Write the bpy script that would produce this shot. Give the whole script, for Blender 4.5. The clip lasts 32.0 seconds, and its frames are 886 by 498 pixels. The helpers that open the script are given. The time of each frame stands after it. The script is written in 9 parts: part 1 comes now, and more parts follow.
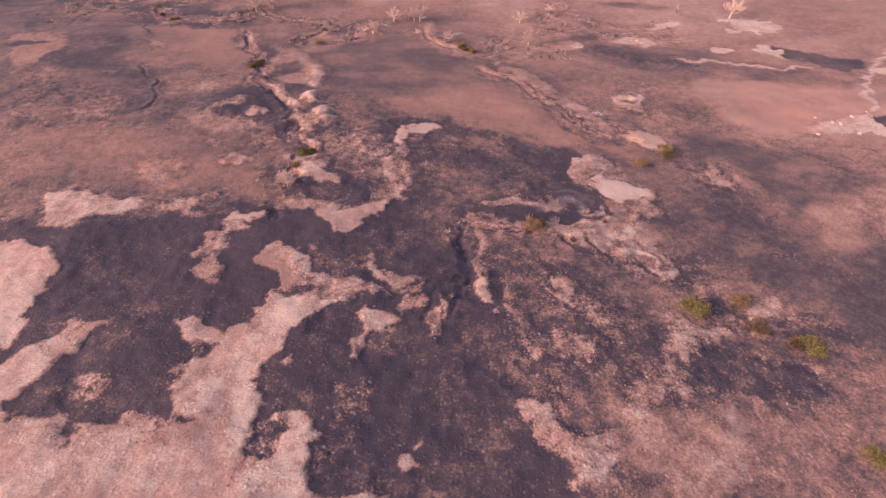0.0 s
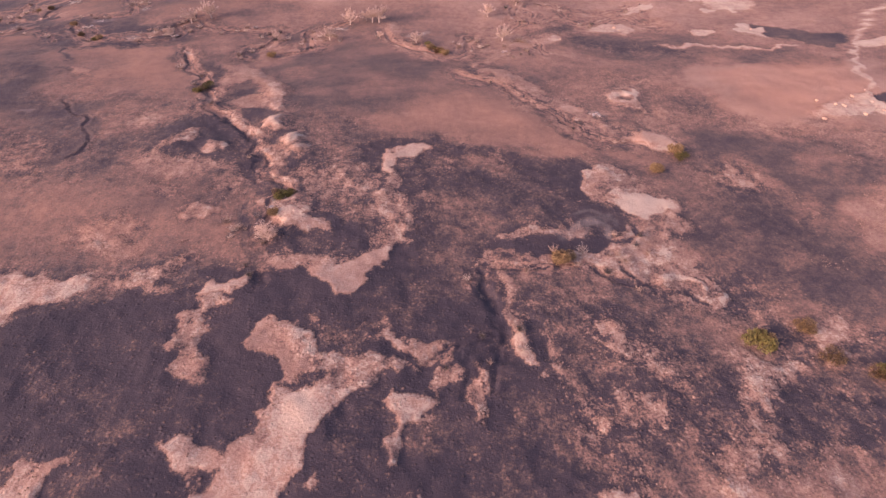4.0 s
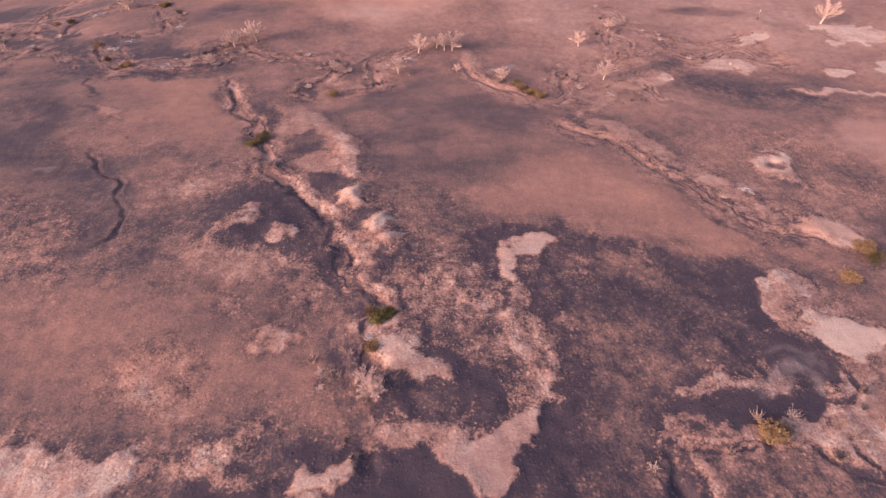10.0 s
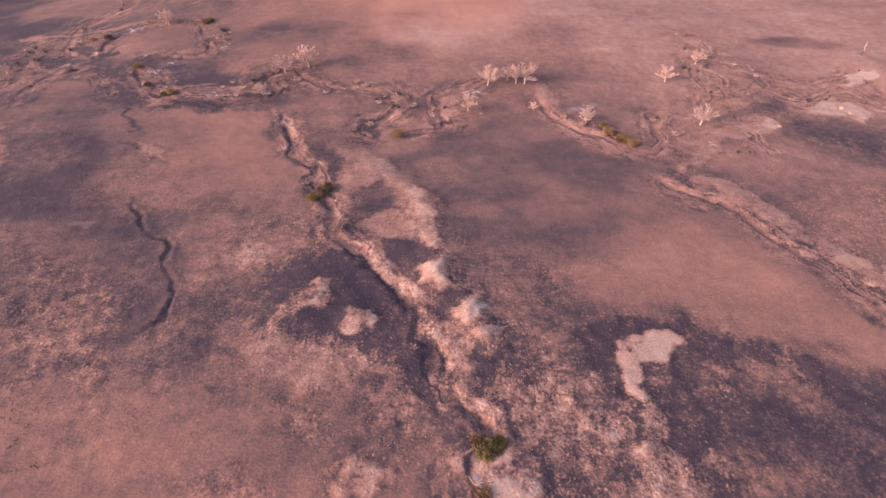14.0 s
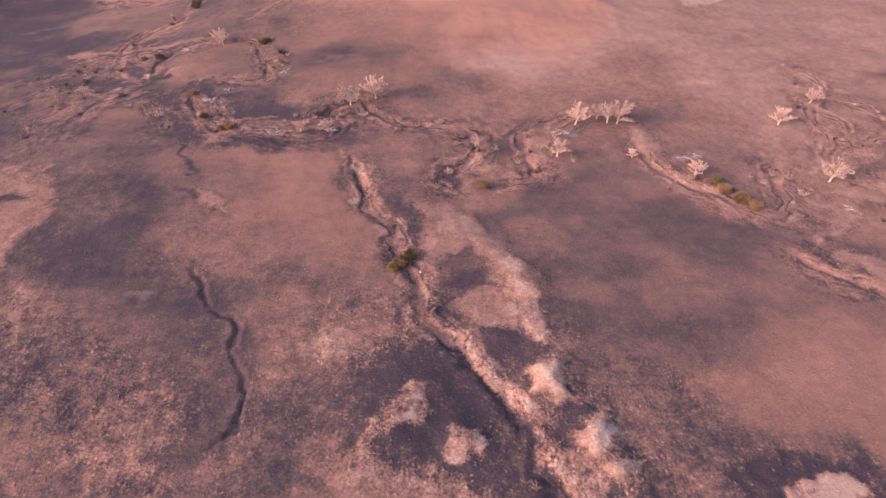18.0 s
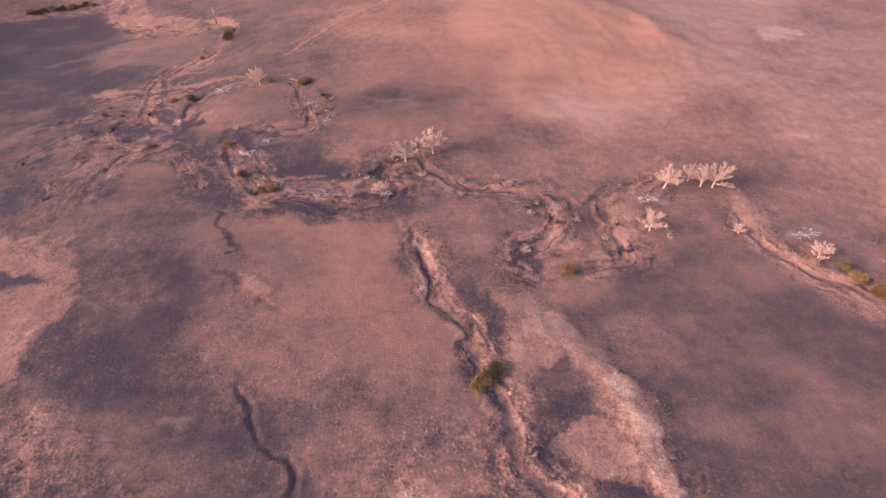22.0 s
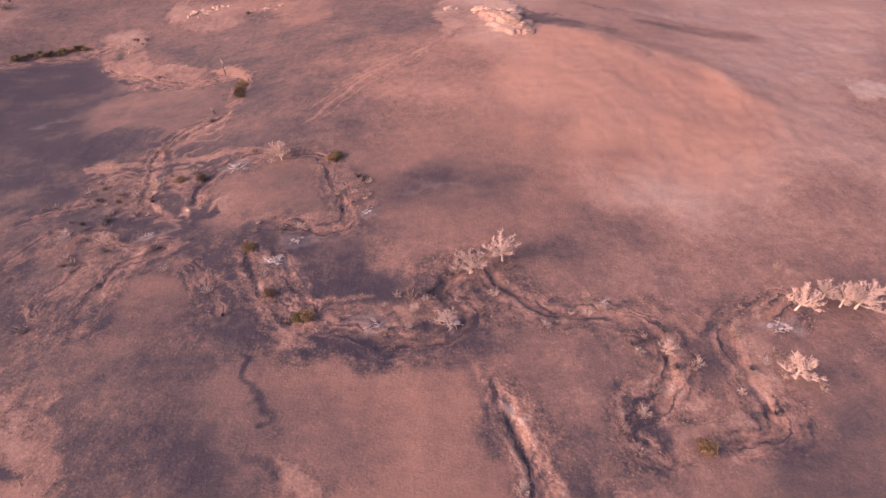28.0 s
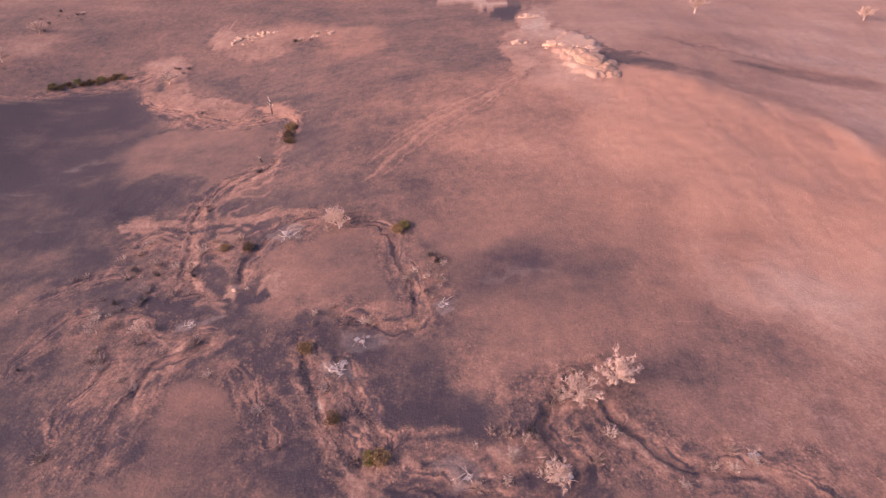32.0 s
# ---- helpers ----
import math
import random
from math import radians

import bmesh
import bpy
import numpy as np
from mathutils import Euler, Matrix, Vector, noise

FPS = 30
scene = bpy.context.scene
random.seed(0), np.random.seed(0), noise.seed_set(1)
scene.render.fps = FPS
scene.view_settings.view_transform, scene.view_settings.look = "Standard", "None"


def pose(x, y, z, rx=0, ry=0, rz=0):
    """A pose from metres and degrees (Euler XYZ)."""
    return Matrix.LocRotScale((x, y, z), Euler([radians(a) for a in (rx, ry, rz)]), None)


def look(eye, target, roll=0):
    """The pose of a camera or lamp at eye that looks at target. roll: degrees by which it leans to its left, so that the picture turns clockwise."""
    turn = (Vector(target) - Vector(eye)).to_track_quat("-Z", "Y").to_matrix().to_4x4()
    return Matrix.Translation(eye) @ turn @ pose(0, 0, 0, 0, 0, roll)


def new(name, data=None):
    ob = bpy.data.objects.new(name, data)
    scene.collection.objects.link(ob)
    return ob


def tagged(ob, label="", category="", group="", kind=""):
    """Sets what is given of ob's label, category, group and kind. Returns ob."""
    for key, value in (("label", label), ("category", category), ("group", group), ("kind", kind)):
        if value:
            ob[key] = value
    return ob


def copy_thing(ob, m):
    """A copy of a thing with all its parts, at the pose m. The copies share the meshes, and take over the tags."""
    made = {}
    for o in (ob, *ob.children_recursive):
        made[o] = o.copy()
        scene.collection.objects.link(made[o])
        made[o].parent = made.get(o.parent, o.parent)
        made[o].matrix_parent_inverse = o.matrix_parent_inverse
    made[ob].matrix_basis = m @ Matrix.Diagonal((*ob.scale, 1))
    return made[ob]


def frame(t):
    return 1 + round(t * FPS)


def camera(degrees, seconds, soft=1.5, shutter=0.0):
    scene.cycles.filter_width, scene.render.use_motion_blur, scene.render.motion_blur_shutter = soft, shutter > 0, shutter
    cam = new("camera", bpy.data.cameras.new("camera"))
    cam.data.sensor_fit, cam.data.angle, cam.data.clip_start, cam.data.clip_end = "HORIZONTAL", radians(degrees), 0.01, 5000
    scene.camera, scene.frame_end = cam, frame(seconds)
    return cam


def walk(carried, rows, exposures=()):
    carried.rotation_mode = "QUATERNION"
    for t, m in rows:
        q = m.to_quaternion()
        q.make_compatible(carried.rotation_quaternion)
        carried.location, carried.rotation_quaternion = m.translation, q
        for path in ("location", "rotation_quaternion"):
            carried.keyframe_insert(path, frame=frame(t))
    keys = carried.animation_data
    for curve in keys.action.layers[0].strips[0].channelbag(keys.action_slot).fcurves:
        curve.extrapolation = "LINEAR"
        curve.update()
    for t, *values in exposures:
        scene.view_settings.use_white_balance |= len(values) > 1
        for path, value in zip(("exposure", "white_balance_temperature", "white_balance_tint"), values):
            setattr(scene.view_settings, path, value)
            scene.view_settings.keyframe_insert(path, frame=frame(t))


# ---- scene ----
cam = camera(82.3, 32.0)
EXPOSURE, KELVIN, TINT = 1.14, 6700, 40
METRES, EYE, TILT, LEAN, TURN = 183.5, 60.0, 0.0, 0.0, 0.0
PATH = [
    (0, (-0.814, -0.923, 60.69), (-0.807, 0.565, 59.354), 0.3),
    (0.5, (-1.892, 0.536, 60.584), (-1.832, 2.02, 59.243), 0.2),
    (1, (-2.853, 2.23, 60.34), (-2.748, 3.707, 58.996), -0.0),
    (1.5, (-3.866, 4.134, 60.059), (-3.712, 5.601, 58.709), -0.4),
    (2, (-5.179, 6.352, 59.921), (-4.985, 7.807, 58.564), -0.8),
    (2.5, (-6.424, 8.7, 59.731), (-6.237, 10.153, 58.37), -1.0),
    (3, (-7.642, 11.255, 59.57), (-7.465, 12.706, 58.205), -1.1),
    (3.5, (-8.902, 13.933, 59.43), (-8.727, 15.38, 58.061), -1.2),
    (5.5, (-13.995, 24.801, 58.877), (-13.824, 26.239, 57.498), -1.3),
    (6, (-15.422, 27.762, 58.846), (-15.252, 29.197, 57.463), -1.3),
    (6.5, (-16.819, 30.722, 58.814), (-16.65, 32.154, 57.427), -1.3),
    (7, (-18.182, 33.687, 58.861), (-18.013, 35.117, 57.473), -1.2),
    (7.5, (-19.633, 36.596, 58.965), (-19.466, 38.022, 57.572), -1.2),
    (8, (-20.974, 39.475, 58.971), (-20.807, 40.899, 57.576), -1.1),
    (8.5, (-22.233, 42.353, 59.05), (-22.073, 43.776, 57.654), -0.9),
    (9, (-23.601, 45.132, 59.125), (-23.448, 46.555, 57.727), -0.7),
    (9.5, (-24.974, 47.856, 59.133), (-24.824, 49.278, 57.736), -0.6),
    (10, (-26.338, 50.578, 59.324), (-26.191, 52.0, 57.924), -0.5),
    (10.5, (-27.873, 53.317, 59.357), (-27.729, 54.738, 57.957), -0.4),
    (11, (-29.14, 55.97, 59.365), (-29.001, 57.392, 57.965), -0.3),
    (11.5, (-30.618, 58.604, 59.56), (-30.479, 60.024, 58.158), -0.2),
    (12, (-32.06, 61.197, 59.738), (-31.928, 62.616, 58.335), -0.0),
    (12.5, (-33.585, 63.719, 59.852), (-33.461, 65.138, 58.448), 0.1),
    (13, (-35.108, 66.207, 59.976), (-34.984, 67.625, 58.571), 0.3),
    (13.5, (-36.52, 68.608, 59.956), (-36.406, 70.027, 58.552), 0.2),
    (14, (-37.914, 71.188, 59.896), (-37.814, 72.608, 58.491), 0.1),
    (14.5, (-39.485, 73.604, 59.983), (-39.396, 75.021, 58.575), 0.1),
    (16.5, (-45.131, 83.325, 60.06), (-45.088, 84.737, 58.643), -0.2),
    (17, (-46.532, 85.63, 60.421), (-46.5, 87.04, 59.003), -0.3),
    (17.5, (-48.004, 87.952, 60.742), (-47.982, 89.361, 59.323), -0.4),
    (18, (-49.506, 90.308, 60.958), (-49.491, 91.717, 59.539), -0.4),
    (18.5, (-50.838, 92.841, 61.064), (-50.832, 94.25, 59.645), -0.5),
    (19, (-52.302, 95.292, 61.4), (-52.302, 96.7, 59.979), -0.6),
    (19.5, (-53.934, 98.13, 60.981), (-53.939, 99.542, 59.564), -0.7),
    (20, (-55.216, 100.764, 61.226), (-55.23, 102.174, 59.808), -0.8),
    (20.5, (-56.654, 103.196, 61.076), (-56.673, 104.611, 59.662), -0.9),
    (21, (-57.903, 105.745, 61.348), (-57.927, 107.16, 59.934), -1.0),
    (21.5, (-59.194, 108.23, 61.506), (-59.222, 109.648, 60.097), -1.0),
    (22, (-60.311, 110.667, 61.632), (-60.344, 112.09, 60.227), -1.1),
    (22.5, (-61.497, 113.045, 61.777), (-61.53, 114.471, 60.375), -1.1),
    (23, (-62.611, 115.464, 61.917), (-62.644, 116.893, 60.519), -1.2),
    (23.5, (-63.68, 117.779, 62.21), (-63.713, 119.211, 60.815), -1.2),
    (24, (-64.774, 120.169, 62.388), (-64.803, 121.605, 60.996), -1.2),
    (24.5, (-65.855, 122.394, 62.525), (-65.881, 123.834, 61.136), -1.1),
    (25, (-66.866, 124.717, 62.715), (-66.888, 126.157, 61.328), -1.1),
    (25.5, (-68.039, 127.081, 62.831), (-68.057, 128.523, 61.445), -1.0),
    (27.5, (-72.32, 136.951, 63.09), (-72.339, 138.393, 61.704), -1.2),
    (28, (-73.725, 139.42, 62.954), (-73.741, 140.865, 61.571), -1.2),
    (28.5, (-75.004, 141.917, 62.897), (-75.023, 143.364, 61.516), -1.3),
    (29, (-76.451, 144.565, 62.999), (-76.479, 146.013, 61.619), -1.3),
    (29.5, (-78.04, 147.257, 63.04), (-78.089, 148.706, 61.663), -1.3),
    (30, (-79.587, 150.013, 63.073), (-79.652, 151.464, 61.698), -1.3),
    (30.5, (-80.891, 152.76, 63.348), (-80.969, 154.21, 61.972), -1.4),
    (31, (-82.232, 155.593, 63.628), (-82.325, 157.043, 62.253), -1.5),
    (31.5, (-83.772, 158.624, 63.783), (-83.869, 160.075, 62.409), -1.6),
    (32, (-85.22, 161.518, 63.636), (-85.321, 162.973, 62.268), -1.7),
]
walk(cam, [(t, look(eye, target, roll)) for t, eye, target, roll in PATH], [(0, EXPOSURE, KELVIN, TINT), (32, EXPOSURE, KELVIN, TINT)])
SUN_STRENGTH, SKY_STRENGTH = 2.9, 0.15
STEP = 0.385

# ---------------------------------------------------------------- light
SUN_FROM = Vector((-0.88, -0.30, 0.0)).normalized()
SUN_HEIGHT = radians(22.0)
world = bpy.data.worlds.new("evening_sky")
scene.world = world
world.use_nodes = True
wn = world.node_tree.nodes
wl = world.node_tree.links
sky = wn.new("ShaderNodeTexSky")
sky.sky_type = "NISHITA"
sky.sun_disc = False
sky.sun_elevation = SUN_HEIGHT
sky.sun_rotation = math.atan2(SUN_FROM.x, SUN_FROM.y)
sky.air_density = 1.2
sky.dust_density = 3.0
wn["Background"].inputs["Strength"].default_value = SKY_STRENGTH
wl.new(sky.outputs["Color"], wn["Background"].inputs["Color"])
sun = new("sun", bpy.data.lights.new("sun", "SUN"))
sun.data.energy = SUN_STRENGTH
sun.data.angle = radians(26.0)
sun.data.color = (1.0, 0.70, 0.52)
sun.matrix_world = look(Vector((0, 0, 0)), -(SUN_FROM * math.cos(SUN_HEIGHT) + Vector((0, 0, math.sin(SUN_HEIGHT)))))

# ---------------------------------------------------------------- materials


def material(name, rough=0.9):
    m = bpy.data.materials.new(name)
    m.use_nodes = True
    b = m.node_tree.nodes["Principled BSDF"]
    b.inputs["Roughness"].default_value = rough
    b.inputs["Specular IOR Level"].default_value = 0.2
    return m, m.node_tree.nodes, m.node_tree.links, b


def noise_node(n, l, vec, scale, detail=5.0, rough=0.6):
    t = n.new("ShaderNodeTexNoise")
    t.inputs["Scale"].default_value = scale
    t.inputs["Detail"].default_value = detail
    t.inputs["Roughness"].default_value = rough
    l.new(vec, t.inputs["Vector"])
    return t.outputs["Fac"]


def math_node(n, l, op, a, b, clamp=False):
    t = n.new("ShaderNodeMath")
    t.operation = op
    t.use_clamp = clamp
    for k, v in enumerate((a, b)):
        if isinstance(v, (int, float)):
            t.inputs[k].default_value = v
        else:
            l.new(v, t.inputs[k])
    return t.outputs[0]


def ramp_node(n, l, fac, stops):
    t = n.new("ShaderNodeValToRGB")
    e = t.color_ramp.elements
    while len(e) < len(stops):
        e.new(0.5)
    for k, (p, c) in enumerate(stops):
        e[k].position = p
        e[k].color = (*c, 1)
    l.new(fac, t.inputs["Fac"])
    return t.outputs["Color"]


def mix_node(n, l, fac, a, b, mode="MIX"):
    t = n.new("ShaderNodeMix")
    t.data_type = "RGBA"
    t.blend_type = mode
    for k, v in (("Factor", fac), ("A", a), ("B", b)):
        s = [i for i in t.inputs if i.name == k and (i.type == "RGBA" if k != "Factor" else i.type == "VALUE")][0]
        if isinstance(v, (int, float)):
            s.default_value = v
        elif isinstance(v, tuple):
            s.default_value = (*v, 1)
        else:
            l.new(v, s)
    return [o for o in t.outputs if o.type == "RGBA"][0]


def bump_node(n, l, b, height, strength, dist):
    t = n.new("ShaderNodeBump")
    t.inputs["Strength"].default_value = strength
    t.inputs["Distance"].default_value = dist
    l.new(height, t.inputs["Height"])
    l.new(t.outputs["Normal"], b.inputs["Normal"])


def ground_material():
    """Burnt prairie: char, scorched litter, red dust, dry grass and bare pale silt, by how far the fire left the cover.
    Painted shade, haze and glow ride on it too.
    """
    m, n, l, b = material("burnt_prairie", 0.95)
    pos = n.new("ShaderNodeNewGeometry").outputs["Position"]
    cover = n.new("ShaderNodeAttribute")
    cover.attribute_name = "cover"
    grain = n.new("ShaderNodeAttribute")
    grain.attribute_name = "grain"
    ash = n.new("ShaderNodeAttribute")
    ash.attribute_name = "ash"
    dust = n.new("ShaderNodeAttribute")
    dust.attribute_name = "dust"
    streaked = n.new("ShaderNodeMapping")
    streaked.inputs["Scale"].default_value = (0.35, 1.0, 1.0)
    l.new(pos, streaked.inputs["Vector"])
    wide = noise_node(n, l, streaked.outputs["Vector"], 0.075, 5.0, 0.62)
    mid = noise_node(n, l, pos, 0.55, 6.0, 0.66)
    fine = noise_node(n, l, pos, 3.0, 4.0, 0.7)
    stain = noise_node(n, l, pos, 0.17, 4.0, 0.6)
    tuft = n.new("ShaderNodeTexVoronoi")
    tuft.inputs["Scale"].default_value = 1.5
    l.new(pos, tuft.inputs["Vector"])
    spots = math_node(n, l, "SUBTRACT", 0.45, tuft.outputs["Distance"])
    rough = math_node(n, l, "ADD", math_node(n, l, "MULTIPLY", math_node(n, l, "SUBTRACT", mid, 0.5), 1.0), math_node(n, l, "MULTIPLY", math_node(n, l, "SUBTRACT", fine, 0.5), 0.94))
    rough = math_node(n, l, "ADD", rough, math_node(n, l, "MULTIPLY", spots, 0.16))
    rough = math_node(n, l, "ADD", rough, math_node(n, l, "MULTIPLY", math_node(n, l, "SUBTRACT", stain, 0.5), 0.5))
    v = math_node(n, l, "ADD", cover.outputs["Fac"], math_node(n, l, "MULTIPLY", math_node(n, l, "SUBTRACT", wide, 0.5), 0.46))
    v = math_node(n, l, "ADD", v, math_node(n, l, "MULTIPLY", rough, math_node(n, l, "MULTIPLY", grain.outputs["Fac"], 0.88)))
    # strands of litter, painted shade under cut edges, and drift that follow the channels
    def field(name):
        t = n.new("ShaderNodeAttribute")
        t.attribute_name = name
        return t.outputs["Fac"]

    def span(x, lo, hi):
        t = n.new("ShaderNodeMapRange")
        t.interpolation_type = "SMOOTHSTEP"
        t.inputs["From Min"].default_value = lo
        t.inputs["From Max"].default_value = hi
        l.new(x, t.inputs["Value"])
        return t.outputs["Result"]

    wander = math_node(n, l, "ADD", math_node(n, l, "MULTIPLY", math_node(n, l, "SUBTRACT", noise_node(n, l, pos, 0.30, 3.0), 0.5), 3.6), math_node(n, l, "MULTIPLY", math_node(n, l, "SUBTRACT", fine, 0.5), 0.5))
    off = math_node(n, l, "ADD", field("across"), math_node(n, l, "MULTIPLY", wander, 0.8))
    gap = math_node(n, l, "ABSOLUTE", off, 0.0)
    run = n.new("ShaderNodeCombineXYZ")
    l.new(math_node(n, l, "MULTIPLY", field("along"), 0.20), run.inputs[0])
    l.new(math_node(n, l, "MULTIPLY", off, 1.15), run.inputs[1])
    strands = noise_node(n, l, run.outputs[0], 1.0, 4.0, 0.6)
    sway = math_node(n, l, "MULTIPLY", math_node(n, l, "SUBTRACT", strands, 0.5), math_node(n, l, "MULTIPLY", field("banks"), span(gap, 7.0, 2.0)))
    v = math_node(n, l, "ADD", v, math_node(n, l, "MULTIPLY", sway, 1.1))
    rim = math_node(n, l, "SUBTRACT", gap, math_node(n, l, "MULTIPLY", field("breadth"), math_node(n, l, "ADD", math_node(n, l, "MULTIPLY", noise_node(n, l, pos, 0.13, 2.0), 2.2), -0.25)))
    # broken dark line: bank shadow painted along the channel rim
    rim_shade = math_node(n, l, "MULTIPLY", span(math_node(n, l, "ABSOLUTE", rim, 0.0), 0.30, 0.04), span(noise_node(n, l, pos, 0.22, 4.0), 0.42, 0.62))
    v = math_node(n, l, "SUBTRACT", v, math_node(n, l, "MULTIPLY", rim_shade, 0.37))
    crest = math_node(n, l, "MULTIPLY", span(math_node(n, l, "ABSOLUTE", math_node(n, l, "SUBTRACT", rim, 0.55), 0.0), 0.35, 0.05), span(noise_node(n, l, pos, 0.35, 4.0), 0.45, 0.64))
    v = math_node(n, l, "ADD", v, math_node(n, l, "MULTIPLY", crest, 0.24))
    speck = noise_node(n, l, pos, 6.5, 2.0, 0.6)
    v = math_node(n, l, "ADD", v, math_node(n, l, "MULTIPLY", math_node(n, l, "SUBTRACT", speck, 0.5), math_node(n, l, "MULTIPLY", grain.outputs["Fac"], 0.19)))
    # single tussocks, pale or charred
    for scale, lift in ((1.5, 0.14), (2.6, 0.09), (1.1, -0.13)):
        cell = n.new("ShaderNodeTexVoronoi")
        cell.inputs["Scale"].default_value = scale
        l.new(pos, cell.inputs["Vector"])
        pick = n.new("ShaderNodeSeparateColor")
        l.new(cell.outputs["Color"], pick.inputs[0])
        dot = math_node(n, l, "MULTIPLY", span(cell.outputs["Distance"], 0.42, 0.16), span(pick.outputs[0], 0.45, 0.75))
        v = math_node(n, l, "ADD", v, math_node(n, l, "MULTIPLY", math_node(n, l, "MULTIPLY", math_node(n, l, "MULTIPLY", dot, span(v, 0.86, 0.55)), span(stain, 0.34, 0.62)), math_node(n, l, "MULTIPLY", grain.outputs["Fac"], lift)))
        humps = dot if lift > 0.13 else humps
    sharp = math_node(n, l, "MULTIPLY", v, math_node(n, l, "ADD", math_node(n, l, "MULTIPLY", span(v, 0.27, 0.54), 0.62), 0.38))
    keen = n.new("ShaderNodeMix")
    l.new(math_node(n, l, "MULTIPLY", field("crisp"), 0.85, True), keen.inputs[0])
    l.new(v, keen.inputs[2])
    l.new(sharp, keen.inputs[3])
    v = keen.outputs[0]
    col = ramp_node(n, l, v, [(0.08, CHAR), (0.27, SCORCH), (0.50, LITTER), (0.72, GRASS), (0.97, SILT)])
    tint = mix_node(n, l, math_node(n, l, "MULTIPLY", dust.outputs["Fac"], math_node(n, l, "MULTIPLY", math_node(n, l, "MULTIPLY", v, 2.3, True), 0.8), True), col, DUST_AND_GLOW)
    col = mix_node(n, l, math_node(n, l, "MULTIPLY", ash.outputs["Fac"], math_node(n, l, "ADD", mid, 0.02), True), tint, ASH)
    col = mix_node(n, l, math_node(n, l, "MULTIPLY", grain.outputs["Fac"], 0.6, True), col, RUSSET, "MULTIPLY")
    hue = noise_node(n, l, pos, 0.17, 3.0)
    col = mix_node(n, l, math_node(n, l, "MULTIPLY", math_node(n, l, "SUBTRACT", hue, 0.26), 1.9, True), col, HUE, "MULTIPLY")
    l.new(col, b.inputs["Base Color"])
    humped = math_node(n, l, "MULTIPLY", humps, math_node(n, l, "MULTIPLY", grain.outputs["Fac"], 0.34))
    bump_node(n, l, b, math_node(n, l, "ADD", math_node(n, l, "ADD", math_node(n, l, "MULTIPLY", mid, 0.6), math_node(n, l, "MULTIPLY", fine, 0.7)), humped), 0.5, 0.35)
    return m


CHAR = (0.040, 0.033, 0.043)
SCORCH = (0.079, 0.0585, 0.058)
LITTER = (0.178, 0.1055, 0.0865)
GRASS = (0.262, 0.168, 0.137)
SILT = (0.365, 0.292, 0.238)
# red dust, and the orange sun glow painted on the hill
DUST_AND_GLOW = (0.292, 0.155, 0.111)
ASH = (0.215, 0.18, 0.17)
HUE = (0.985, 0.975, 0.965)
RUSSET = (1.0, 0.99, 0.97)
GROUND = ground_material()


def plain_material(name, dark, light, scale, rough=0.9, bump=0.4):
    m, n, l, b = material(name, rough)
    pos = n.new("ShaderNodeNewGeometry").outputs["Position"]
    rnd = n.new("ShaderNodeNewGeometry").outputs["Random Per Island"]
    f = noise_node(n, l, pos, scale, 5.0, 0.65)
    f = math_node(n, l, "ADD", math_node(n, l, "MULTIPLY", f, 0.7), math_node(n, l, "MULTIPLY", rnd, 0.35))
    l.new(ramp_node(n, l, f, [(0.25, dark), (0.75, light)]), b.inputs["Base Color"])
    bump_node(n, l, b, f, bump, 0.05)
    return m


BARK = plain_material("bleached_bark", (0.38, 0.28, 0.24), (0.66, 0.54, 0.47), 3.0)
TWIG = plain_material("dry_twigs", (0.30, 0.212, 0.18), (0.55, 0.41, 0.345), 2.0)
SWITCH = plain_material("dull_brushwood", (0.15, 0.105, 0.09), (0.36, 0.26, 0.215), 2.0)
PALE_SWITCH = plain_material("bleached_brushwood", (0.24, 0.175, 0.15), (0.46, 0.36, 0.31), 2.0)
GREEN = plain_material("dusty_green_leaf", (0.045, 0.050, 0.018), (0.17, 0.135, 0.045), 1.2)
OCHRE = plain_material("ochre_leaf", (0.08, 0.053, 0.03), (0.24, 0.155, 0.078), 1.2)
STRAW = plain_material("dry_tuft", (0.13, 0.085, 0.07), (0.29, 0.19, 0.15), 0.5)
STUBBLE = plain_material("charred_stubble", (0.040, 0.031, 0.031), (0.13, 0.09, 0.08), 0.5)
ROCK = plain_material("weathered_sandstone", (0.20, 0.12, 0.09), (0.44, 0.29, 0.21), 0.9, 0.9, 0.8)
ASHES = plain_material("white_ash", (0.13, 0.11, 0.11), (0.34, 0.30, 0.29), 1.6)
CHARWOOD = plain_material("charred_wood", (0.02, 0.018, 0.018), (0.12, 0.10, 0.10), 4.0)
STEEL = plain_material("rusted_steel", (0.10, 0.05, 0.035), (0.26, 0.15, 0.11), 5.0, 0.6)

# ---------------------------------------------------------------- ground


def lattice(ix, iy, seed):
    h = (ix * 374761393 + iy * 668265263 + seed * 974634777) & 0xFFFFFFFF
    h = ((h ^ (h >> 13)) * 1274126177) & 0xFFFFFFFF
    return ((h ^ (h >> 16)) & 0xFFFF) / 65535.0


def value_noise(x, y, seed):
    ix, iy = np.floor(x).astype(np.int64), np.floor(y).astype(np.int64)
    fx, fy = x - ix, y - iy
    fx, fy = fx * fx * (3 - 2 * fx), fy * fy * (3 - 2 * fy)
    a, b = lattice(ix, iy, seed), lattice(ix + 1, iy, seed)
    c, d = lattice(ix, iy + 1, seed), lattice(ix + 1, iy + 1, seed)
    return (a + (b - a) * fx) * (1 - fy) + (c + (d - c) * fx) * fy - 0.5


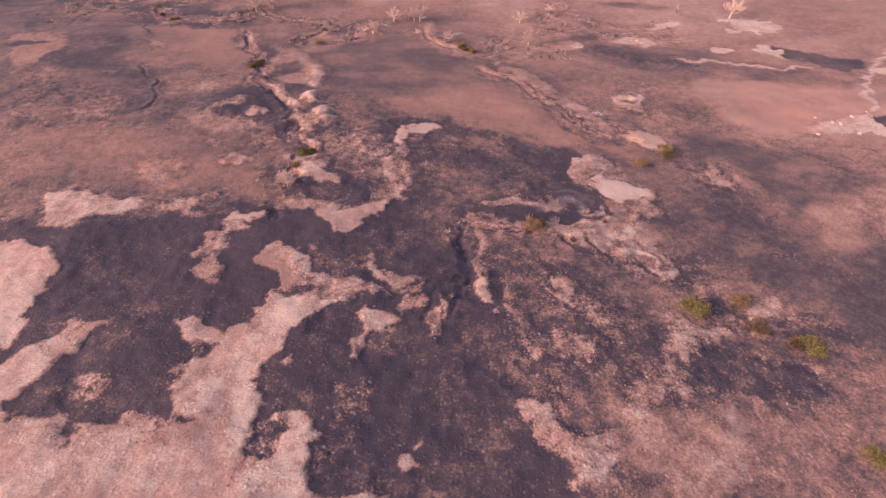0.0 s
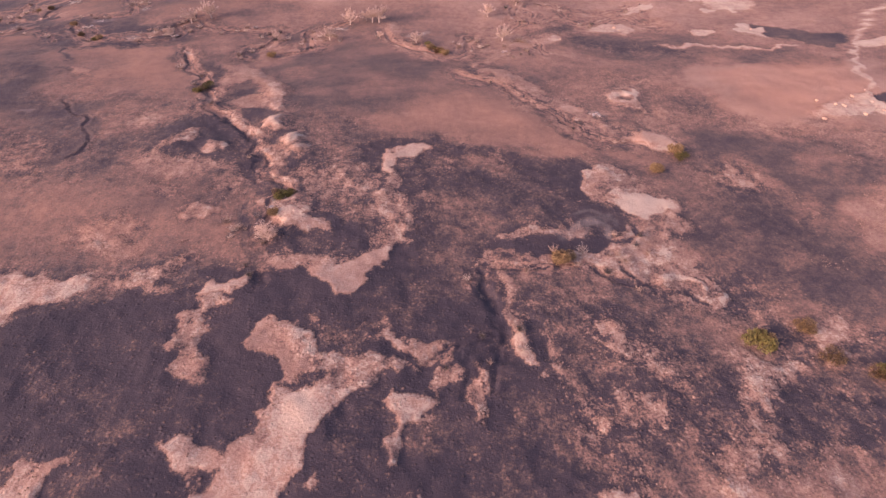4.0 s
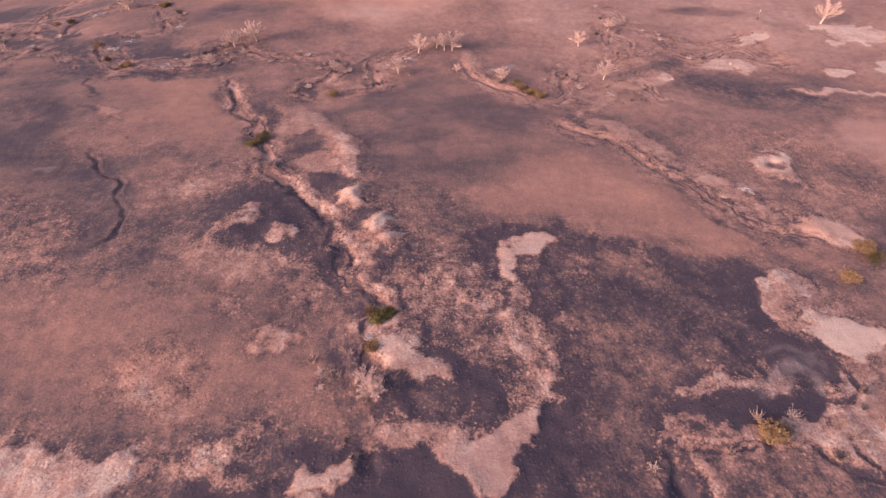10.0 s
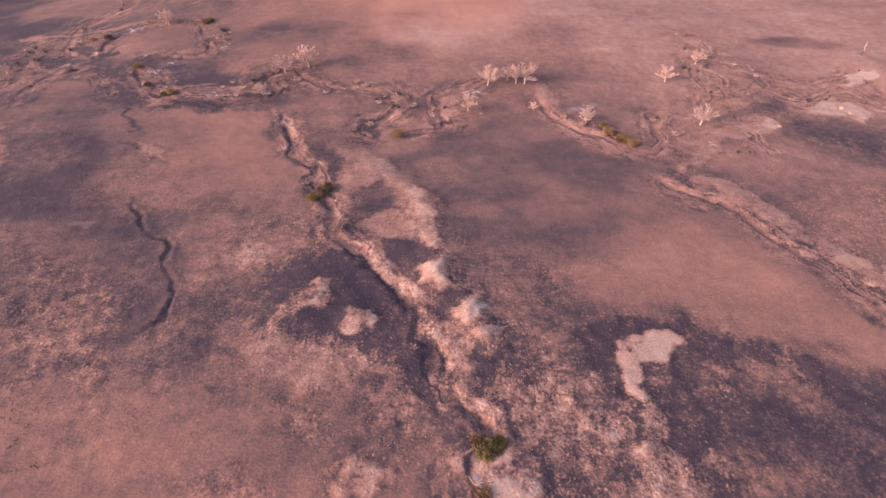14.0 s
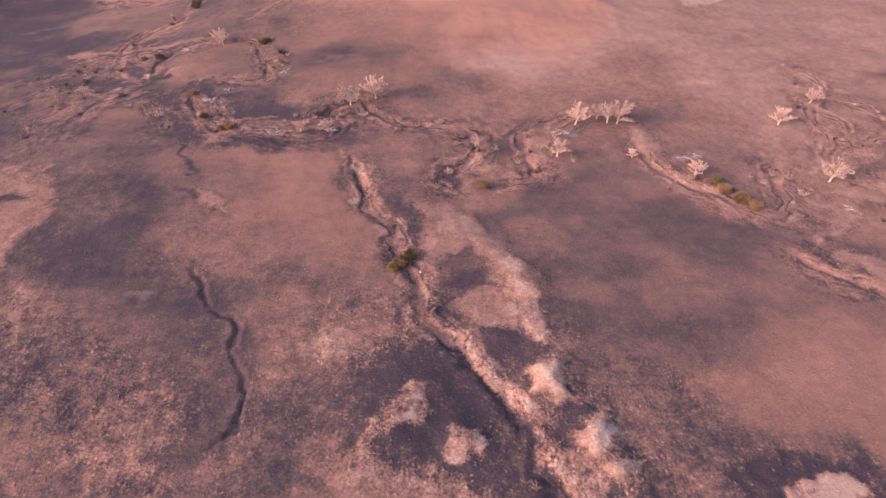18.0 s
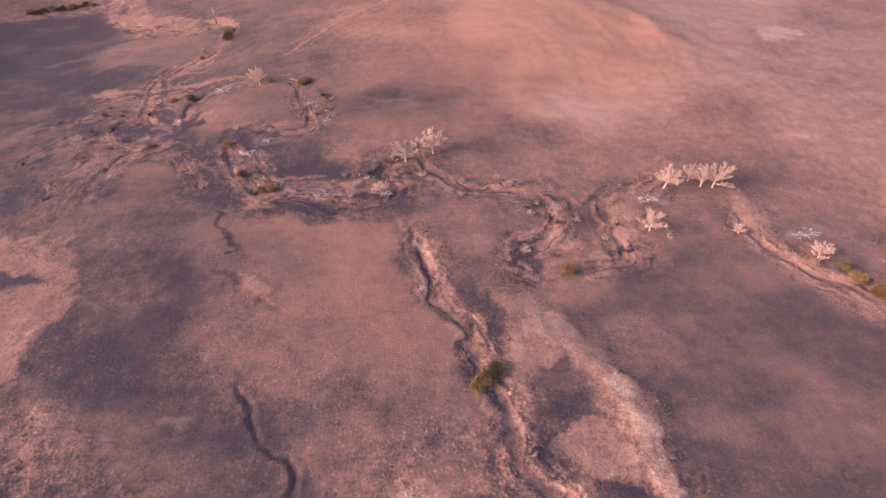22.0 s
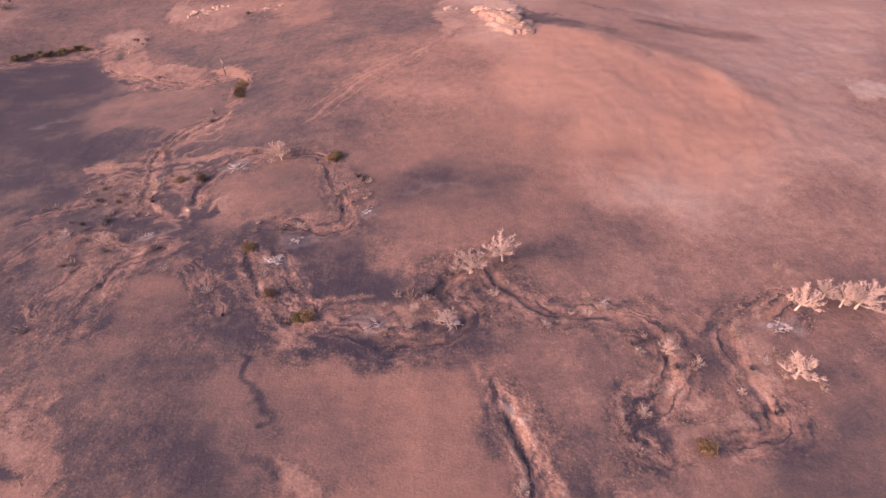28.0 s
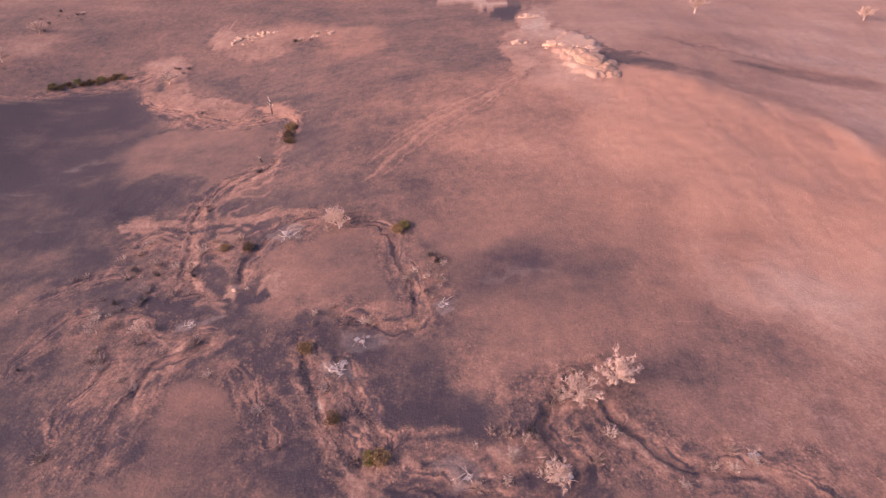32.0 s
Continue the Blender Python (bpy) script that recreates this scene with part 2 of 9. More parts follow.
def fbm(x, y, size, seed, octaves=4):
    out, amp = 0.0, 1.0
    for k in range(octaves):
        out = out + amp * value_noise(x / size * 2**k, y / size * 2**k, seed + k)
        amp *= 0.55
    return out


SWELLS = [
    (-60, 60, 0.64),
    (40, 60, -3.49),
    (-70, 115, 0.50),
    (-5, 105, 2.42),
    (55, 110, -1.21),
    (110, 150, -0.41),
    (-115, 160, 2.10),
    (-60, 160, -0.74),
    (0, 165, -1.14),
    (-150, 220, -3.36),
    (-95, 215, 0.77),
    (-40, 220, -1.61),
    (20, 235, 1.39),
    (-200, 290, -9.84),
    (-110, 290, 0.33),
    (-45, 285, 7.50),
    (80, 215, -1.44),
]


def base_height(x, y):
    z = 0.0
    for cx, cy, h in SWELLS:
        z = z + h * np.exp(-((x - cx) ** 2 + (y - cy) ** 2) / 4050.0)
    far = np.clip((np.hypot(x + 40, y - 170) - 230) / 400, 0, 3)
    return z + far * 6 * fbm(x, y, 260.0, 5, 3)


def axis(lo, hi, step, reach, fine=0.0, until=0.0):
    """Lines of the ground's mesh: even between lo and hi (closer up to a place), then growing wider outwards."""
    core = np.arange(lo, hi + step / 2, step)
    if fine:
        core = np.concatenate([np.arange(lo, until, fine), np.arange(until, hi + step / 2, step)])
    out, d = [], step
    while not out or sum(out) < reach:
        d *= 1.13
        out.append(d)
    grow = np.cumsum(out)
    return np.concatenate([(core[0] - grow)[::-1], core, core[-1] + grow])


GX, GY = axis(-178.0, 122.0, STEP, 3300.0), axis(18.0, 306.0, STEP, 3300.0, 0.30, 108.0)
XX, YY = np.meshgrid(GX, GY)
ZZ = base_height(XX, YY) + 0.9 * fbm(XX, YY, 22.0, 11, 3) * np.clip((1200 - np.hypot(XX, YY)) / 800, 0, 1)
WX = XX + 2.4 * fbm(XX, YY, 6.0, 31, 3) + 1.6 * fbm(XX, YY, 2.1, 35, 2)
WY = YY + 2.4 * fbm(XX, YY, 6.0, 47, 3) + 1.6 * fbm(XX, YY, 2.1, 53, 2)
BX = XX + 11.0 * fbm(XX * 0.6, YY, 13.0, 131, 4)
BY = YY + 9.0 * fbm(XX * 0.6, YY, 13.0, 141, 4)
COVER = 0.42 + 0.16 * fbm(XX, YY, 46.0, 71, 3)
GRAIN = np.full_like(XX, 1.0)
ASHY = np.zeros_like(XX)
DUSTY_AND_GLOWING = np.zeros_like(XX)
FRINGE = np.zeros_like(XX)
CRISP = np.zeros_like(XX)
BANKS = np.zeros_like(XX)
ACROSS = np.full_like(XX, 30.0)
ALONG = np.zeros_like(XX)
BREADTH = np.ones_like(XX)
# broad tone offsets to the cover; far positive ones imitate haze
LIFT = np.zeros_like(XX)
FIELDS = {"cover": COVER, "grain": GRAIN, "ash": ASHY, "dust": DUSTY_AND_GLOWING, "lift": LIFT, "across": ACROSS, "along": ALONG, "breadth": BREADTH, "banks": BANKS, "crisp": CRISP}


def window(pts, pad):
    p = np.array(pts, float).reshape(-1, 2)
    a, b = np.searchsorted(GX, (p[:, 0].min() - pad, p[:, 0].max() + pad))
    c, d = np.searchsorted(GY, (p[:, 1].min() - pad, p[:, 1].max() + pad))
    return p, (slice(c, d), slice(a, b))


def smooth(p, closed, parts=5):
    """A Catmull-Rom line through the points."""
    q = np.concatenate([p[-1:], p, p[:2]]) if closed else np.concatenate([2 * p[:1] - p[1:2], p, 2 * p[-1:] - p[-2:-1]])
    out = []
    for k in range(1, len(q) - 2):
        for s in np.arange(parts) / parts:
            a, b, c, d = q[k - 1 : k + 3]
            out.append(0.5 * (2 * b + (c - a) * s + (2 * a - 5 * b + 4 * c - d) * s * s + (3 * b - a - 3 * c + d) * s**3))
    if not closed:
        out.append(q[-2])
    return np.array(out)


def distance(x, y, line, closed, sides=False):
    """Distance to the line, and how far along it (0 to 1) the nearest place is."""
    best, along = np.full(x.shape, 1e9), np.zeros(x.shape)
    hand = np.zeros(x.shape, bool)
    ends = np.roll(line, -1, 0) if closed else line[1:]
    count = len(ends)
    for k, (a, b) in enumerate(zip(line[:count], ends)):
        d = b - a
        s = np.clip(((x - a[0]) * d[0] + (y - a[1]) * d[1]) / max(d @ d, 1e-9), 0, 1)
        r = np.hypot(x - a[0] - s * d[0], y - a[1] - s * d[1])
        along = np.where(r < best, (k + s) / count, along)
        if sides:
            hand = np.where(r < best, d[0] * (y - a[1]) - d[1] * (x - a[0]) > 0, hand)
        best = np.minimum(best, r)
    return (best, along, hand) if sides else (best, along)


def inside(x, y, line):
    hit = np.zeros(x.shape, bool)
    for a, b in zip(line, np.roll(line, -1, 0)):
        if a[1] != b[1]:
            hit ^= ((a[1] > y) != (b[1] > y)) & (x < (b[0] - a[0]) * (y - a[1]) / (b[1] - a[1]) + a[0])
    return hit


def step01(v):
    v = np.clip(v, 0, 1)
    return v * v * (3 - 2 * v)


def patch(field, value, soft, pts, strength=1.0, grain=None):
    """Sets a field of the ground inside a closed outline; soft: metres over which it fades."""
    p, w = window(pts, soft + 8)
    if XX[w].size == 0:
        return
    if soft <= 2:
        soft *= 0.7
    line = smooth(p, True, 3)
    x, y = (BX[w], BY[w]) if soft >= 4 else (WX[w], WY[w])
    d, _ = distance(x, y, line, True)
    s = strength * step01(0.5 + np.where(inside(x, y, line), d, -d) / soft)
    FIELDS[field][w] += (value - FIELDS[field][w]) * s
    if grain is not None:
        GRAIN[w] += (grain - GRAIN[w]) * s
    if field == "cover" and soft <= 3:
        FRINGE[w] = np.maximum(FRINGE[w], np.exp(-((d / (0.55 + 0.7 * soft)) ** 2)) * strength)


def band(field, value, wide, pts, soft=0.8, strength=1.0, grain=None):
    """The same along a line; wide: its full width."""
    p, w = window(pts, wide / 2 + soft + 4)
    if XX[w].size == 0:
        return
    line = smooth(p, False)
    d, a = distance(WX[w], WY[w], line, False)
    s = strength * step01(0.5 + (wide / 2 - d) / soft)
    FIELDS[field][w] += (value - FIELDS[field][w]) * s
    if grain is not None:
        GRAIN[w] += (grain - GRAIN[w]) * s


def gully(wide, deep, pts, bed=0.3, bank=None):
    """Cuts a channel with steep, uneven sides into the ground; bed: the cover on its floor, bank: that beside it."""
    p, w = window(pts, wide * 3 + 9)
    if XX[w].size == 0:
        return
    CREEKS.append((p, wide))
    line = smooth(p, False)
    far = np.hypot(*np.diff(line, axis=0).T).sum()
    x, y = XX[w] + 0.5 * (WX[w] - XX[w]), YY[w] + 0.5 * (WY[w] - YY[w])
    d, a, turned = distance(x, y, line, False, True)
    s = a * len(p)
    ends = step01(np.minimum(a, 1 - a) * 10 + 0.1)
    room = wide * (0.6 + 0.9 * (0.5 + value_noise(s * 1.7, s * 0 + wide * 7, 3)))
    shift = 2.2 * fbm(XX[w], YY[w], 7.0, 23, 2)
    if wide > 0.75:
        # brushy, braided banks: strands of litter and char that follow the channel
        reach = 3.4 + 2.2 * wide + 5.0 * fbm(XX[w], YY[w], 9.0, 17, 2)
        m = step01((reach - d) / 2.6) * (1 - 0.7 * BANKS[w]) * ends
        strand = value_noise(a * far / 5.5, (d + shift) / 0.8, 29) + 0.55 * fbm(XX[w], YY[w], 3.0, 37, 3)
        COVER[w] += (np.clip(0.31 + 0.38 * strand, 0.04, 0.9) - COVER[w]) * m * 0.58
        GRAIN[w] += (0.95 - GRAIN[w]) * m
        DUSTY_AND_GLOWING[w] += (0.18 - DUSTY_AND_GLOWING[w]) * m
        BANKS[w] = np.maximum(BANKS[w], m)
    side = np.where(turned, d, -d)
    near = d < np.abs(ACROSS[w])
    ACROSS[w] = np.where(near, side + np.sign(side) * 6 * (1 - ends), ACROSS[w])
    ALONG[w] = np.where(near, a * far, ALONG[w])
    BREADTH[w] = np.where(near, room if wide > 0.78 else 0.12 if wide > 0.6 else -1.0, BREADTH[w])
    hollow = deep * (0.35 + 1.0 * np.clip(0.5 + 1.3 * value_noise(s * 1.1, s * 0 + deep * 9, 8), 0, 1)) * ends
    ZZ[w] -= 0.5 * hollow * (0.75 * step01((room - d) / 0.6) + 0.25 * step01(1.3 - d / (1.6 * room)))
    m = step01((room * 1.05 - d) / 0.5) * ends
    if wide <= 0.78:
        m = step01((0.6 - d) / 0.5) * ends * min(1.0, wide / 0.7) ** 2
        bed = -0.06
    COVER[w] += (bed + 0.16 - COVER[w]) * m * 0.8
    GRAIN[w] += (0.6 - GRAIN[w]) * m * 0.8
    DUSTY_AND_GLOWING[w] += (0.3 - DUSTY_AND_GLOWING[w]) * m
    # shadow of the bank edge, darkened into the cover
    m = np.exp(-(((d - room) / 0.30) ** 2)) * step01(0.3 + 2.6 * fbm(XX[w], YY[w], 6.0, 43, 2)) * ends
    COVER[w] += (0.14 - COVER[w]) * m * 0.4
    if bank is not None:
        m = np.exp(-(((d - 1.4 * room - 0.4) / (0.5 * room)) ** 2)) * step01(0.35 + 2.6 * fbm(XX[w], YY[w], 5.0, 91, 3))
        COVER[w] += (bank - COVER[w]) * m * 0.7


def shape(value, pts, grain=0.8, edge=0.6, soft=0.9, strength=1.0, dust=None, height=0.0):
    """A patch of one cover with a ragged rim that keeps close to its outline; height: how far it stands proud."""
    p, w = window(pts, 2 * soft + 4)
    if XX[w].size == 0:
        return
    line = smooth(p, True, 3)
    if soft < 2:
        wild = edge * (1 + 0.8 * soft)
        x, y = XX[w] + wild * RAG_X[w], YY[w] + wild * RAG_Y[w]
    else:
        soft *= 1.5
        x, y = XX[w] + 0.45 * (BX[w] - XX[w]), YY[w] + 0.45 * (BY[w] - YY[w])
    d, _ = distance(x, y, line, True)
    s = strength * step01(0.5 + np.where(inside(x, y, line), d, -d) / soft)
    COVER[w] += (value - COVER[w]) * s
    GRAIN[w] += (grain - GRAIN[w]) * s
    DUSTY_AND_GLOWING[w] += ((0.2 if dust is None else dust) - DUSTY_AND_GLOWING[w]) * s * (0.5 if dust is None else 1.0)
    BANKS[w] *= 1 - 0.6 * s
    ZZ[w] += height * s
    if soft < 2:
        rim = np.exp(-((d / 1.1) ** 2)) * strength
        FRINGE[w] = np.maximum(FRINGE[w] * (1 - 0.7 * s), 0.6 * rim)
        CRISP[w] = np.maximum(CRISP[w] * (1 - 0.5 * s), np.exp(-((d / 2.2) ** 2)) * strength)


def streak(value, wide, pts, soft=0.6, strength=0.9, field="cover", amount=0.0):
    """A narrow run of litter, silt or ash of uneven breadth."""
    p, w = window(pts, wide + 3)
    if XX[w].size == 0:
        return
    line = smooth(p, False)
    d, a = distance(XX[w] + 0.5 * RAG_X[w], YY[w] + 0.5 * RAG_Y[w], line, False)
    half = 0.5 * wide * (1 + 1.1 * fbm(XX[w], YY[w], 4.0, 251, 2)) * step01(np.minimum(a, 1 - a) * 8 + 0.25)
    s = strength * step01(0.5 + (half - d) / soft)
    if field == "cover":
        COVER[w] += (value - COVER[w]) * s
        GRAIN[w] += (1.4 - GRAIN[w]) * s
        CRISP[w] = np.maximum(CRISP[w], 0.7 * np.exp(-((d / (0.5 * wide + 0.8)) ** 2)))
    else:
        FIELDS[field][w] += (amount - FIELDS[field][w]) * s


def cut(wide, deep, pts, floor=0.5):
    """A steep little channel; shade on its charred floor and sun on its crumbling lip are painted into the cover."""
    p, w = window(pts, wide * 3 + 4)
    if XX[w].size == 0:
        return
    line = smooth(p, False)
    d, a = distance(XX[w] + 0.8 * RAG_X[w], YY[w] + 0.8 * RAG_Y[w], line, False)
    ends = step01(np.minimum(a, 1 - a) * 9 + 0.15)
    half = 0.5 * wide * (1 + 0.9 * fbm(XX[w], YY[w], 6.0, 261, 2)) * (0.4 + 0.6 * ends)
    ends *= 0.3 + 0.7 * step01(0.55 + 2.2 * fbm(XX[w], YY[w], 8.0, 281, 2))
    ZZ[w] -= 0.5 * deep * ends * step01(0.5 + (half - d) / 0.6)
    ZZ[w] += 0.10 * deep * ends * np.exp(-(((d - half - 0.5) / 0.45) ** 2))
    # floor darkened as shade, lip lightened as if sunlit
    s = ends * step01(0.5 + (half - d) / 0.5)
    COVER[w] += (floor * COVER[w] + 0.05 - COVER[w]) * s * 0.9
    DUSTY_AND_GLOWING[w] += (0.1 - DUSTY_AND_GLOWING[w]) * s
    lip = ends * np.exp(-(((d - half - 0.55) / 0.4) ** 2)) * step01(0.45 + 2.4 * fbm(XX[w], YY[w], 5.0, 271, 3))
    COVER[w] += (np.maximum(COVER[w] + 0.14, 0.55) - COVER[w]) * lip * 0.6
    CRISP[w] = np.maximum(CRISP[w], 0.8 * np.exp(-((d / (half + 1.0)) ** 2)))


RAG_X = 2.0 * fbm(XX, YY, 2.6, 231, 4)
RAG_Y = 2.0 * fbm(XX, YY, 2.6, 241, 4)

CREEKS = []


def ridge(height, wide, pts):
    """Raises a low crest along a line."""
    p, w = window(pts, wide * 3)
    d, a = distance(XX[w], YY[w], smooth(p, False), False)
    ZZ[w] += height * np.exp(-((d / wide) ** 2)) * step01(np.minimum(a, 1 - a) * 6 + 0.1) * (0.7 + fbm(XX[w], YY[w], 9.0, 19, 2))


def mound(x, y, r, h):
    p, w = window([(x, y)], r * 3)
    ZZ[w] += h * np.exp(-((XX[w] - x) ** 2 + (YY[w] - y) ** 2) / (r * r))


patch("cover", 0.7, 16, [(-99.9, 239.9), (-77.5, 243.1), (-57.9, 230.5), (-42.2, 218.5), (-20.4, 214.9), (3.4, 235.5), (4.2, 261.5), (-22, 279.8), (-45.9, 294.5), (-72.4, 294.2), (-102.4, 261.8)], grain=0.5)
patch("cover", 0.6, 7, [(-44.7, 307.5), (-20.3, 284.5), (-7.3, 267.8), (-1, 252.1), (14.4, 252.7), (71.7, 337), (7.8, 357.2), (-39.2, 324.8)], grain=0.5)
patch("cover", 0.14, 12, [(-240.8, 294.9), (-229.4, 297.7), (-218.2, 308.2), (-193.6, 311.1), (-183.4, 297.3), (-182.4, 278.5), (-193.2, 267.3), (-203.8, 261.1), (-210.3, 255)], grain=0.4)
patch("cover", 0.2, 12, [(-212.3, 257.4), (-203.8, 261.1), (-191.2, 264.4), (-172, 257.9), (-163.2, 245.4), (-175.6, 241.8), (-169.7, 226.6), (-174.1, 223.3), (-180.4, 220)], grain=0.4)
patch("cover", 0.45, 8, [(-257.6, 342.3), (-224.7, 360.3), (-152.6, 342.3), (-106.9, 300.3), (-117.5, 269.9), (-135.2, 292.1), (-190.6, 331.6), (-222.6, 316.1), (-237.1, 309.8)])
patch("cover", 0.43, 6, [(-185.9, 281.9), (-174, 292.7), (-142.8, 279.1), (-134.7, 263.9), (-145, 256.4), (-164.2, 254.6)], grain=0.5)
# dust field used here to paint the orange sun glow of the hill
patch("dust", 0.75, 20, [(-81.9, 245.1), (-66.4, 244.1), (-52.4, 233.3), (-33.7, 229.7), (-15.7, 224.1), (3.2, 238.4), (4.2, 261.5), (-22.5, 278.4), (-46.3, 292.6), (-67.7, 280.3)])
patch("cover", 0.42, 14, [(-133.5, 202.4), (-123.4, 203.1), (-112.8, 202.3), (-107.1, 190.3), (-113.7, 186), (-126.6, 188.8)], grain=0.45)
patch("cover", 0.3, 12, [(-130.2, 182.4), (-127.8, 191.3), (-113.7, 186), (-109.1, 176), (-107.7, 166.5), (-104.2, 161.1), (-119.6, 161.3), (-127.4, 174.8)], grain=0.7)
patch("cover", 0.27, 9, [(-203.4, 255.9), (-179.4, 255.8), (-146.6, 253.5), (-126.4, 244.9), (-122.4, 221.2), (-123.9, 213.4), (-132.1, 212.4), (-134.2, 204.1), (-138.5, 194.6), (-153.6, 192.6)], 0.9, grain=1)
patch("cover", 0.3, 8, [(-112.3, 217.2), (-97.1, 214.9), (-88.7, 211.9), (-80.7, 203.1), (-73.8, 196.6), (-75.8, 187), (-88.1, 185), (-100, 190.2), (-107.9, 200.8)], 0.8, grain=1)
patch("cover", 0.33, 9, [(-135.6, 356.8), (-100.5, 313.6), (-110.4, 284.2), (-131.9, 278.1), (-176.9, 311.8), (-220.1, 319.9), (-241.8, 312), (-272.9, 359.9)], 0.8, grain=1)
patch("cover", 0.44, 16, [(-95.2, 182.9), (-83.1, 184.5), (-68.5, 181.6), (-65.2, 163.7), (-60.2, 153.7), (-59.8, 145.4), (-56.2, 137), (-69, 135.8), (-80.6, 149.9), (-88.4, 163.2)], grain=0.45)
patch("dust", 0.45, 16, [(-94.8, 181.4), (-82.9, 182.9), (-68.4, 178.7), (-66, 163.6), (-62.6, 155.5), (-70.1, 150), (-78.5, 155.2), (-87.2, 165.5)])
patch("cover", 0.44, 8, [(-94.3, 155), (-85.7, 159), (-73, 148.3), (-62.6, 143.8), (-60.1, 135.9), (-81.7, 135.7), (-88.2, 145)], grain=1)
patch("cover", 0.3, 14, [(-117.1, 157), (-117.2, 178.9), (-119.5, 196.1), (-103, 181.5), (-92.7, 155), (-88.7, 146.5), (-83.3, 136.7), (-107.3, 135.5), (-115.4, 149.7)], grain=0.7)
patch("cover", 0.48, 6, [(-100.9, 181.4), (-93.5, 172.9), (-89, 159), (-93.3, 157), (-100.3, 167.8)])
patch("cover", 0.29, 16, [(-46.1, 167.6), (-34.4, 164.8), (-15.9, 177.6), (-7.4, 170.9), (3.8, 162), (7.7, 151.8), (5.8, 139.4), (-14, 126.4), (-28.8, 133.8), (-33.3, 147.1), (-41.1, 159.1)], grain=0.55)
patch("cover", 0.18, 7, [(-44.4, 164.7), (-34.7, 163.3), (-26.3, 157.9), (-33.2, 151.6), (-39.6, 156.5)], 0.8)
patch("cover", 0.29, 14, [(-122, 164.4), (-114.6, 187.1), (-107.8, 178.9), (-103, 164), (-90.9, 153.4), (-86.7, 142.6), (-81.2, 137.1), (-79.8, 129.1), (-89, 127.7), (-98.6, 133.7), (-110.1, 142.7), (-120.1, 151.3)], grain=0.7)
patch("cover", 0.44, 7, [(-123.1, 143.9), (-117.4, 146.8), (-100.8, 132.2), (-89.1, 126.3), (-85.4, 120), (-107.5, 120.1)], grain=1)
patch("cover", 0.42, 10, [(-96.1, 114.7), (-79, 108.6), (-61.5, 112.6), (-55.8, 104.1), (-47.4, 102.2), (-43.3, 94.1), (-86.5, 96.7)], grain=0.7)
patch("cover", 0.5, 10, [(-105, 174.3), (-89.6, 183.5), (-65.7, 170.5), (-56.5, 151.8), (-52.9, 134.2), (-59.5, 129.2), (-68.9, 125), (-77.1, 130.1), (-86.4, 147.5), (-98.7, 158.7)], grain=0.7)
patch("cover", 0.28, 16, [(-32.4, 156.8), (-13.4, 160.1), (6.9, 153.2), (18.3, 140.6), (5.2, 134.8), (-15.3, 132.6), (-29.2, 136), (-33.4, 144)], grain=0.5)
patch("cover", 0.16, 6, [(-32.9, 151), (-25.2, 150.7), (-23.3, 141.9), (-29.8, 139)], 0.8)
patch("cover", 0.18, 5, [(-15.9, 129.9), (-6.1, 130.9), (1.4, 125.5), (-6.4, 124.5)], 0.8, grain=1.3)
patch("cover", 0.5, 14, [(6.9, 153.2), (17.5, 139), (34, 121.3), (27.9, 112.9), (10.1, 115.3), (-3.7, 124.4), (-15.3, 132.6)], grain=0.45)
patch("dust", 0.4, 8, [(6.4, 137.8), (21, 126.4), (30.8, 116.9), (22, 113), (7.9, 119.5), (-2.3, 128.1)])
patch("cover", 0.24, 14, [(-108.2, 142.4), (-92.5, 143), (-83.3, 130.4), (-77.5, 123.2), (-82.5, 113.8), (-96.4, 131.1)], grain=0.6)
patch("cover", 0.27, 14, [(-35.9, 156), (-19.6, 161.7), (-1.8, 158.1), (8.8, 149.8), (18.9, 138.7), (10.9, 129.3), (-5.4, 130.5), (-19.5, 127.7), (-29.4, 130.7), (-34.1, 140.1)], grain=0.5)
patch("cover", 0.46, 14, [(-13.3, 123.2), (-6.1, 126.5), (16.8, 128.9), (31.1, 115), (44.4, 103.1), (31.7, 101.3), (20.1, 107.7), (5.6, 111.6), (-6.3, 114)], grain=0.45)
patch("dust", 0.45, 14, [(-13.3, 123.2), (-6.1, 126.5), (16.8, 128.9), (31.1, 115), (44.4, 103.1), (31.7, 101.3), (20.1, 107.7), (5.6, 111.6), (-6.3, 114)])
patch("cover", 0.15, 5, [(1.1, 110.3), (11.3, 109.7), (28.4, 102.9), (30.9, 96.2), (24.2, 87.5), (11.9, 82.4), (3.1, 76.9), (3.6, 68.7), (-3.5, 63), (-17.2, 64.3), (-17, 69.2), (-11.2, 77.3), (-6.1, 85.6), (-2, 98.3)], grain=0.9)
patch("cover", 0.43, 20, [(-93, 109.5), (-60.6, 105.3), (-39, 99.1), (-34.5, 92.1), (-33.4, 80.2), (-47.5, 80.9), (-79.5, 83.3)], grain=0.5)
patch("dust", 0.45, 18, [(-91, 105.6), (-60, 102.8), (-40.5, 97), (-35.1, 88.2), (-36.3, 81.3), (-55.4, 85.1), (-83.1, 90.3)])
patch("cover", 0.38, 6, [(-64.3, 112.5), (-54.8, 120.5), (-38, 109.3), (-34.8, 98.7), (-51, 100.5), (-60.6, 105.3)], grain=1)
patch("cover", 0.44, 6, [(-34.9, 129.3), (-13.5, 121.4), (-7.2, 109.4), (-11.9, 94.3), (-20.6, 92.8), (-27, 100.3), (-32.4, 111.6)], grain=1)
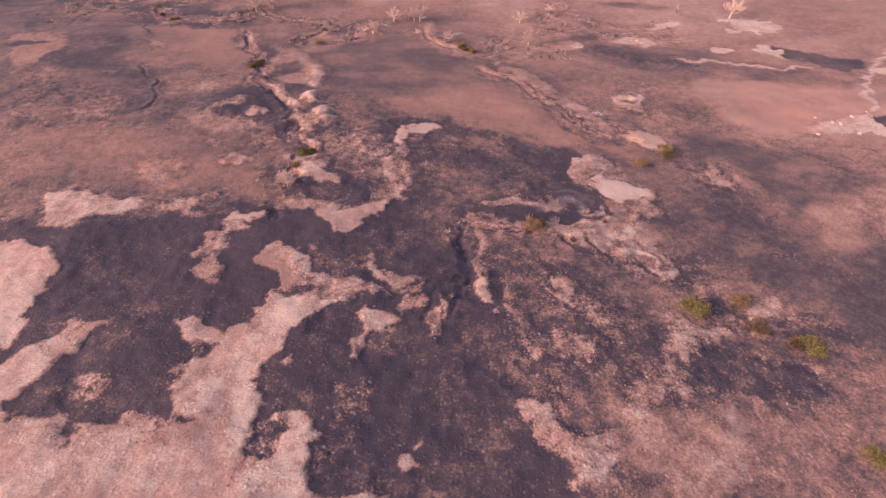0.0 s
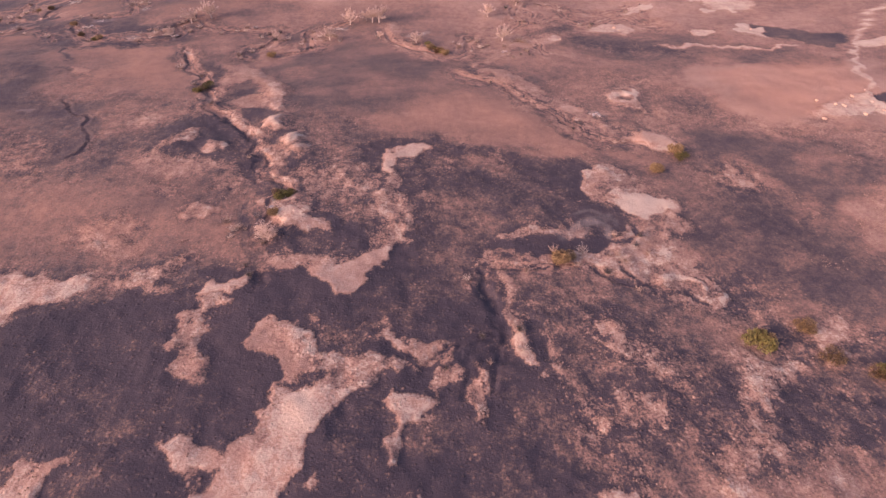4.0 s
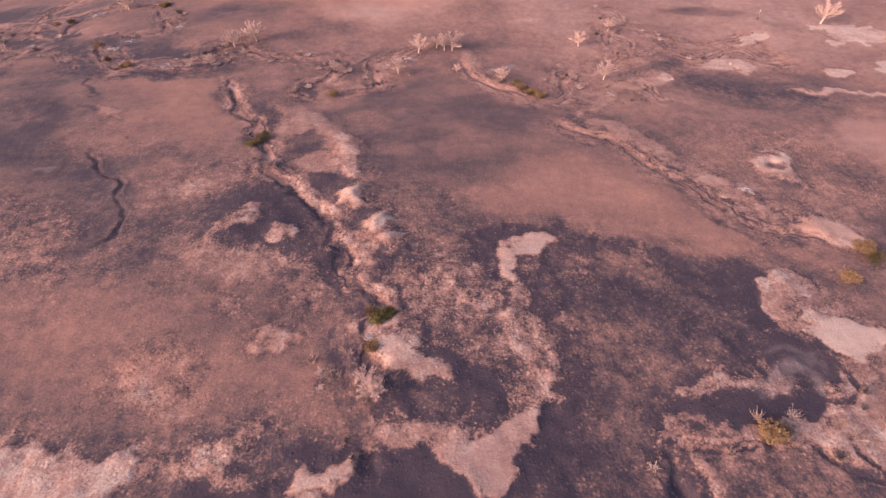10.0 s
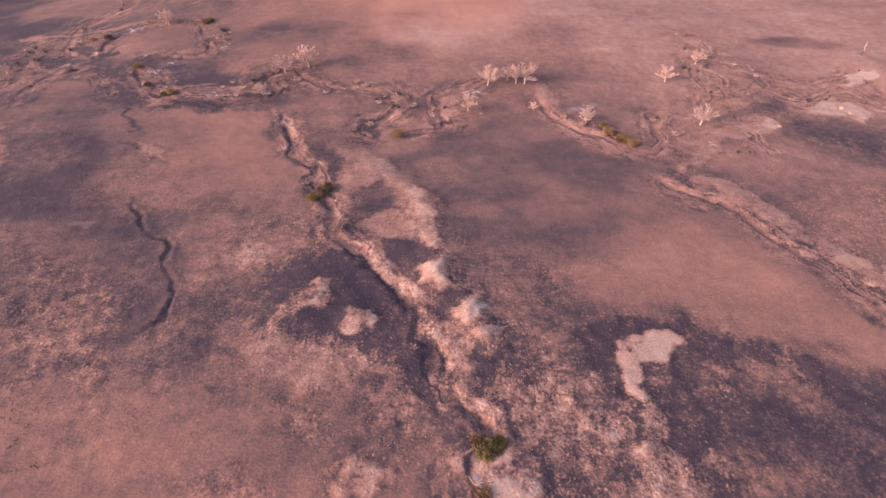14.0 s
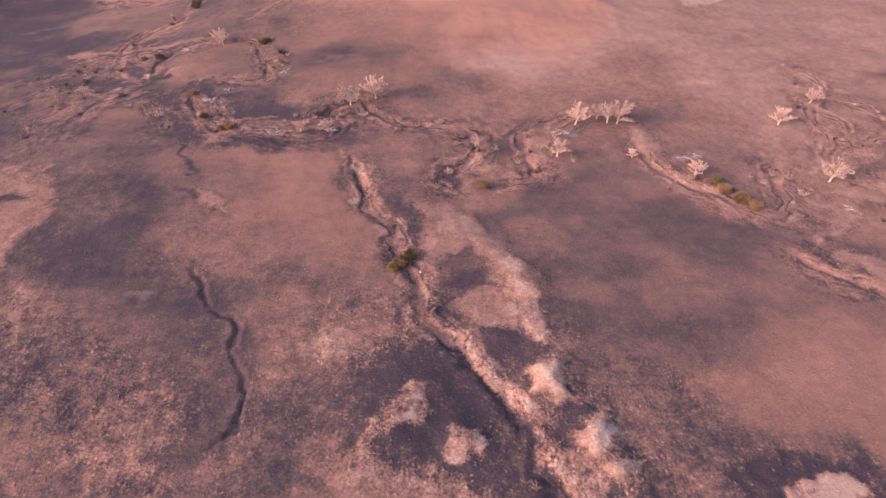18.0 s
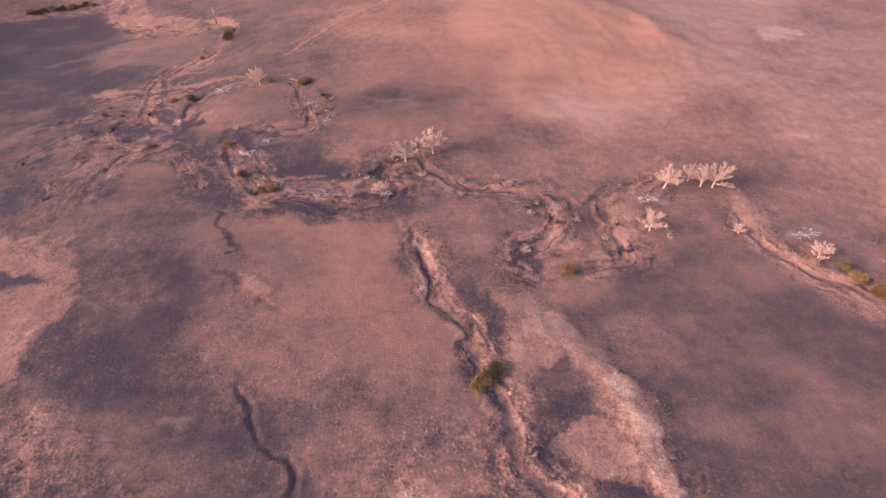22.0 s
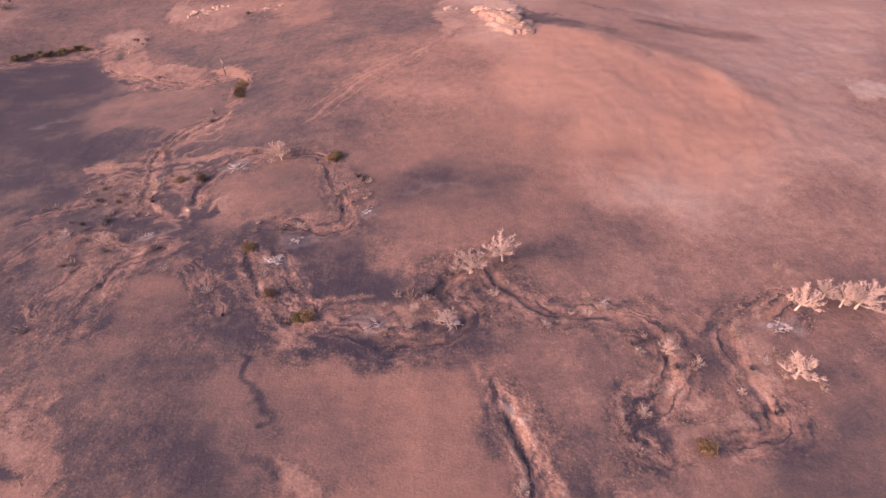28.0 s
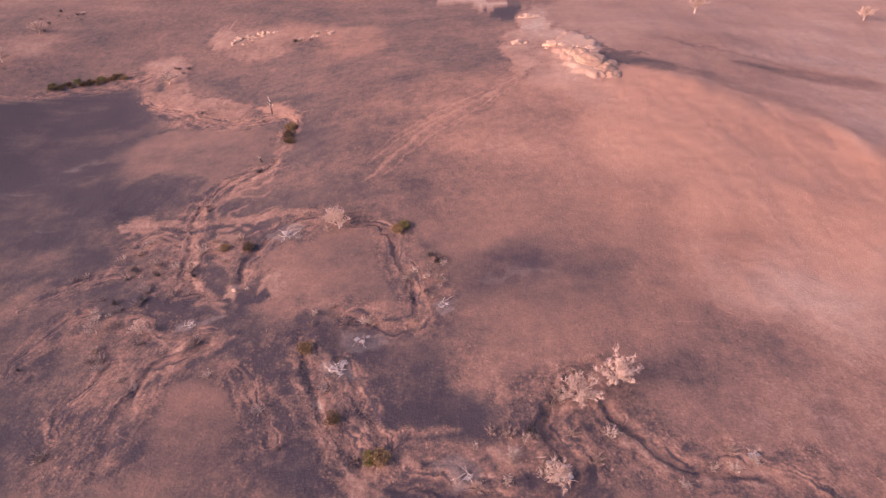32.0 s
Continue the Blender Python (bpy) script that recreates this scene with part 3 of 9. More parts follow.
patch("cover", 0.58, 7, [(75.9, 142.8), (93.8, 146.1), (119.5, 144), (132.1, 134.2), (104.6, 104.9), (93.4, 111.9), (75.1, 117.9), (68.1, 129.3)], grain=0.25)
patch("dust", 0.5, 7, [(78.4, 139.2), (117, 141), (114.1, 122.8), (95, 113.9), (78, 122.3)])
patch("cover", 0.22, 14, [(60.3, 113.4), (72.1, 109.3), (84.5, 100.9), (93.8, 93.2), (64.6, 61.9), (54.2, 63.5), (44.7, 69.1), (47, 78.4), (43.3, 84.2), (47.2, 92.7), (57.6, 91.3), (54, 100.4)], grain=0.5)
patch("cover", 0.42, 6, [(60.6, 99.4), (65.9, 93.3), (69.4, 83.2), (65.2, 77), (56, 82.5), (50.5, 90.7)], 0.7, grain=1)
patch("cover", 0.3, 5, [(48.3, 177.6), (68.2, 166), (92.6, 165.7), (98, 152.5), (119.5, 144), (112.4, 135.3), (77.6, 145.8), (49.5, 153.7), (39.7, 162.4)], grain=0.9)
patch("cover", 0.4, 6, [(20.8, 165), (41.6, 158.4), (68.7, 144), (66.7, 126.8), (50, 121.6), (37.4, 130.6), (23.9, 146.8)], grain=0.9)
patch("cover", 0.12, 4, [(-3.1, 113), (17.8, 103.8), (29.3, 97.8), (26, 87.3), (11.3, 83.1), (4.1, 77.6), (1.1, 69.4), (-8.2, 63.1), (-17.6, 67.6), (-18.1, 71.3), (-9.9, 78.9), (-6.3, 91.2)], grain=0.9)
patch("cover", 0.38, 6, [(8.5, 69.9), (22.8, 72.7), (31.9, 65.6), (34.7, 49), (31.3, 38.7), (22.2, 35), (12.9, 25.7), (10.8, 36.4), (9.6, 48), (6.5, 54.7)], grain=1)
patch("cover", 0.62, 4, [(12.4, 49.2), (18.5, 48.4), (22.9, 44.3), (25, 39.5), (21.1, 36.7), (15.3, 40.1), (11.7, 43.9)], 0.7)
patch("cover", 0.18, 7, [(59.3, 81.1), (87.1, 76.7), (91.8, 63.7), (77.4, 44.5), (69.4, 49.1), (60.2, 56.5), (56.1, 66.2)], grain=0.6)
patch("cover", 0.77, 1.5, [(-70.4, 45.6), (-56.4, 45.7), (-48.9, 33.2), (-36, 33.4), (-38.4, 45.9), (-31, 46.1), (-27.7, 52.8), (-18.3, 55.1), (-19.8, 48.7), (-24, 44.3), (-26.3, 37.7), (-25.1, 28.3), (-17.9, 33.8), (-16.2, 25.1), (-6.2, 25.9), (-0.8, 22.8), (-0.8, 16.4), (-50.2, 16)])
patch("cover", 0.8, 0.8, [(-86, 68.2), (-78.9, 66.6), (-72.4, 65.8), (-66, 62.2), (-64, 57), (-64.5, 51), (-63.8, 45.6), (-63, 41.7), (-67.7, 41.7)])
patch("cover", 0.06, 0.8, [(-77.2, 59.6), (-72.3, 58.5), (-69.5, 55.1), (-70, 52.7), (-72.3, 52.1)], grain=1.3)
patch("cover", 0.06, 0.8, [(-62.1, 59.5), (-58.9, 66.5), (-47.7, 71.3), (-42.1, 61.1), (-38.6, 52.5), (-39.2, 45.9), (-38.6, 40.1), (-36.4, 32.6), (-47.4, 31.7), (-47.1, 30.5), (-50, 33.2), (-56.3, 33.5), (-57.7, 36.4), (-54.6, 40.8), (-56.4, 45.7), (-62.8, 46.7), (-63, 49.9), (-64.9, 59.5)], grain=1.3)
patch("cover", 0.07, 2, [(-68.3, 71.2), (-48.6, 73.7), (-33.9, 74.2), (-30.8, 65.7), (-43, 61.1), (-56.2, 60.9), (-67.8, 66.5)], grain=1.3)
band("cover", 0.75, 2.0, [(-60.7, 38.1), (-58.2, 41.7), (-56.2, 45.2), (-53.9, 47.2), (-51, 48.9)], 1.5)
patch("cover", 0.6, 4, [(-48.9, 33.2), (-50.1, 38.2), (-46.4, 40), (-41, 38.3), (-37.4, 33.4)], 0.5)
patch("cover", 0.85, 0.8, [(-74.9, 73.6), (-72.3, 80.7), (-64.5, 78.3), (-58.4, 79.4), (-60.2, 76.2), (-67.5, 73.6), (-70.5, 70.4)], grain=0.8)
patch("cover", 0.8, 0.8, [(-40, 50.2), (-33.6, 49.3), (-29.7, 50.5), (-27.7, 52.8), (-26.5, 55.3), (-18.3, 55.1), (-18.8, 52.6), (-24.2, 45.3), (-25.7, 41.4), (-25.9, 37.8), (-25.2, 28.7), (-34.8, 30.3), (-37.6, 37.5), (-37.8, 42)])
patch("cover", 0.98, 2, [(-35.3, 37.5), (-33.7, 39.3), (-31.2, 37.6), (-31.5, 35.1), (-33.4, 34.2)], grain=0.8)
patch("cover", 0.6, 2, [(-31.7, 33.5), (-29.8, 36.8), (-27.1, 32.8), (-30.4, 29.7)], 0.6)
patch("cover", 0.78, 0.8, [(-33.2, 63.5), (-29.2, 67.3), (-25.6, 64.5), (-25.3, 60.4), (-22.9, 57.9), (-12.4, 59.8), (-10.2, 56.1), (-18.3, 55.1), (-26.5, 55.3), (-26.9, 59), (-31.7, 61.5)])
patch("cover", 0.07, 0.8, [(-40, 69.9), (-32.3, 71.8), (-28.9, 65.8), (-33.4, 64.2), (-27.3, 59), (-26.5, 55.3), (-29.9, 51), (-33.3, 48.2), (-39.1, 50.2), (-39.4, 56.1), (-37, 60), (-40.6, 66.9)], grain=1.3)
patch("cover", 0.1, 1, [(-37.2, 45), (-34.3, 46.1), (-32.2, 44.6), (-33.8, 42.1)], grain=1.3)
patch("cover", 0.2, 1, [(-27.2, 56.5), (-21.4, 57.4), (-18.5, 56.3), (-22.8, 54.8)], grain=1.3)
band("cover", 0.85, 1.6, [(-34.2, 75), (-39.2, 74), (-40.5, 71.5), (-40.8, 67.6), (-44, 65.3), (-41.4, 60.5), (-38.3, 59.9), (-39.1, 57.9)])
patch("cover", 0.07, 0.8, [(-17.1, 53.3), (-13.4, 52.3), (-12.3, 42.8), (-8, 51.5), (-2.7, 55.3), (5.6, 54.6), (9.6, 48), (11, 38.1), (12.3, 30.7), (12.9, 25.7), (7.3, 24.9), (3.3, 25.5), (-2.2, 26), (-6.2, 25.9), (-15.4, 24.4), (-18.2, 33.8), (-23.7, 33.6), (-25.2, 28.7), (-25.9, 37.8), (-24, 44.3), (-19.8, 48.7)], grain=1.3)
patch("cover", 0.7, 0.8, [(-13.3, 51.2), (-8, 51.5), (-8.7, 49.2), (-11.2, 48), (-12.3, 42.8), (-13.9, 42.8), (-13.2, 46.8)])
patch("cover", 0.68, 0.8, [(-5, 28.8), (-2.9, 29.2), (-2.5, 27.4), (-3.9, 27.7)])
patch("cover", 0.4, 3, [(-23.2, 34.5), (-19.7, 35.4), (-17.1, 33.8), (-19.2, 29.9), (-23.1, 31.3)], 0.7)
patch("cover", 0.4, 6, [(-11.9, 39.1), (-5.5, 38.4), (-2.3, 32.6), (-6.5, 29.5), (-11.1, 32.4)], 0.5)
patch("cover", 0.8, 1.2, [(10.9, 37.2), (13.9, 36.5), (15.7, 33.2), (19.9, 31.7), (20.6, 28.6), (17.4, 27.1), (14.7, 27.8), (12.3, 30.7), (11.2, 33.8)])
patch("cover", 0.6, 1.5, [(9.9, 26.3), (14.5, 26.7), (14.7, 24.3), (9.9, 23.6)])
patch("cover", 0.78, 2, [(17.8, 61.2), (20.7, 60.7), (21.9, 56.9), (19.8, 55.5), (18.3, 57.9)])
patch("cover", 0.68, 2, [(35.7, 49.3), (38.4, 48), (34.6, 43.7), (31.3, 38.7), (26.4, 36), (23.4, 36.8), (28, 41.5), (32.4, 44.6)])
patch("cover", 0.66, 4, [(22.4, 35.9), (29, 36.9), (35.5, 35.3), (41, 33.6), (42.3, 26), (34.1, 23.3), (23.9, 23.2), (21.7, 27.2)], 0.8)
patch("cover", 0.08, 2, [(37.5, 46.9), (45.4, 48.7), (48.9, 44.9), (54.6, 42.8), (53.2, 39), (41.1, 38.9), (36.5, 41.7)], grain=1.3)
patch("cover", 0.68, 1.2, [(-8.7, 61.4), (-3.8, 60.4), (-4.7, 57.7), (-8.4, 58.1), (-12.6, 62.5)])
patch("cover", 0.55, 1.5, [(-6.8, 54.5), (-4.2, 56.5), (0.1, 59.3), (1, 56.8), (-1.3, 47.4), (-2.6, 47.9), (-3.6, 52.9)])
patch("cover", 0.6, 2, [(64.3, 93), (62.3, 97.4), (57.5, 95.1), (60.5, 89.9)])
patch("cover", 0.92, 0.8, [(-3.1, 112.4), (-0.9, 110.4), (-6.1, 107.4), (-9.8, 103.3), (-11.2, 106.1), (-8.1, 109.5)], grain=0.8)
band("cover", 0.72, 5, [(-10.4, 103.3), (-10.6, 96), (-10.6, 87.5), (-12.6, 81.4)], 3)
patch("cover", 0.85, 1, [(-10.5, 80.7), (-15.2, 77.2), (-18, 72.3), (-19.7, 70.1), (-22.8, 73.8), (-24.4, 77.1), (-18.6, 77), (-13.3, 79.8)], grain=0.8)
patch("cover", 0.8, 1, [(-33, 65.1), (-29.6, 67.6), (-27.3, 66.1), (-25.1, 62.5), (-25.7, 60.3), (-27.7, 59.1), (-31.3, 61.8)])
patch("cover", 0.66, 1.5, [(-25.7, 59.6), (-18.2, 58), (-11.1, 58.6), (-9.4, 56.2), (-15.7, 55.5), (-22.3, 56.3)])
patch("cover", 0.92, 1, [(-29.9, 51.3), (-28.8, 53.8), (-23.7, 55.1), (-18.4, 55.2), (-17.9, 52.5), (-19.4, 49), (-29.8, 50.3)], grain=0.8)
patch("cover", 0.5, 2, [(-64.5, 61.2), (-60.5, 60.6), (-60.1, 56.7), (-62.3, 56.4)])
patch("cover", 0.68, 1.5, [(-12.7, 62.8), (-8.5, 61.5), (-5.1, 59.5), (-4, 57.9), (-7.3, 56), (-11.1, 58.6)])
band("cover", 0.76, 2.2, [(5.1, 73.2), (6, 69), (5.5, 63.4), (6.1, 59.2), (6.5, 56)], 1.4)
band("cover", 0.62, 1.6, [(-1.3, 59.9), (-4, 57.9), (-7.1, 53.9), (-5.8, 50.4)], 1.2)
band("cover", 0.62, 1.6, [(0.5, 59.7), (-0, 55.2), (-0.9, 49.8)], 1.2)
band("cover", 0.68, 2, [(3.2, 76), (7.3, 76.2), (12.5, 75.2), (16.2, 75.5), (20.3, 76.3), (24.3, 74.7)], 1)
patch("cover", 0.65, 1.5, [(5.9, 81), (11.3, 83.1), (17, 82.7), (10.5, 80.7), (7.4, 79.7)])
patch("cover", 0.06, 1, [(11.5, 80.6), (14.9, 82.2), (20.8, 79.8), (26.6, 81.8), (27.4, 79.2), (23.3, 76.6), (18.9, 77.6), (13.7, 76.3), (10.5, 77.7)], grain=1.3)
band("ash", 0.45, 1.4, [(19.2, 81.8), (22.6, 84.2), (26.8, 84.5), (28.9, 82.3)], 1, 0.8)
patch("cover", 0.72, 1.2, [(28, 80.4), (36.4, 84.9), (40.9, 84.5), (38.5, 79.4), (32.8, 72.8), (28.1, 71), (24.2, 72.5), (23.4, 74.8), (28.7, 77.9)])
patch("cover", 0.62, 1.2, [(30, 99.4), (37, 99.6), (38.4, 95.3), (35.4, 91.6), (28.4, 93)])
patch("cover", 0.96, 0.8, [(31.9, 91.2), (38.4, 90.9), (44.3, 87.7), (43.3, 85.6), (38.7, 85.4), (34, 86.6)], grain=0.8)
band("cover", 0.9, 0.9, [(28.5, 94.6), (31.5, 98.9), (35.9, 99.7), (35.5, 96.4)], 0.6)
band("cover", 0.9, 1.2, [(30.7, 69.9), (34.3, 70.4), (38, 68.8), (38.3, 65.7)])
patch("cover", 0.6, 1.5, [(31.1, 69.6), (39.7, 68.6), (38.3, 63.7), (34.2, 64.2), (31.1, 66.5)])
patch("cover", 0.62, 1.2, [(41.2, 82.4), (45.5, 82.5), (41.7, 79.7)])
patch("cover", 0.82, 1.2, [(60.1, 95.1), (62.8, 93.8), (61.7, 90.7), (59.2, 91.9)])
patch("cover", 0.78, 1, [(104.2, 169.9), (111.7, 165), (116.2, 154.3), (107.1, 158.4), (102.8, 163.6)], grain=0.8)
patch("cover", 0.7, 1.2, [(109.2, 197.1), (121.9, 188.4), (114, 182.3), (105.2, 187)])
patch("cover", 0.76, 0.8, [(89.6, 169.8), (95.3, 167.3), (91.5, 163.8), (88.2, 165.8)])
band("cover", 0.8, 1, [(68.4, 159.3), (84.1, 157.2), (98, 152.5), (111, 149.6)])
band("cover", 0.78, 2.5, [(38.9, 170.4), (47.1, 174.3), (55.1, 176.6), (66.8, 170.5)], 2)
band("cover", 0.66, 2, [(19.9, 161.3), (28.6, 163.9), (31.3, 167.4), (30.2, 175.8)], 1.5)
band("cover", 0.9, 1.1, [(48, 132.1), (48.5, 128.6), (51.9, 128.4), (54.8, 130.7), (53.3, 134.2), (49.8, 133.6)], 0.7)
patch("cover", 0.72, 2, [(-59.3, 119.3), (-54.4, 121.7), (-45.8, 117.2), (-46.4, 114.3), (-53.9, 114.4)])
patch("cover", 0.94, 1, [(113.2, 122.9), (111.3, 115.3), (115.4, 111.4), (123.3, 108.2), (115.2, 99.1), (111.4, 106.6), (107.3, 110.3), (107.7, 114.6)], grain=0.8)
band("cover", 0.85, 1.6, [(113.2, 122.9), (121.5, 139.6), (131, 150.5), (147.6, 166.8), (162.2, 174.9)], 1)
patch("cover", 0.85, 0.8, [(129.2, 150), (147.8, 150.4), (159.2, 148), (153.6, 141.8), (143.9, 145.7), (130, 146.2)], grain=0.8)
patch("cover", 0.85, 1.2, [(93.7, 116.2), (104.1, 120.1), (111.8, 120), (108, 113.1), (96.7, 111.8), (92.1, 113.6)], grain=0.8)
patch("cover", 0.1, 0.8, [(112.4, 119.8), (119.7, 116.6), (128, 111.7), (125.7, 109.1), (115.4, 111.4), (111.3, 114.4)], grain=1.3)
patch("cover", 0.1, 2, [(110.1, 170.2), (122.8, 159.5), (131.1, 155.2), (122.2, 148), (114.1, 152.1), (106.6, 160.8)], grain=0.6)
patch("cover", 0.16, 4, [(-27.9, 46.7), (-26, 42), (-24.9, 37.9), (-17.1, 36.3), (-10.4, 40.2), (-14.4, 43.6), (-20.2, 49)], 0.4, grain=1.3)
band("cover", 0.8, 1.8, [(-39.3, 48.9), (-36.1, 50.1), (-32.1, 47.2), (-35.6, 44.7)], 1.2)
patch("cover", 0.9, 0.8, [(-10.4, 108.2), (-6, 110.1), (-1, 112), (-0.6, 109.7), (-5.8, 106.4), (-7.8, 103.8), (-9.8, 106)], grain=0.8)
band("cover", 0.64, 3.0, [(-8.5, 105.2), (-9.9, 100), (-9.3, 94.1), (-10.1, 87.8), (-11.3, 82.3)], 2)
patch("cover", 0.84, 1, [(-10.3, 79.7), (-14.1, 77.6), (-16.2, 73.9), (-17.8, 70.3), (-19.4, 70.8), (-21.7, 74.5), (-24.9, 77.4), (-20.7, 77), (-16.1, 78.5), (-11.9, 81.1)], grain=0.8)
patch("cover", 0.62, 1.5, [(-28.3, 81.3), (-24.1, 79.3), (-20.6, 78.1), (-22.2, 76.7), (-27.8, 77.3)])
patch("cover", 0.25, 3, [(-30.5, 87.7), (-21.4, 85), (-14.7, 82.6), (-15.1, 80.1), (-22.6, 79.1), (-28.3, 81.3), (-30.5, 84.1)])
patch("cover", 0.14, 3, [(-25.5, 93.8), (-20.6, 92.3), (-15.7, 86.4), (-16.7, 84.6), (-20.4, 86.8), (-24.1, 90)], grain=1.3)
patch("cover", 0.82, 1, [(-30.5, 93.2), (-26.5, 91.3), (-24.2, 88.6), (-20.8, 86.8), (-21.3, 85.9), (-25.8, 87.3), (-29.7, 89.1), (-31.7, 91.8)])
patch("cover", 0.6, 3, [(-24.8, 108), (-16.5, 105.8), (-16.4, 99.3), (-21.9, 97.4), (-26.1, 100.2)])
patch("cover", 0.8, 1, [(-17.3, 98.8), (-14.8, 98), (-15.5, 96.3)])
patch("cover", 0.78, 1.2, [(-77.5, 81.9), (-70.5, 81), (-64.2, 78.5), (-58.9, 80.4), (-58.1, 78.8), (-61.4, 76), (-67.2, 73.5), (-72.3, 71.7)])
patch("cover", 0.62, 2, [(-54.8, 80.3), (-47.5, 80.9), (-44.8, 81.4), (-47.9, 75.8), (-51.5, 77.7)])
patch("cover", 0.75, 1.5, [(-47.3, 95.6), (-44.5, 95.8), (-42.7, 94), (-45.8, 93.3)])
patch("cover", 0.62, 3, [(-65.1, 90.8), (-60.8, 94.1), (-56.3, 91.6), (-55.9, 86.9), (-61.3, 85.9)], grain=1)
patch("cover", 0.85, 0.8, [(-41.2, 75.1), (-38.6, 75.8), (-34, 76.4), (-33.9, 75.3), (-37.2, 73.9), (-40.4, 73.3)], grain=0.8)
patch("cover", 0.7, 1, [(-40.7, 71), (-38.3, 72), (-35.7, 72.1), (-36.9, 70.6), (-39.3, 69.6)])
patch("cover", 0.62, 1.5, [(15.1, 147.9), (24.8, 148.4), (28.1, 139.2), (33.5, 127.8), (40, 123.3), (40.8, 116), (47.2, 112.9), (53.8, 110.6), (54.5, 105.1), (47.5, 108), (39, 112.7), (32.9, 123.8), (25.6, 135.9), (19.6, 141.1)])
patch("cover", 0.92, 1, [(44.5, 112.3), (51.2, 112), (53.8, 109), (53.9, 105.9), (49.2, 107.1), (46.4, 109.7)], grain=0.8)
patch("cover", 0.9, 0.8, [(34, 70.7), (36.7, 70.2), (38.7, 69.5), (35.8, 69)], grain=0.8)
patch("cover", 0.76, 1.2, [(55, 178.6), (65.3, 175.6), (68.2, 171.6), (55.8, 173)])
patch("cover", 0.76, 1, [(36.9, 169.8), (46.6, 170.5), (43.1, 165.9), (37.2, 166.5)])
patch("cover", 0.77, 1, [(104.5, 197.6), (110.7, 192.7), (118.3, 190.3), (106.3, 188.9)], grain=0.8)
patch("cover", 0.76, 1, [(87.9, 168.9), (93.2, 167), (89.6, 164.1)])
band("cover", 0.75, 1, [(76.7, 158.7), (85.6, 155.9), (101.1, 152.4)], 1)
patch("cover", 0.1, 4, [(-53.6, 128.6), (-47.8, 128.2), (-39.8, 117.8), (-35.5, 109.2), (-34.8, 103), (-39.5, 103.4), (-42.9, 109.8), (-47, 118.4), (-53, 124.2)], grain=1.3)
patch("cover", 0.56, 4, [(24.4, 177.9), (37.7, 174), (53.6, 175.9), (66.6, 172), (62.7, 168), (41.7, 166.7), (26.3, 163.8), (20.6, 166.8)], 0.6, grain=1.2)
patch("cover", 0.6, 1, [(55.9, 177.3), (67.4, 173.4), (63.8, 169.9), (56.5, 172.8)], grain=1.2)
patch("cover", 0.6, 1, [(35.3, 168.5), (43.1, 166.6), (39.1, 164.2)])
patch("cover", 0.62, 3, [(-28.2, 106.5), (-22.1, 103.1), (-18.7, 100), (-22.8, 98.5), (-27.2, 100.6)])
patch("cover", 0.8, 1, [(-9.5, 107.4), (-5, 110.6), (-0.8, 111), (-0.9, 109.2), (-6.2, 106.7), (-8.8, 102.2), (-9.9, 104.3)])
patch("cover", 0.62, 3, [(-9.9, 101.3), (-9, 97.6), (-7.5, 92.4), (-10.8, 86.7), (-13.5, 80.4), (-15.1, 81.7), (-11.2, 92.7)])
patch("cover", 0.74, 1, [(-31.1, 88.8), (-28.8, 92.3), (-25.9, 92.1), (-23.6, 89), (-19.9, 86.6), (-22, 86.1), (-25.8, 88.1), (-29.1, 88.7)])
patch("cover", 0.7, 1.5, [(-47.1, 95.8), (-43.6, 95.9), (-42.1, 94.2), (-45.5, 93.7)])
patch("cover", 0.64, 4, [(-64.4, 91.1), (-58.1, 91.9), (-54.9, 89.5), (-58.4, 85.3), (-62.7, 85.7)])
patch("cover", 0.4, 5, [(-101.7, 132.6), (-90.8, 128.8), (-82, 120.2), (-81.8, 113.3), (-91.4, 112.1)], 0.8)
patch("cover", 0.75, 1.5, [(46.2, 130.9), (50.6, 132.3), (53.4, 127.9), (53.9, 122.3), (49.6, 125.7)])
band("cover", 0.9, 1.2, [(48.4, 130.7), (49.3, 128.6), (51.8, 128), (54, 129.5), (52.3, 131.3)], 0.7)
patch("cover", 0.54, 2, [(18.3, 143.5), (27.4, 137.2), (30.5, 131.7), (37.8, 124.8), (42.8, 115.9), (46.8, 111.8), (38.2, 112.3), (34.3, 119.1), (27.9, 126.9), (20.9, 135.7)])
patch("cover", 0.52, 3, [(-53.6, 155.4), (-46.1, 161.3), (-39.3, 155), (-34.6, 140.8), (-34.4, 130.6), (-30.1, 120.8), (-28, 112.6), (-32.8, 111), (-37.2, 114.9), (-40.1, 122.3), (-44.4, 128.5), (-51.1, 135.5), (-52.7, 143.1)])
patch("cover", 0.66, 2.5, [(-44.8, 157.2), (-40.3, 157), (-36.5, 144.1), (-36.1, 133.4), (-39.8, 135), (-41.6, 146)])
patch("cover", 0.92, 1.5, [(-37.7, 151.2), (-35.4, 144), (-34.2, 139.2), (-36.1, 133.4), (-37.2, 139.3), (-37.9, 145.8)], grain=0.8)
patch("cover", 0.8, 1.5, [(-45.5, 138.1), (-40.7, 139.4), (-37.9, 134.9), (-43.6, 133.7)])
band("cover", 0.85, 1.2, [(-49.2, 134.7), (-45.3, 129.8), (-41.8, 124.7), (-38.6, 119), (-37.5, 114.9)], 0.9)
patch("cover", 0.95, 1, [(-36.5, 126.3), (-34.6, 127.4), (-32.4, 123.1), (-34.1, 122.6)], grain=0.8)
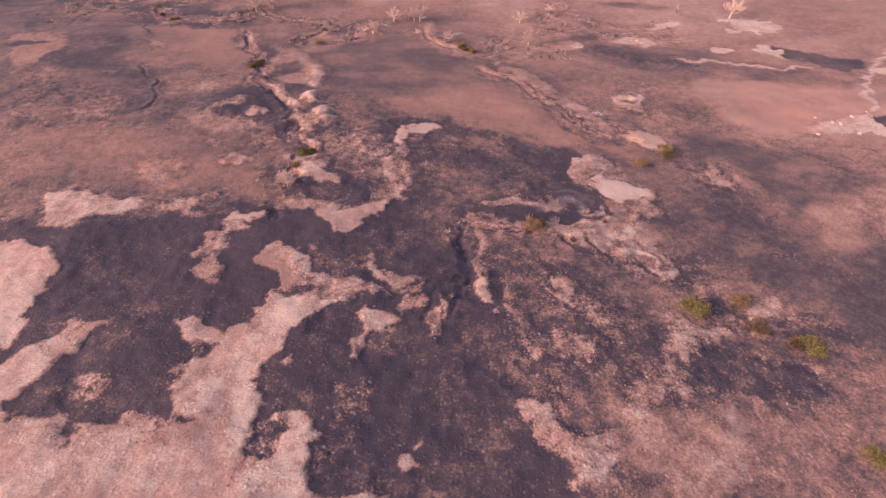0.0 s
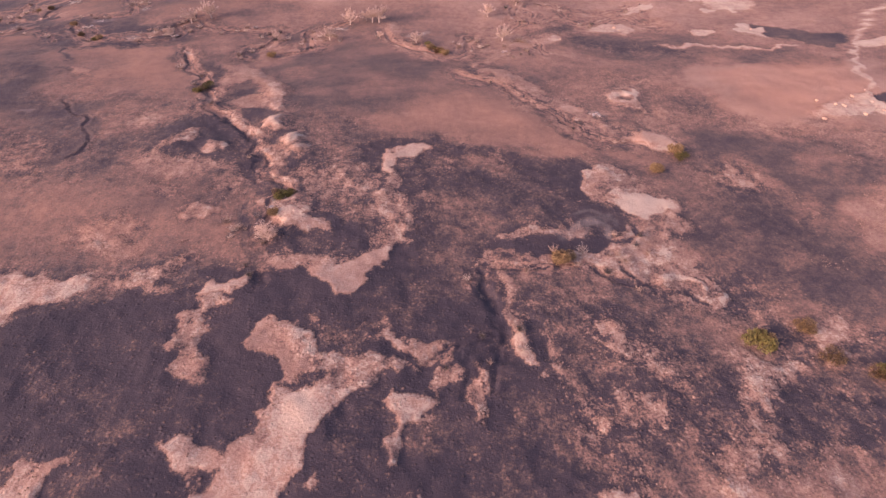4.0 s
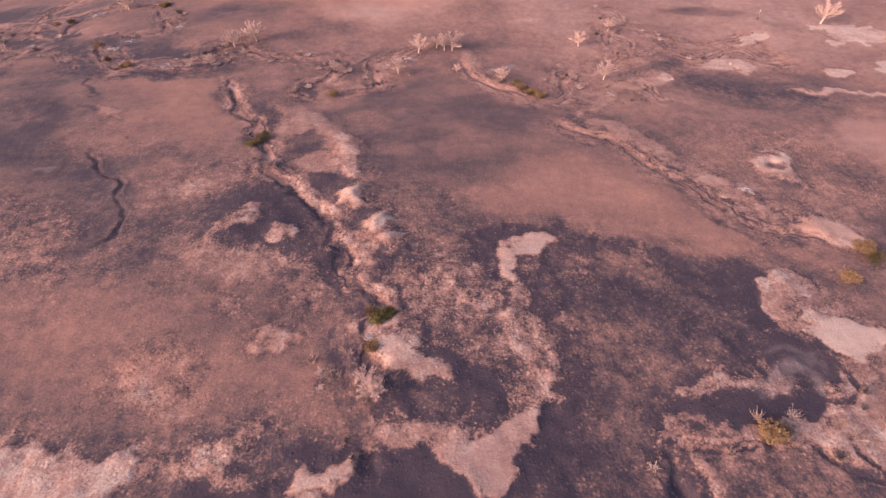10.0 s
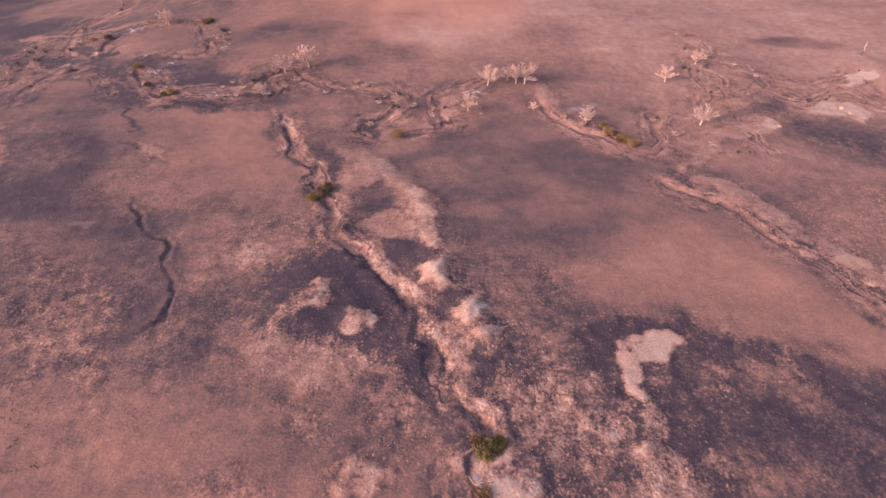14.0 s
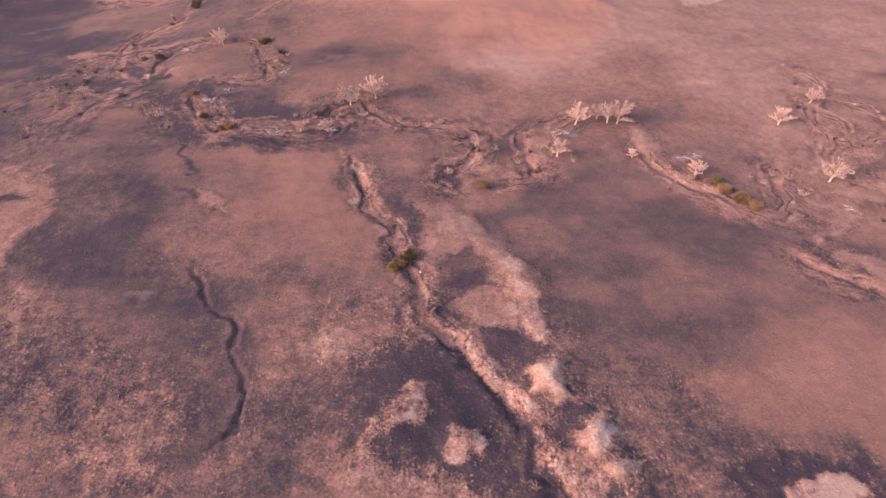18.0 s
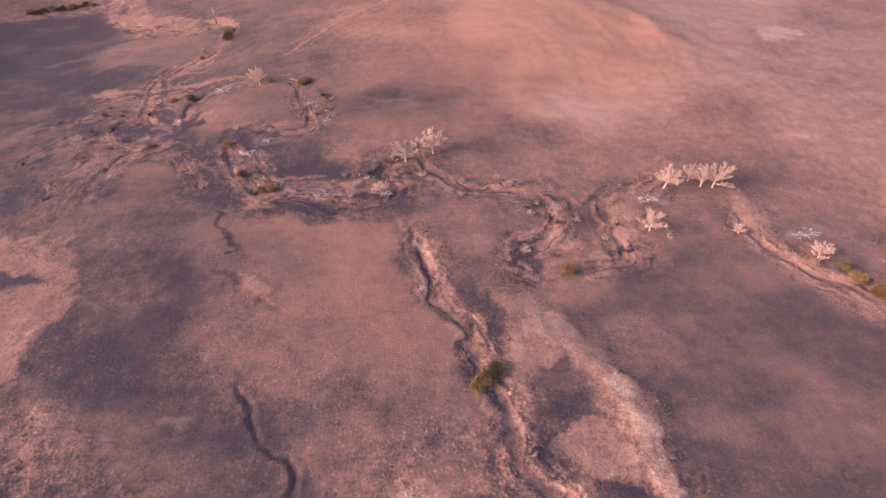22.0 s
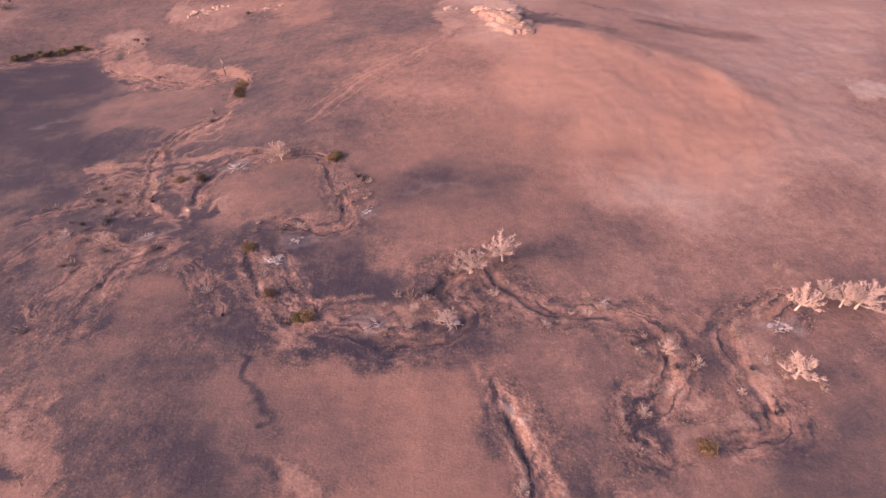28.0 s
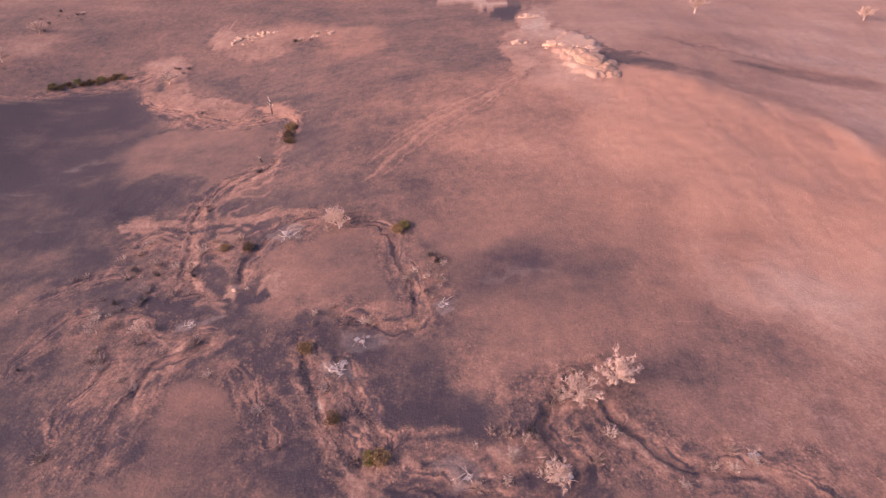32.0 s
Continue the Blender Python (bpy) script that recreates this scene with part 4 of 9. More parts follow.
patch("cover", 0.92, 1, [(-32.7, 116.2), (-30.8, 118.1), (-28.4, 117.5), (-30.7, 115.6)], grain=0.8)
patch("cover", 0.92, 1, [(-30.6, 113.6), (-28.6, 113.7), (-25.9, 113), (-28.9, 111.9)], grain=0.8)
patch("cover", 0.18, 2, [(-49.8, 146.3), (-43.7, 147.8), (-39.6, 141), (-43.6, 139.6), (-48.6, 141.3)], grain=1.3)
patch("cover", 0.15, 2, [(-43.6, 133.7), (-38.1, 129.5), (-37.5, 124.5), (-41.8, 127.1)], grain=1.3)
patch("cover", 0.2, 2, [(-35.1, 121), (-30.9, 121.3), (-32.2, 117.1), (-36.2, 116.8)], grain=1.3)
patch("cover", 0.66, 1.5, [(-35, 112), (-32.1, 110.9), (-31.9, 105.9), (-29.7, 101.2), (-31.2, 100.6), (-34.2, 105.2)])
patch("cover", 0.55, 4, [(-61.5, 112.6), (-57.7, 117), (-51.3, 115.7), (-44.9, 111.6), (-43.4, 104.9), (-47.4, 102.2), (-55.8, 104.1), (-60.5, 107.5)])
patch("cover", 0.12, 4, [(-59.5, 129.2), (-50.7, 130.1), (-43.5, 121.4), (-38.7, 115), (-36.1, 107.7), (-37.2, 103.1), (-40.5, 107.9), (-44.2, 115.3), (-51.6, 119.7), (-56.9, 123.2)], grain=1.3)
patch("cover", 0.14, 3, [(-58.5, 117), (-51.6, 119.7), (-43.4, 115.2), (-41.9, 109.7), (-48, 113.6), (-54.2, 113.9)], 0.7, grain=1.3)
patch("cover", 0.85, 2, [(-59.1, 116.1), (-59.2, 119.1), (-55.9, 121.5), (-53.1, 122.5), (-53.7, 119.8), (-57.1, 118.5)], grain=0.8)
patch("cover", 0.88, 1.2, [(-49, 116.3), (-47.5, 119.2), (-44.9, 117.8), (-46.6, 115.2)], grain=0.8)
patch("cover", 0.75, 4, [(-67.7, 134.8), (-60.5, 135.9), (-61.5, 130.6), (-67.4, 129.6)], 0.6)
patch("cover", 0.75, 1.2, [(-94.7, 165.6), (-89.8, 164.4), (-90.2, 162.3)])
patch("cover", 0.5, 5, [(-100.4, 118.6), (-89.4, 116), (-84, 113.9), (-79, 108.6), (-85.1, 106.7), (-94.6, 108.1)])
patch("cover", 0.84, 1, [(-46.8, 95.3), (-44.6, 96.1), (-43.9, 93.6), (-46.4, 93.8)], grain=0.8)
patch("cover", 0.65, 3, [(-29, 105.7), (-23.4, 104.7), (-19.4, 100.8), (-24.7, 98.9), (-28.4, 101.2)])
patch("cover", 0.8, 1, [(-46.5, 96.8), (-44.6, 96.4), (-45.2, 94.9)])
patch("cover", 0.76, 1.5, [(-137.7, 170.8), (-129.5, 174.3), (-120.2, 162), (-122.1, 156.2), (-127.3, 155)], grain=1.1)
patch("cover", 0.1, 2, [(-152.4, 192.7), (-137.8, 188.3), (-136.1, 179.4), (-144, 180.2)], grain=1.3)
patch("cover", 0.85, 2, [(-57.8, 119.1), (-56.6, 122.4), (-52.9, 123.2), (-53.6, 121.1), (-56.3, 119.1)], grain=0.8)
patch("cover", 0.9, 1.2, [(-49, 115.7), (-47.6, 118.1), (-45.4, 118.8), (-45.2, 116), (-47.6, 114.6)], grain=0.8)
patch("cover", 0.7, 1, [(-94.4, 166.4), (-90.2, 164.9), (-91, 162.4)])
patch("cover", 0.5, 3, [(-91.6, 125.9), (-87.8, 124), (-82, 120.5), (-83.8, 115.9), (-87.9, 119)])
patch("cover", 0.72, 1.5, [(-134.5, 160.6), (-126.3, 163.1), (-125.3, 168.4), (-118.6, 158.7), (-121.3, 154.9), (-121.9, 151.4), (-119.6, 146.9), (-124.5, 145.9)], grain=1.1)
patch("cover", 0.08, 1.5, [(-138.7, 166.7), (-130.2, 166.3), (-127.3, 163.2), (-135.3, 161.8)], grain=1.3)
band("cover", 0.62, 1, [(-99.7, 131.4), (-93.7, 129.1), (-89.1, 126.3)], 1.5)
patch("cover", 0.56, 3, [(-67.8, 133.7), (-62.3, 138.9), (-56.1, 137.2), (-54.7, 132.2), (-61.7, 129.1), (-67.4, 130.6)])
patch("cover", 0.6, 1, [(-94.4, 166.1), (-90.5, 164.7), (-90.9, 162.5)])
patch("cover", 0.66, 2, [(-8.6, 186.6), (-5.5, 179.2), (-1.3, 175.8), (5.2, 164.8), (9.3, 158), (4.9, 156.7), (-0.8, 164.8), (-5.8, 172.5)], 0.6)
patch("cover", 0.52, 3, [(23.8, 184.5), (26.4, 179.1), (23.6, 167.8), (22.3, 160.7), (17.6, 158), (18.8, 167.8)], 0.7, grain=1.2)
patch("cover", 0.55, 2, [(-137.2, 169.3), (-130.5, 172.2), (-128.3, 174.3), (-121, 163.2), (-121.1, 158.2), (-122.9, 155.2), (-125.8, 153.1)], grain=1.3)
patch("cover", 0.45, 5, [(-143.6, 183.5), (-145.4, 195.5), (-138, 201.8), (-130.1, 191.3), (-129.9, 180.2), (-136.1, 178)], 0.7, grain=1.1)
patch("cover", 0.5, 4, [(-67.2, 195.3), (-60.1, 193.8), (-51.8, 187), (-45.1, 182), (-49.2, 175), (-54.4, 168.8), (-59, 172.7), (-65.4, 184.2)])
patch("cover", 0.66, 1.8, [(-44.5, 189.7), (-39.2, 187.1), (-38.9, 180.8), (-44.1, 170.8), (-44.3, 177.3), (-41.8, 184.5)], 0.8)
patch("cover", 0.62, 1.8, [(-28.6, 187.1), (-26.6, 184.5), (-26.5, 177.3), (-29.8, 170.9), (-30, 177.3)], 0.8)
patch("cover", 0.68, 2.5, [(-5.4, 191), (-3.3, 185.6), (-5.2, 177.2), (-1.9, 172.9), (-7.1, 174), (-8.4, 179.6)], 0.8)
patch("cover", 0.6, 2, [(-54.2, 165), (-48.2, 163.3), (-47.1, 158.3), (-51.2, 159.9)])
patch("cover", 0.18, 3, [(-110.7, 212.5), (-100.1, 213.5), (-90.2, 210.9), (-84.8, 205.2), (-97.3, 200.6), (-97.3, 191.2), (-104.7, 196)], 0.9, grain=0.6)
patch("cover", 0.16, 2, [(-94.9, 189.7), (-82.9, 188.1), (-71.2, 190.9), (-71.1, 184.2), (-82.4, 184.1), (-92, 184.8)], grain=0.8)
patch("cover", 0.5, 2, [(-79.5, 193.8), (-71.4, 201.5), (-67.2, 196.8), (-71.2, 190.9), (-75.1, 189.5)])
patch("cover", 0.7, 2, [(30.3, 267), (41.6, 261.2), (41.2, 257.8), (28.1, 253.5)], 0.8)
patch("cover", 0.6, 5, [(-123, 233.9), (-110.2, 234.9), (-97.6, 227.9), (-92.5, 216.5), (-98.7, 213.6), (-108.2, 216.2), (-118.2, 219.1)], 0.8, grain=0.7)
# first layer of the cloud shadow painted at the hill foot
patch("cover", 0.2, 9, [(-88.9, 225.1), (-79.6, 228), (-65.4, 227), (-61, 223.3), (-72.6, 219.5), (-83.8, 219.3)], 0.8, grain=0.4)
patch("cover", 0.5, 5, [(-175.1, 267), (-161.5, 273.9), (-139.5, 270.2), (-130.8, 258.4), (-143.1, 250.4), (-156.9, 248)], 0.8, grain=0.6)
patch("cover", 0.58, 2, [(-138, 175.1), (-130.1, 176.6), (-126.2, 171.4), (-125.2, 166.1), (-130.7, 164.8)], grain=1.3)
patch("cover", 0.58, 1.5, [(-100.5, 188.9), (-95.8, 187.6), (-93.4, 184.4), (-97.8, 185)])
patch("cover", 0.62, 1.5, [(-94.3, 166.4), (-89.8, 164.3), (-90, 161.7), (-92.7, 162.3)])
patch("cover", 0.16, 2.5, [(-113.7, 186), (-104.3, 186.8), (-88.3, 184.3), (-73.2, 184.3), (-67.9, 187.4), (-67.3, 183.3), (-81.4, 181.3), (-98.3, 183.4)], 0.8, grain=0.6)
patch("cover", 0.16, 5, [(-48.2, 189.7), (-28.6, 189.6), (-28.7, 183.3), (-38.2, 175.9), (-44.7, 180.4)], 0.5, grain=1.3)
band("cover", 0.68, 1.6, [(-142.8, 240.3), (-140.3, 232), (-137.1, 223.8), (-131.2, 217.8), (-126.5, 216.3)])
band("cover", 0.62, 1.8, [(-160.6, 241), (-151.3, 240.6), (-142.9, 239), (-133, 239.2), (-124.8, 240.6)])
patch("cover", 0.66, 0.8, [(-161.6, 241.5), (-157.5, 242.4), (-153.8, 238.1), (-158.7, 238.9)])
band("cover", 0.62, 1.2, [(-142.8, 240.3), (-143.5, 249.5), (-139.4, 256.6), (-132.4, 261), (-131.7, 268.2)])
patch("cover", 0.74, 0.6, [(-127.8, 219.7), (-126.1, 222), (-124.9, 220.2), (-125.7, 218.2)])
patch("cover", 0.05, 1, [(-125.4, 221.7), (-122.2, 221.5), (-121.4, 216.1), (-124.5, 216.2)], grain=1.3)
patch("cover", 0.52, 4, [(-154.5, 234.8), (-145.5, 234.1), (-136.2, 219.4), (-145.8, 221.2)], 0.8)
patch("cover", 0.66, 1.5, [(-134.3, 233.2), (-130.7, 236.3), (-126.4, 230.8), (-129.3, 226.3)])
patch("cover", 0.42, 3, [(-149.5, 213), (-140.5, 211.6), (-132.7, 207.9), (-136.6, 204.6), (-140, 196.6), (-144, 191.2), (-150.8, 204.6)], 0.7)
band("cover", 0.68, 1.2, [(-140.7, 212.9), (-136.8, 210.3), (-133, 208.5), (-129.6, 209.6), (-125, 210.1)])
# painted cloud shadow again, then the dark shadow strip west of the hill
patch("cover", 0.16, 6, [(-89, 222.8), (-83.1, 225.4), (-72.1, 227.9), (-62.7, 225.2), (-60.5, 221.5), (-69.2, 219), (-80.3, 218.9), (-87, 220.2)], 0.9, grain=0.4)
patch("cover", 0.2, 5, [(-128.5, 267.4), (-118, 272.6), (-104.8, 270.6), (-111.1, 265.9), (-124.7, 264.1)], 0.9, grain=0.4)
patch("cover", 0.43, 14, [(-132.4, 198.5), (-126.5, 204.5), (-121.9, 204.5), (-114.4, 193.3), (-107.1, 184.5), (-124.7, 184), (-131.7, 189.8)], grain=0.45)
patch("dust", 0.45, 13, [(-132.4, 198.5), (-126, 203.4), (-121.1, 202.4), (-115.2, 193.3), (-109.7, 185.9), (-123.3, 185.5), (-130.2, 191.4)])
patch("cover", 0.15, 3, [(-125.5, 208.9), (-118.5, 207.7), (-111, 203.4), (-109.1, 199.5), (-118, 203.4)], grain=0.4)
patch("cover", 0.26, 6, [(-116.2, 198.5), (-108, 198.6), (-102.9, 190.4), (-100.2, 184.7), (-109.9, 184.4)], 0.8, grain=0.6)
band("cover", 0.58, 0.8, [(-110.3, 253.5), (-103.7, 261.6), (-91.2, 274.7), (-76.4, 288.1), (-68.5, 296)], 0.6, 0.7)
band("cover", 0.36, 0.7, [(-108.3, 253.2), (-101.7, 261.2), (-89.2, 274.8), (-74.9, 288.4), (-67.9, 294.7)], 0.6, 0.7)
band("cover", 0.6, 0.7, [(-106.4, 252.8), (-99.7, 261.2), (-87.4, 274.9), (-73.9, 288.2)], 0.6, 0.7)
band("cover", 0.38, 0.6, [(-104.5, 253.2), (-97.8, 262), (-85.7, 275.4), (-72.7, 288.6)], 0.6, 0.7)
band("cover", 0.6, 0.7, [(-102.2, 254.8), (-94.4, 264.3), (-81.9, 277.8), (-70.9, 290.3)], 0.6, 0.7)
band("cover", 0.36, 0.6, [(-100.1, 254.9), (-92.1, 264.3), (-80.2, 277.5), (-70, 290.1)], 0.6, 0.7)
patch("cover", 0.72, 1, [(-61.8, 309.1), (-54.1, 317.8), (-50.5, 310.3), (-48, 298.5), (-51.5, 287.6), (-56.2, 284.8), (-59.4, 291.8), (-63.8, 298.2)])
patch("cover", 0.62, 1.5, [(-76.2, 312.4), (-68.9, 301.3), (-66.2, 296.7), (-61.4, 299.9), (-64.9, 309.7), (-71.6, 306.4)])
patch("cover", 0.74, 1, [(-69.7, 348.8), (-61.1, 347.7), (-62.7, 323.3), (-68.4, 327.6)])
patch("cover", 0.12, 1.5, [(-81.5, 354.3), (-69, 360.2), (-67.1, 344.7), (-76.8, 342.8)], grain=1.3)
patch("cover", 0.79, 1.2, [(-97.5, 367.3), (-76.2, 363.3), (-74.4, 355.5), (-92.9, 361)], grain=0.8)
patch("cover", 0.75, 1, [(-179, 348.4), (-171.9, 349.8), (-165.4, 336.2), (-171.3, 335.2)])
patch("cover", 0.52, 2, [(-179.4, 346.3), (-152.6, 342.3), (-127.9, 342), (-128.7, 325.6), (-148.9, 328.7), (-163.2, 335.8)])
patch("cover", 0.76, 1, [(-144.9, 336.3), (-136.9, 336.7), (-129.2, 327.9), (-141.4, 330.2)])
band("cover", 0.78, 1.0, [(-233.5, 329), (-232, 337.2), (-227.4, 344)], 0.7)
patch("cover", 0.65, 3, [(-254.9, 338.1), (-246.1, 343.9), (-246.1, 358.6), (-234.4, 345.4), (-235.1, 324.9), (-243.1, 319.5)], 0.6)
patch("cover", 0.6, 3, [(-196.8, 317.9), (-190.6, 331.6), (-182.8, 327.4), (-176.1, 305.9), (-183, 300.4)], 0.8)
patch("cover", 0.68, 1.2, [(-185.8, 302.4), (-173.3, 303.8), (-151.9, 290.6), (-136.5, 284.7), (-146.3, 284.5), (-166.8, 292.8)])
patch("cover", 0.2, 4, [(-25.9, 288.5), (-12.1, 287.4), (10, 288.6), (18.9, 287.1), (4.1, 282.7), (-17.9, 283.3)], 0.7, grain=0.5)
patch("cover", 0.77, 1.2, [(47.2, 347.1), (56, 350.1), (58.7, 344.6), (50.6, 340.6)], grain=0.8)
patch("cover", 0.72, 2, [(-4.8, 250.8), (-2.7, 248.9), (-0.8, 246)])
patch("cover", 0.68, 1, [(22.9, 73.7), (29.6, 77.7), (39.8, 83.3), (37, 75.4), (32.5, 71.4), (33, 69.9), (29.4, 68.9), (26, 70.6)])
patch("cover", 0.94, 0.6, [(33.7, 92), (37.2, 91.7), (41.2, 89.4), (44.5, 87.2), (43.7, 85.5), (38.6, 86), (36, 85.4), (33.5, 88.3)], grain=0.8)
band("cover", 0.85, 0.8, [(29.6, 96.3), (33, 99.1), (36.5, 99.9), (37, 97.7)], 0.6)
band("cover", 0.88, 0.9, [(30.5, 69.1), (33.1, 70.2), (35.4, 68.3), (40.1, 69.5), (40.2, 66.4), (38.4, 63.9)], 0.6)
patch("cover", 0.2, 1.5, [(21.1, 90.1), (28.9, 88.7), (32.5, 82.3), (27, 79.5), (24.2, 81.3)], grain=1.3)
band("ash", 0.4, 1.2, [(16.5, 81), (22.1, 81.4), (24.4, 85.4), (28.6, 84.3), (28.9, 81.7)])
band("cover", 0.68, 2, [(3, 76.6), (7.1, 77), (12, 75.7), (15.1, 75.7), (22.5, 75.9), (26.2, 74.2)])
patch("cover", 0.7, 1.5, [(5.9, 81.7), (12.7, 83.7), (18.4, 84.1), (13.4, 81.7), (7.8, 80.5)])
band("cover", 0.76, 1.6, [(5.7, 64.5), (6.5, 59.8), (7.3, 55.4), (10.4, 52.6)], 1)
patch("cover", 0.82, 2, [(18.4, 61.6), (21.4, 60.7), (21.6, 56.2), (19.9, 55.3), (18.9, 58.7)])
patch("cover", 0.62, 3, [(23.8, 57.1), (26, 53.6), (25.2, 49.6), (23.9, 52.8)])
patch("cover", 0.6, 2, [(37.1, 52.3), (42.2, 51.6), (42.4, 47.5), (37.2, 46.2)])
patch("cover", 0.62, 2, [(55.6, 59), (57.5, 57.5), (53.7, 52.2), (49.8, 50.6), (50.9, 54.9)])
band("cover", 0.6, 1, [(33.4, 53.8), (37.8, 53.5), (41.1, 52.8)])
patch("cover", 0.1, 3, [(41, 69.1), (46.2, 67), (44.7, 60.6), (39.4, 63.8)], grain=1.3)
patch("cover", 0.08, 2, [(45.2, 58.1), (48.2, 55.3), (47.3, 50.9), (43.7, 52.5)], grain=1.3)
patch("cover", 0.08, 2, [(53.6, 53.3), (61.1, 53.3), (62.9, 48.5), (55.6, 49.7)], grain=1.3)
patch("cover", 0.55, 5, [(74.5, 83.6), (83.4, 85.7), (90.5, 82.2), (82.6, 71.4), (78, 72.3), (74.3, 78.1)])
patch("cover", 0.88, 0.6, [(-33.2, 63.2), (-32, 66.3), (-29.6, 67.2), (-26, 65.7), (-25, 62.8), (-23.9, 60), (-25.4, 58.7), (-27.9, 60), (-31.2, 60.9)], grain=0.8)
patch("cover", 0.82, 0.7, [(-29.9, 51), (-30.1, 52.7), (-26.6, 55), (-23.6, 55.6), (-18.2, 55.5), (-18.1, 53.1), (-20.2, 49), (-22.2, 46), (-24, 42.5), (-25.1, 39.9), (-24.1, 36.4), (-30.9, 36.8), (-38.4, 37.7), (-37, 39.4), (-36.3, 42), (-32.2, 44.2), (-31.4, 47.1)])
patch("cover", 0.85, 0.7, [(-39.7, 50.5), (-37.6, 50.7), (-36.4, 48.1), (-31.6, 48.3), (-32.7, 46.5), (-38, 46.4), (-39.3, 48.9)], grain=0.8)
patch("cover", 0.12, 0.6, [(-36.5, 45.5), (-33.3, 46.2), (-34.1, 43.4), (-35.7, 43.2)], grain=1.3)
patch("cover", 0.12, 0.5, [(-33, 48.5), (-32, 48.6), (-32.2, 47.6)], grain=1.3)
patch("cover", 0.7, 0.8, [(-23.8, 58.5), (-20.6, 57.7), (-12.5, 57.8), (-10.9, 57.2), (-12.6, 55.4), (-17.4, 56.4), (-22.1, 56.9)])
patch("cover", 0.2, 0.6, [(-23.4, 57.5), (-20.5, 56.4), (-22.1, 55.4), (-23.7, 56.4)], grain=1.3)
patch("cover", 0.68, 0.8, [(-12.5, 58.4), (-9.2, 58), (-10.1, 56.6), (-7.7, 55.9), (-10.2, 55.1), (-13.4, 56.4)])
patch("cover", 0.8, 0.6, [(-41.3, 72.8), (-40.2, 73.9), (-36, 75.3), (-34, 74.5), (-38.8, 71.3), (-40.7, 70.3)])
patch("cover", 0.85, 0.6, [(-43.8, 67.2), (-42.5, 68.8), (-39.8, 67.8), (-39.5, 64.5), (-41.3, 63.7), (-40.3, 62.5), (-43.5, 62.9), (-44.6, 64.1)], grain=0.8)
patch("cover", 0.72, 0.8, [(-41.2, 63.1), (-38, 61.2), (-37.4, 60.1), (-38.6, 58.3), (-40.9, 58.6), (-41.4, 60.6)])
patch("cover", 0.45, 1.5, [(-49.9, 65.8), (-46.3, 64.3), (-45.7, 62.2), (-48.1, 62.5)])
patch("cover", 0.74, 0.7, [(-12.8, 51.2), (-11.2, 52.4), (-8.1, 51.6), (-7.4, 50.2), (-10.6, 48.8), (-10.4, 45.5), (-11.6, 43.3), (-14.5, 42.8), (-12.9, 46.5), (-12.5, 49)])
patch("cover", 0.7, 1, [(-13.2, 62.1), (-9.9, 60.2), (-5.8, 58.7), (-4.2, 57.6), (-6, 56.7), (-9.3, 57.5), (-12.4, 60.4)])
band("cover", 0.75, 0.8, [(-8, 57.4), (-4.3, 57), (-0.7, 58.8), (2.2, 60.2)], 0.6)
patch("cover", 0.6, 0.8, [(-6.6, 54.8), (-4.4, 56.5), (-3.8, 54.5), (-5.3, 52.3), (-6.7, 53.3)])
band("cover", 0.55, 1, [(-0.4, 60.4), (-1.1, 56.2), (-2.4, 52.4), (-1.5, 47.8), (-0.3, 46)], 1)
band("cover", 0.5, 0.8, [(-3.6, 52.6), (-2.9, 48.8), (-2.8, 47.1)])
patch("cover", 0.84, 0.6, [(-23.7, 43.2), (-22.4, 43.2), (-21.9, 41.9), (-23.3, 41.7)], grain=0.8)
patch("cover", 0.5, 3, [(-17.2, 38.9), (-11.8, 39), (-10.8, 34.9), (-15.9, 35.4)])
band("cover", 0.72, 1.6, [(-34.6, 112), (-32.5, 110.1), (-32.6, 105.9), (-30.8, 103.5), (-28.5, 100.5)])
band("cover", 0.6, 1, [(-36.3, 110.3), (-36.2, 106.1), (-35.6, 104.5)], 0.6)
patch("cover", 0.92, 0.6, [(-33.1, 96), (-30.5, 96.2), (-28.7, 97.1), (-28.6, 96.1), (-30.7, 95.3), (-32.1, 94.2), (-33.3, 94.8)], grain=0.8)
patch("cover", 0.65, 1.5, [(-30.7, 95.3), (-27.7, 93.9), (-27.3, 92.7), (-31, 92.9)])
patch("cover", 0.2, 2, [(-32.1, 110.9), (-28.4, 109.9), (-31, 107.5)], grain=1.3)
patch("cover", 0.3, 5, [(-36.3, 129.4), (-25.6, 127.6), (-13.3, 122.4), (-18.8, 118.1), (-26.7, 120.6), (-34.8, 125.6)], 0.5)
mound(-44.8, 151.4, 6, 0.9)
mound(-37.1, 142.5, 4, 1.1)
mound(-34.8, 125, 3, 1)
mound(-30.5, 117.1, 2.5, 0.8)
mound(-29.1, 113.1, 2.5, 0.8)
mound(-47, 116.9, 3, 0.8)
mound(-55.7, 119.9, 5, 0.8)
mound(-52.2, 136.9, 3, 0.6)
band("cover", 0.64, 1.5, [(-159.5, 242), (-151.5, 239.8), (-142.8, 238.7), (-133.5, 238.4), (-126.5, 241)])
band("cover", 0.66, 1.4, [(-142.3, 237.5), (-137.8, 226.1), (-133.5, 220.5), (-128.9, 217.6)], 1)
band("cover", 0.62, 1, [(-143.2, 240.9), (-142.7, 247.8), (-138.1, 254.3), (-132, 258.1), (-130.6, 263.1)], 1)
band("cover", 0.62, 0.8, [(-141.9, 247.7), (-134.6, 248.7), (-129.4, 250.1)])
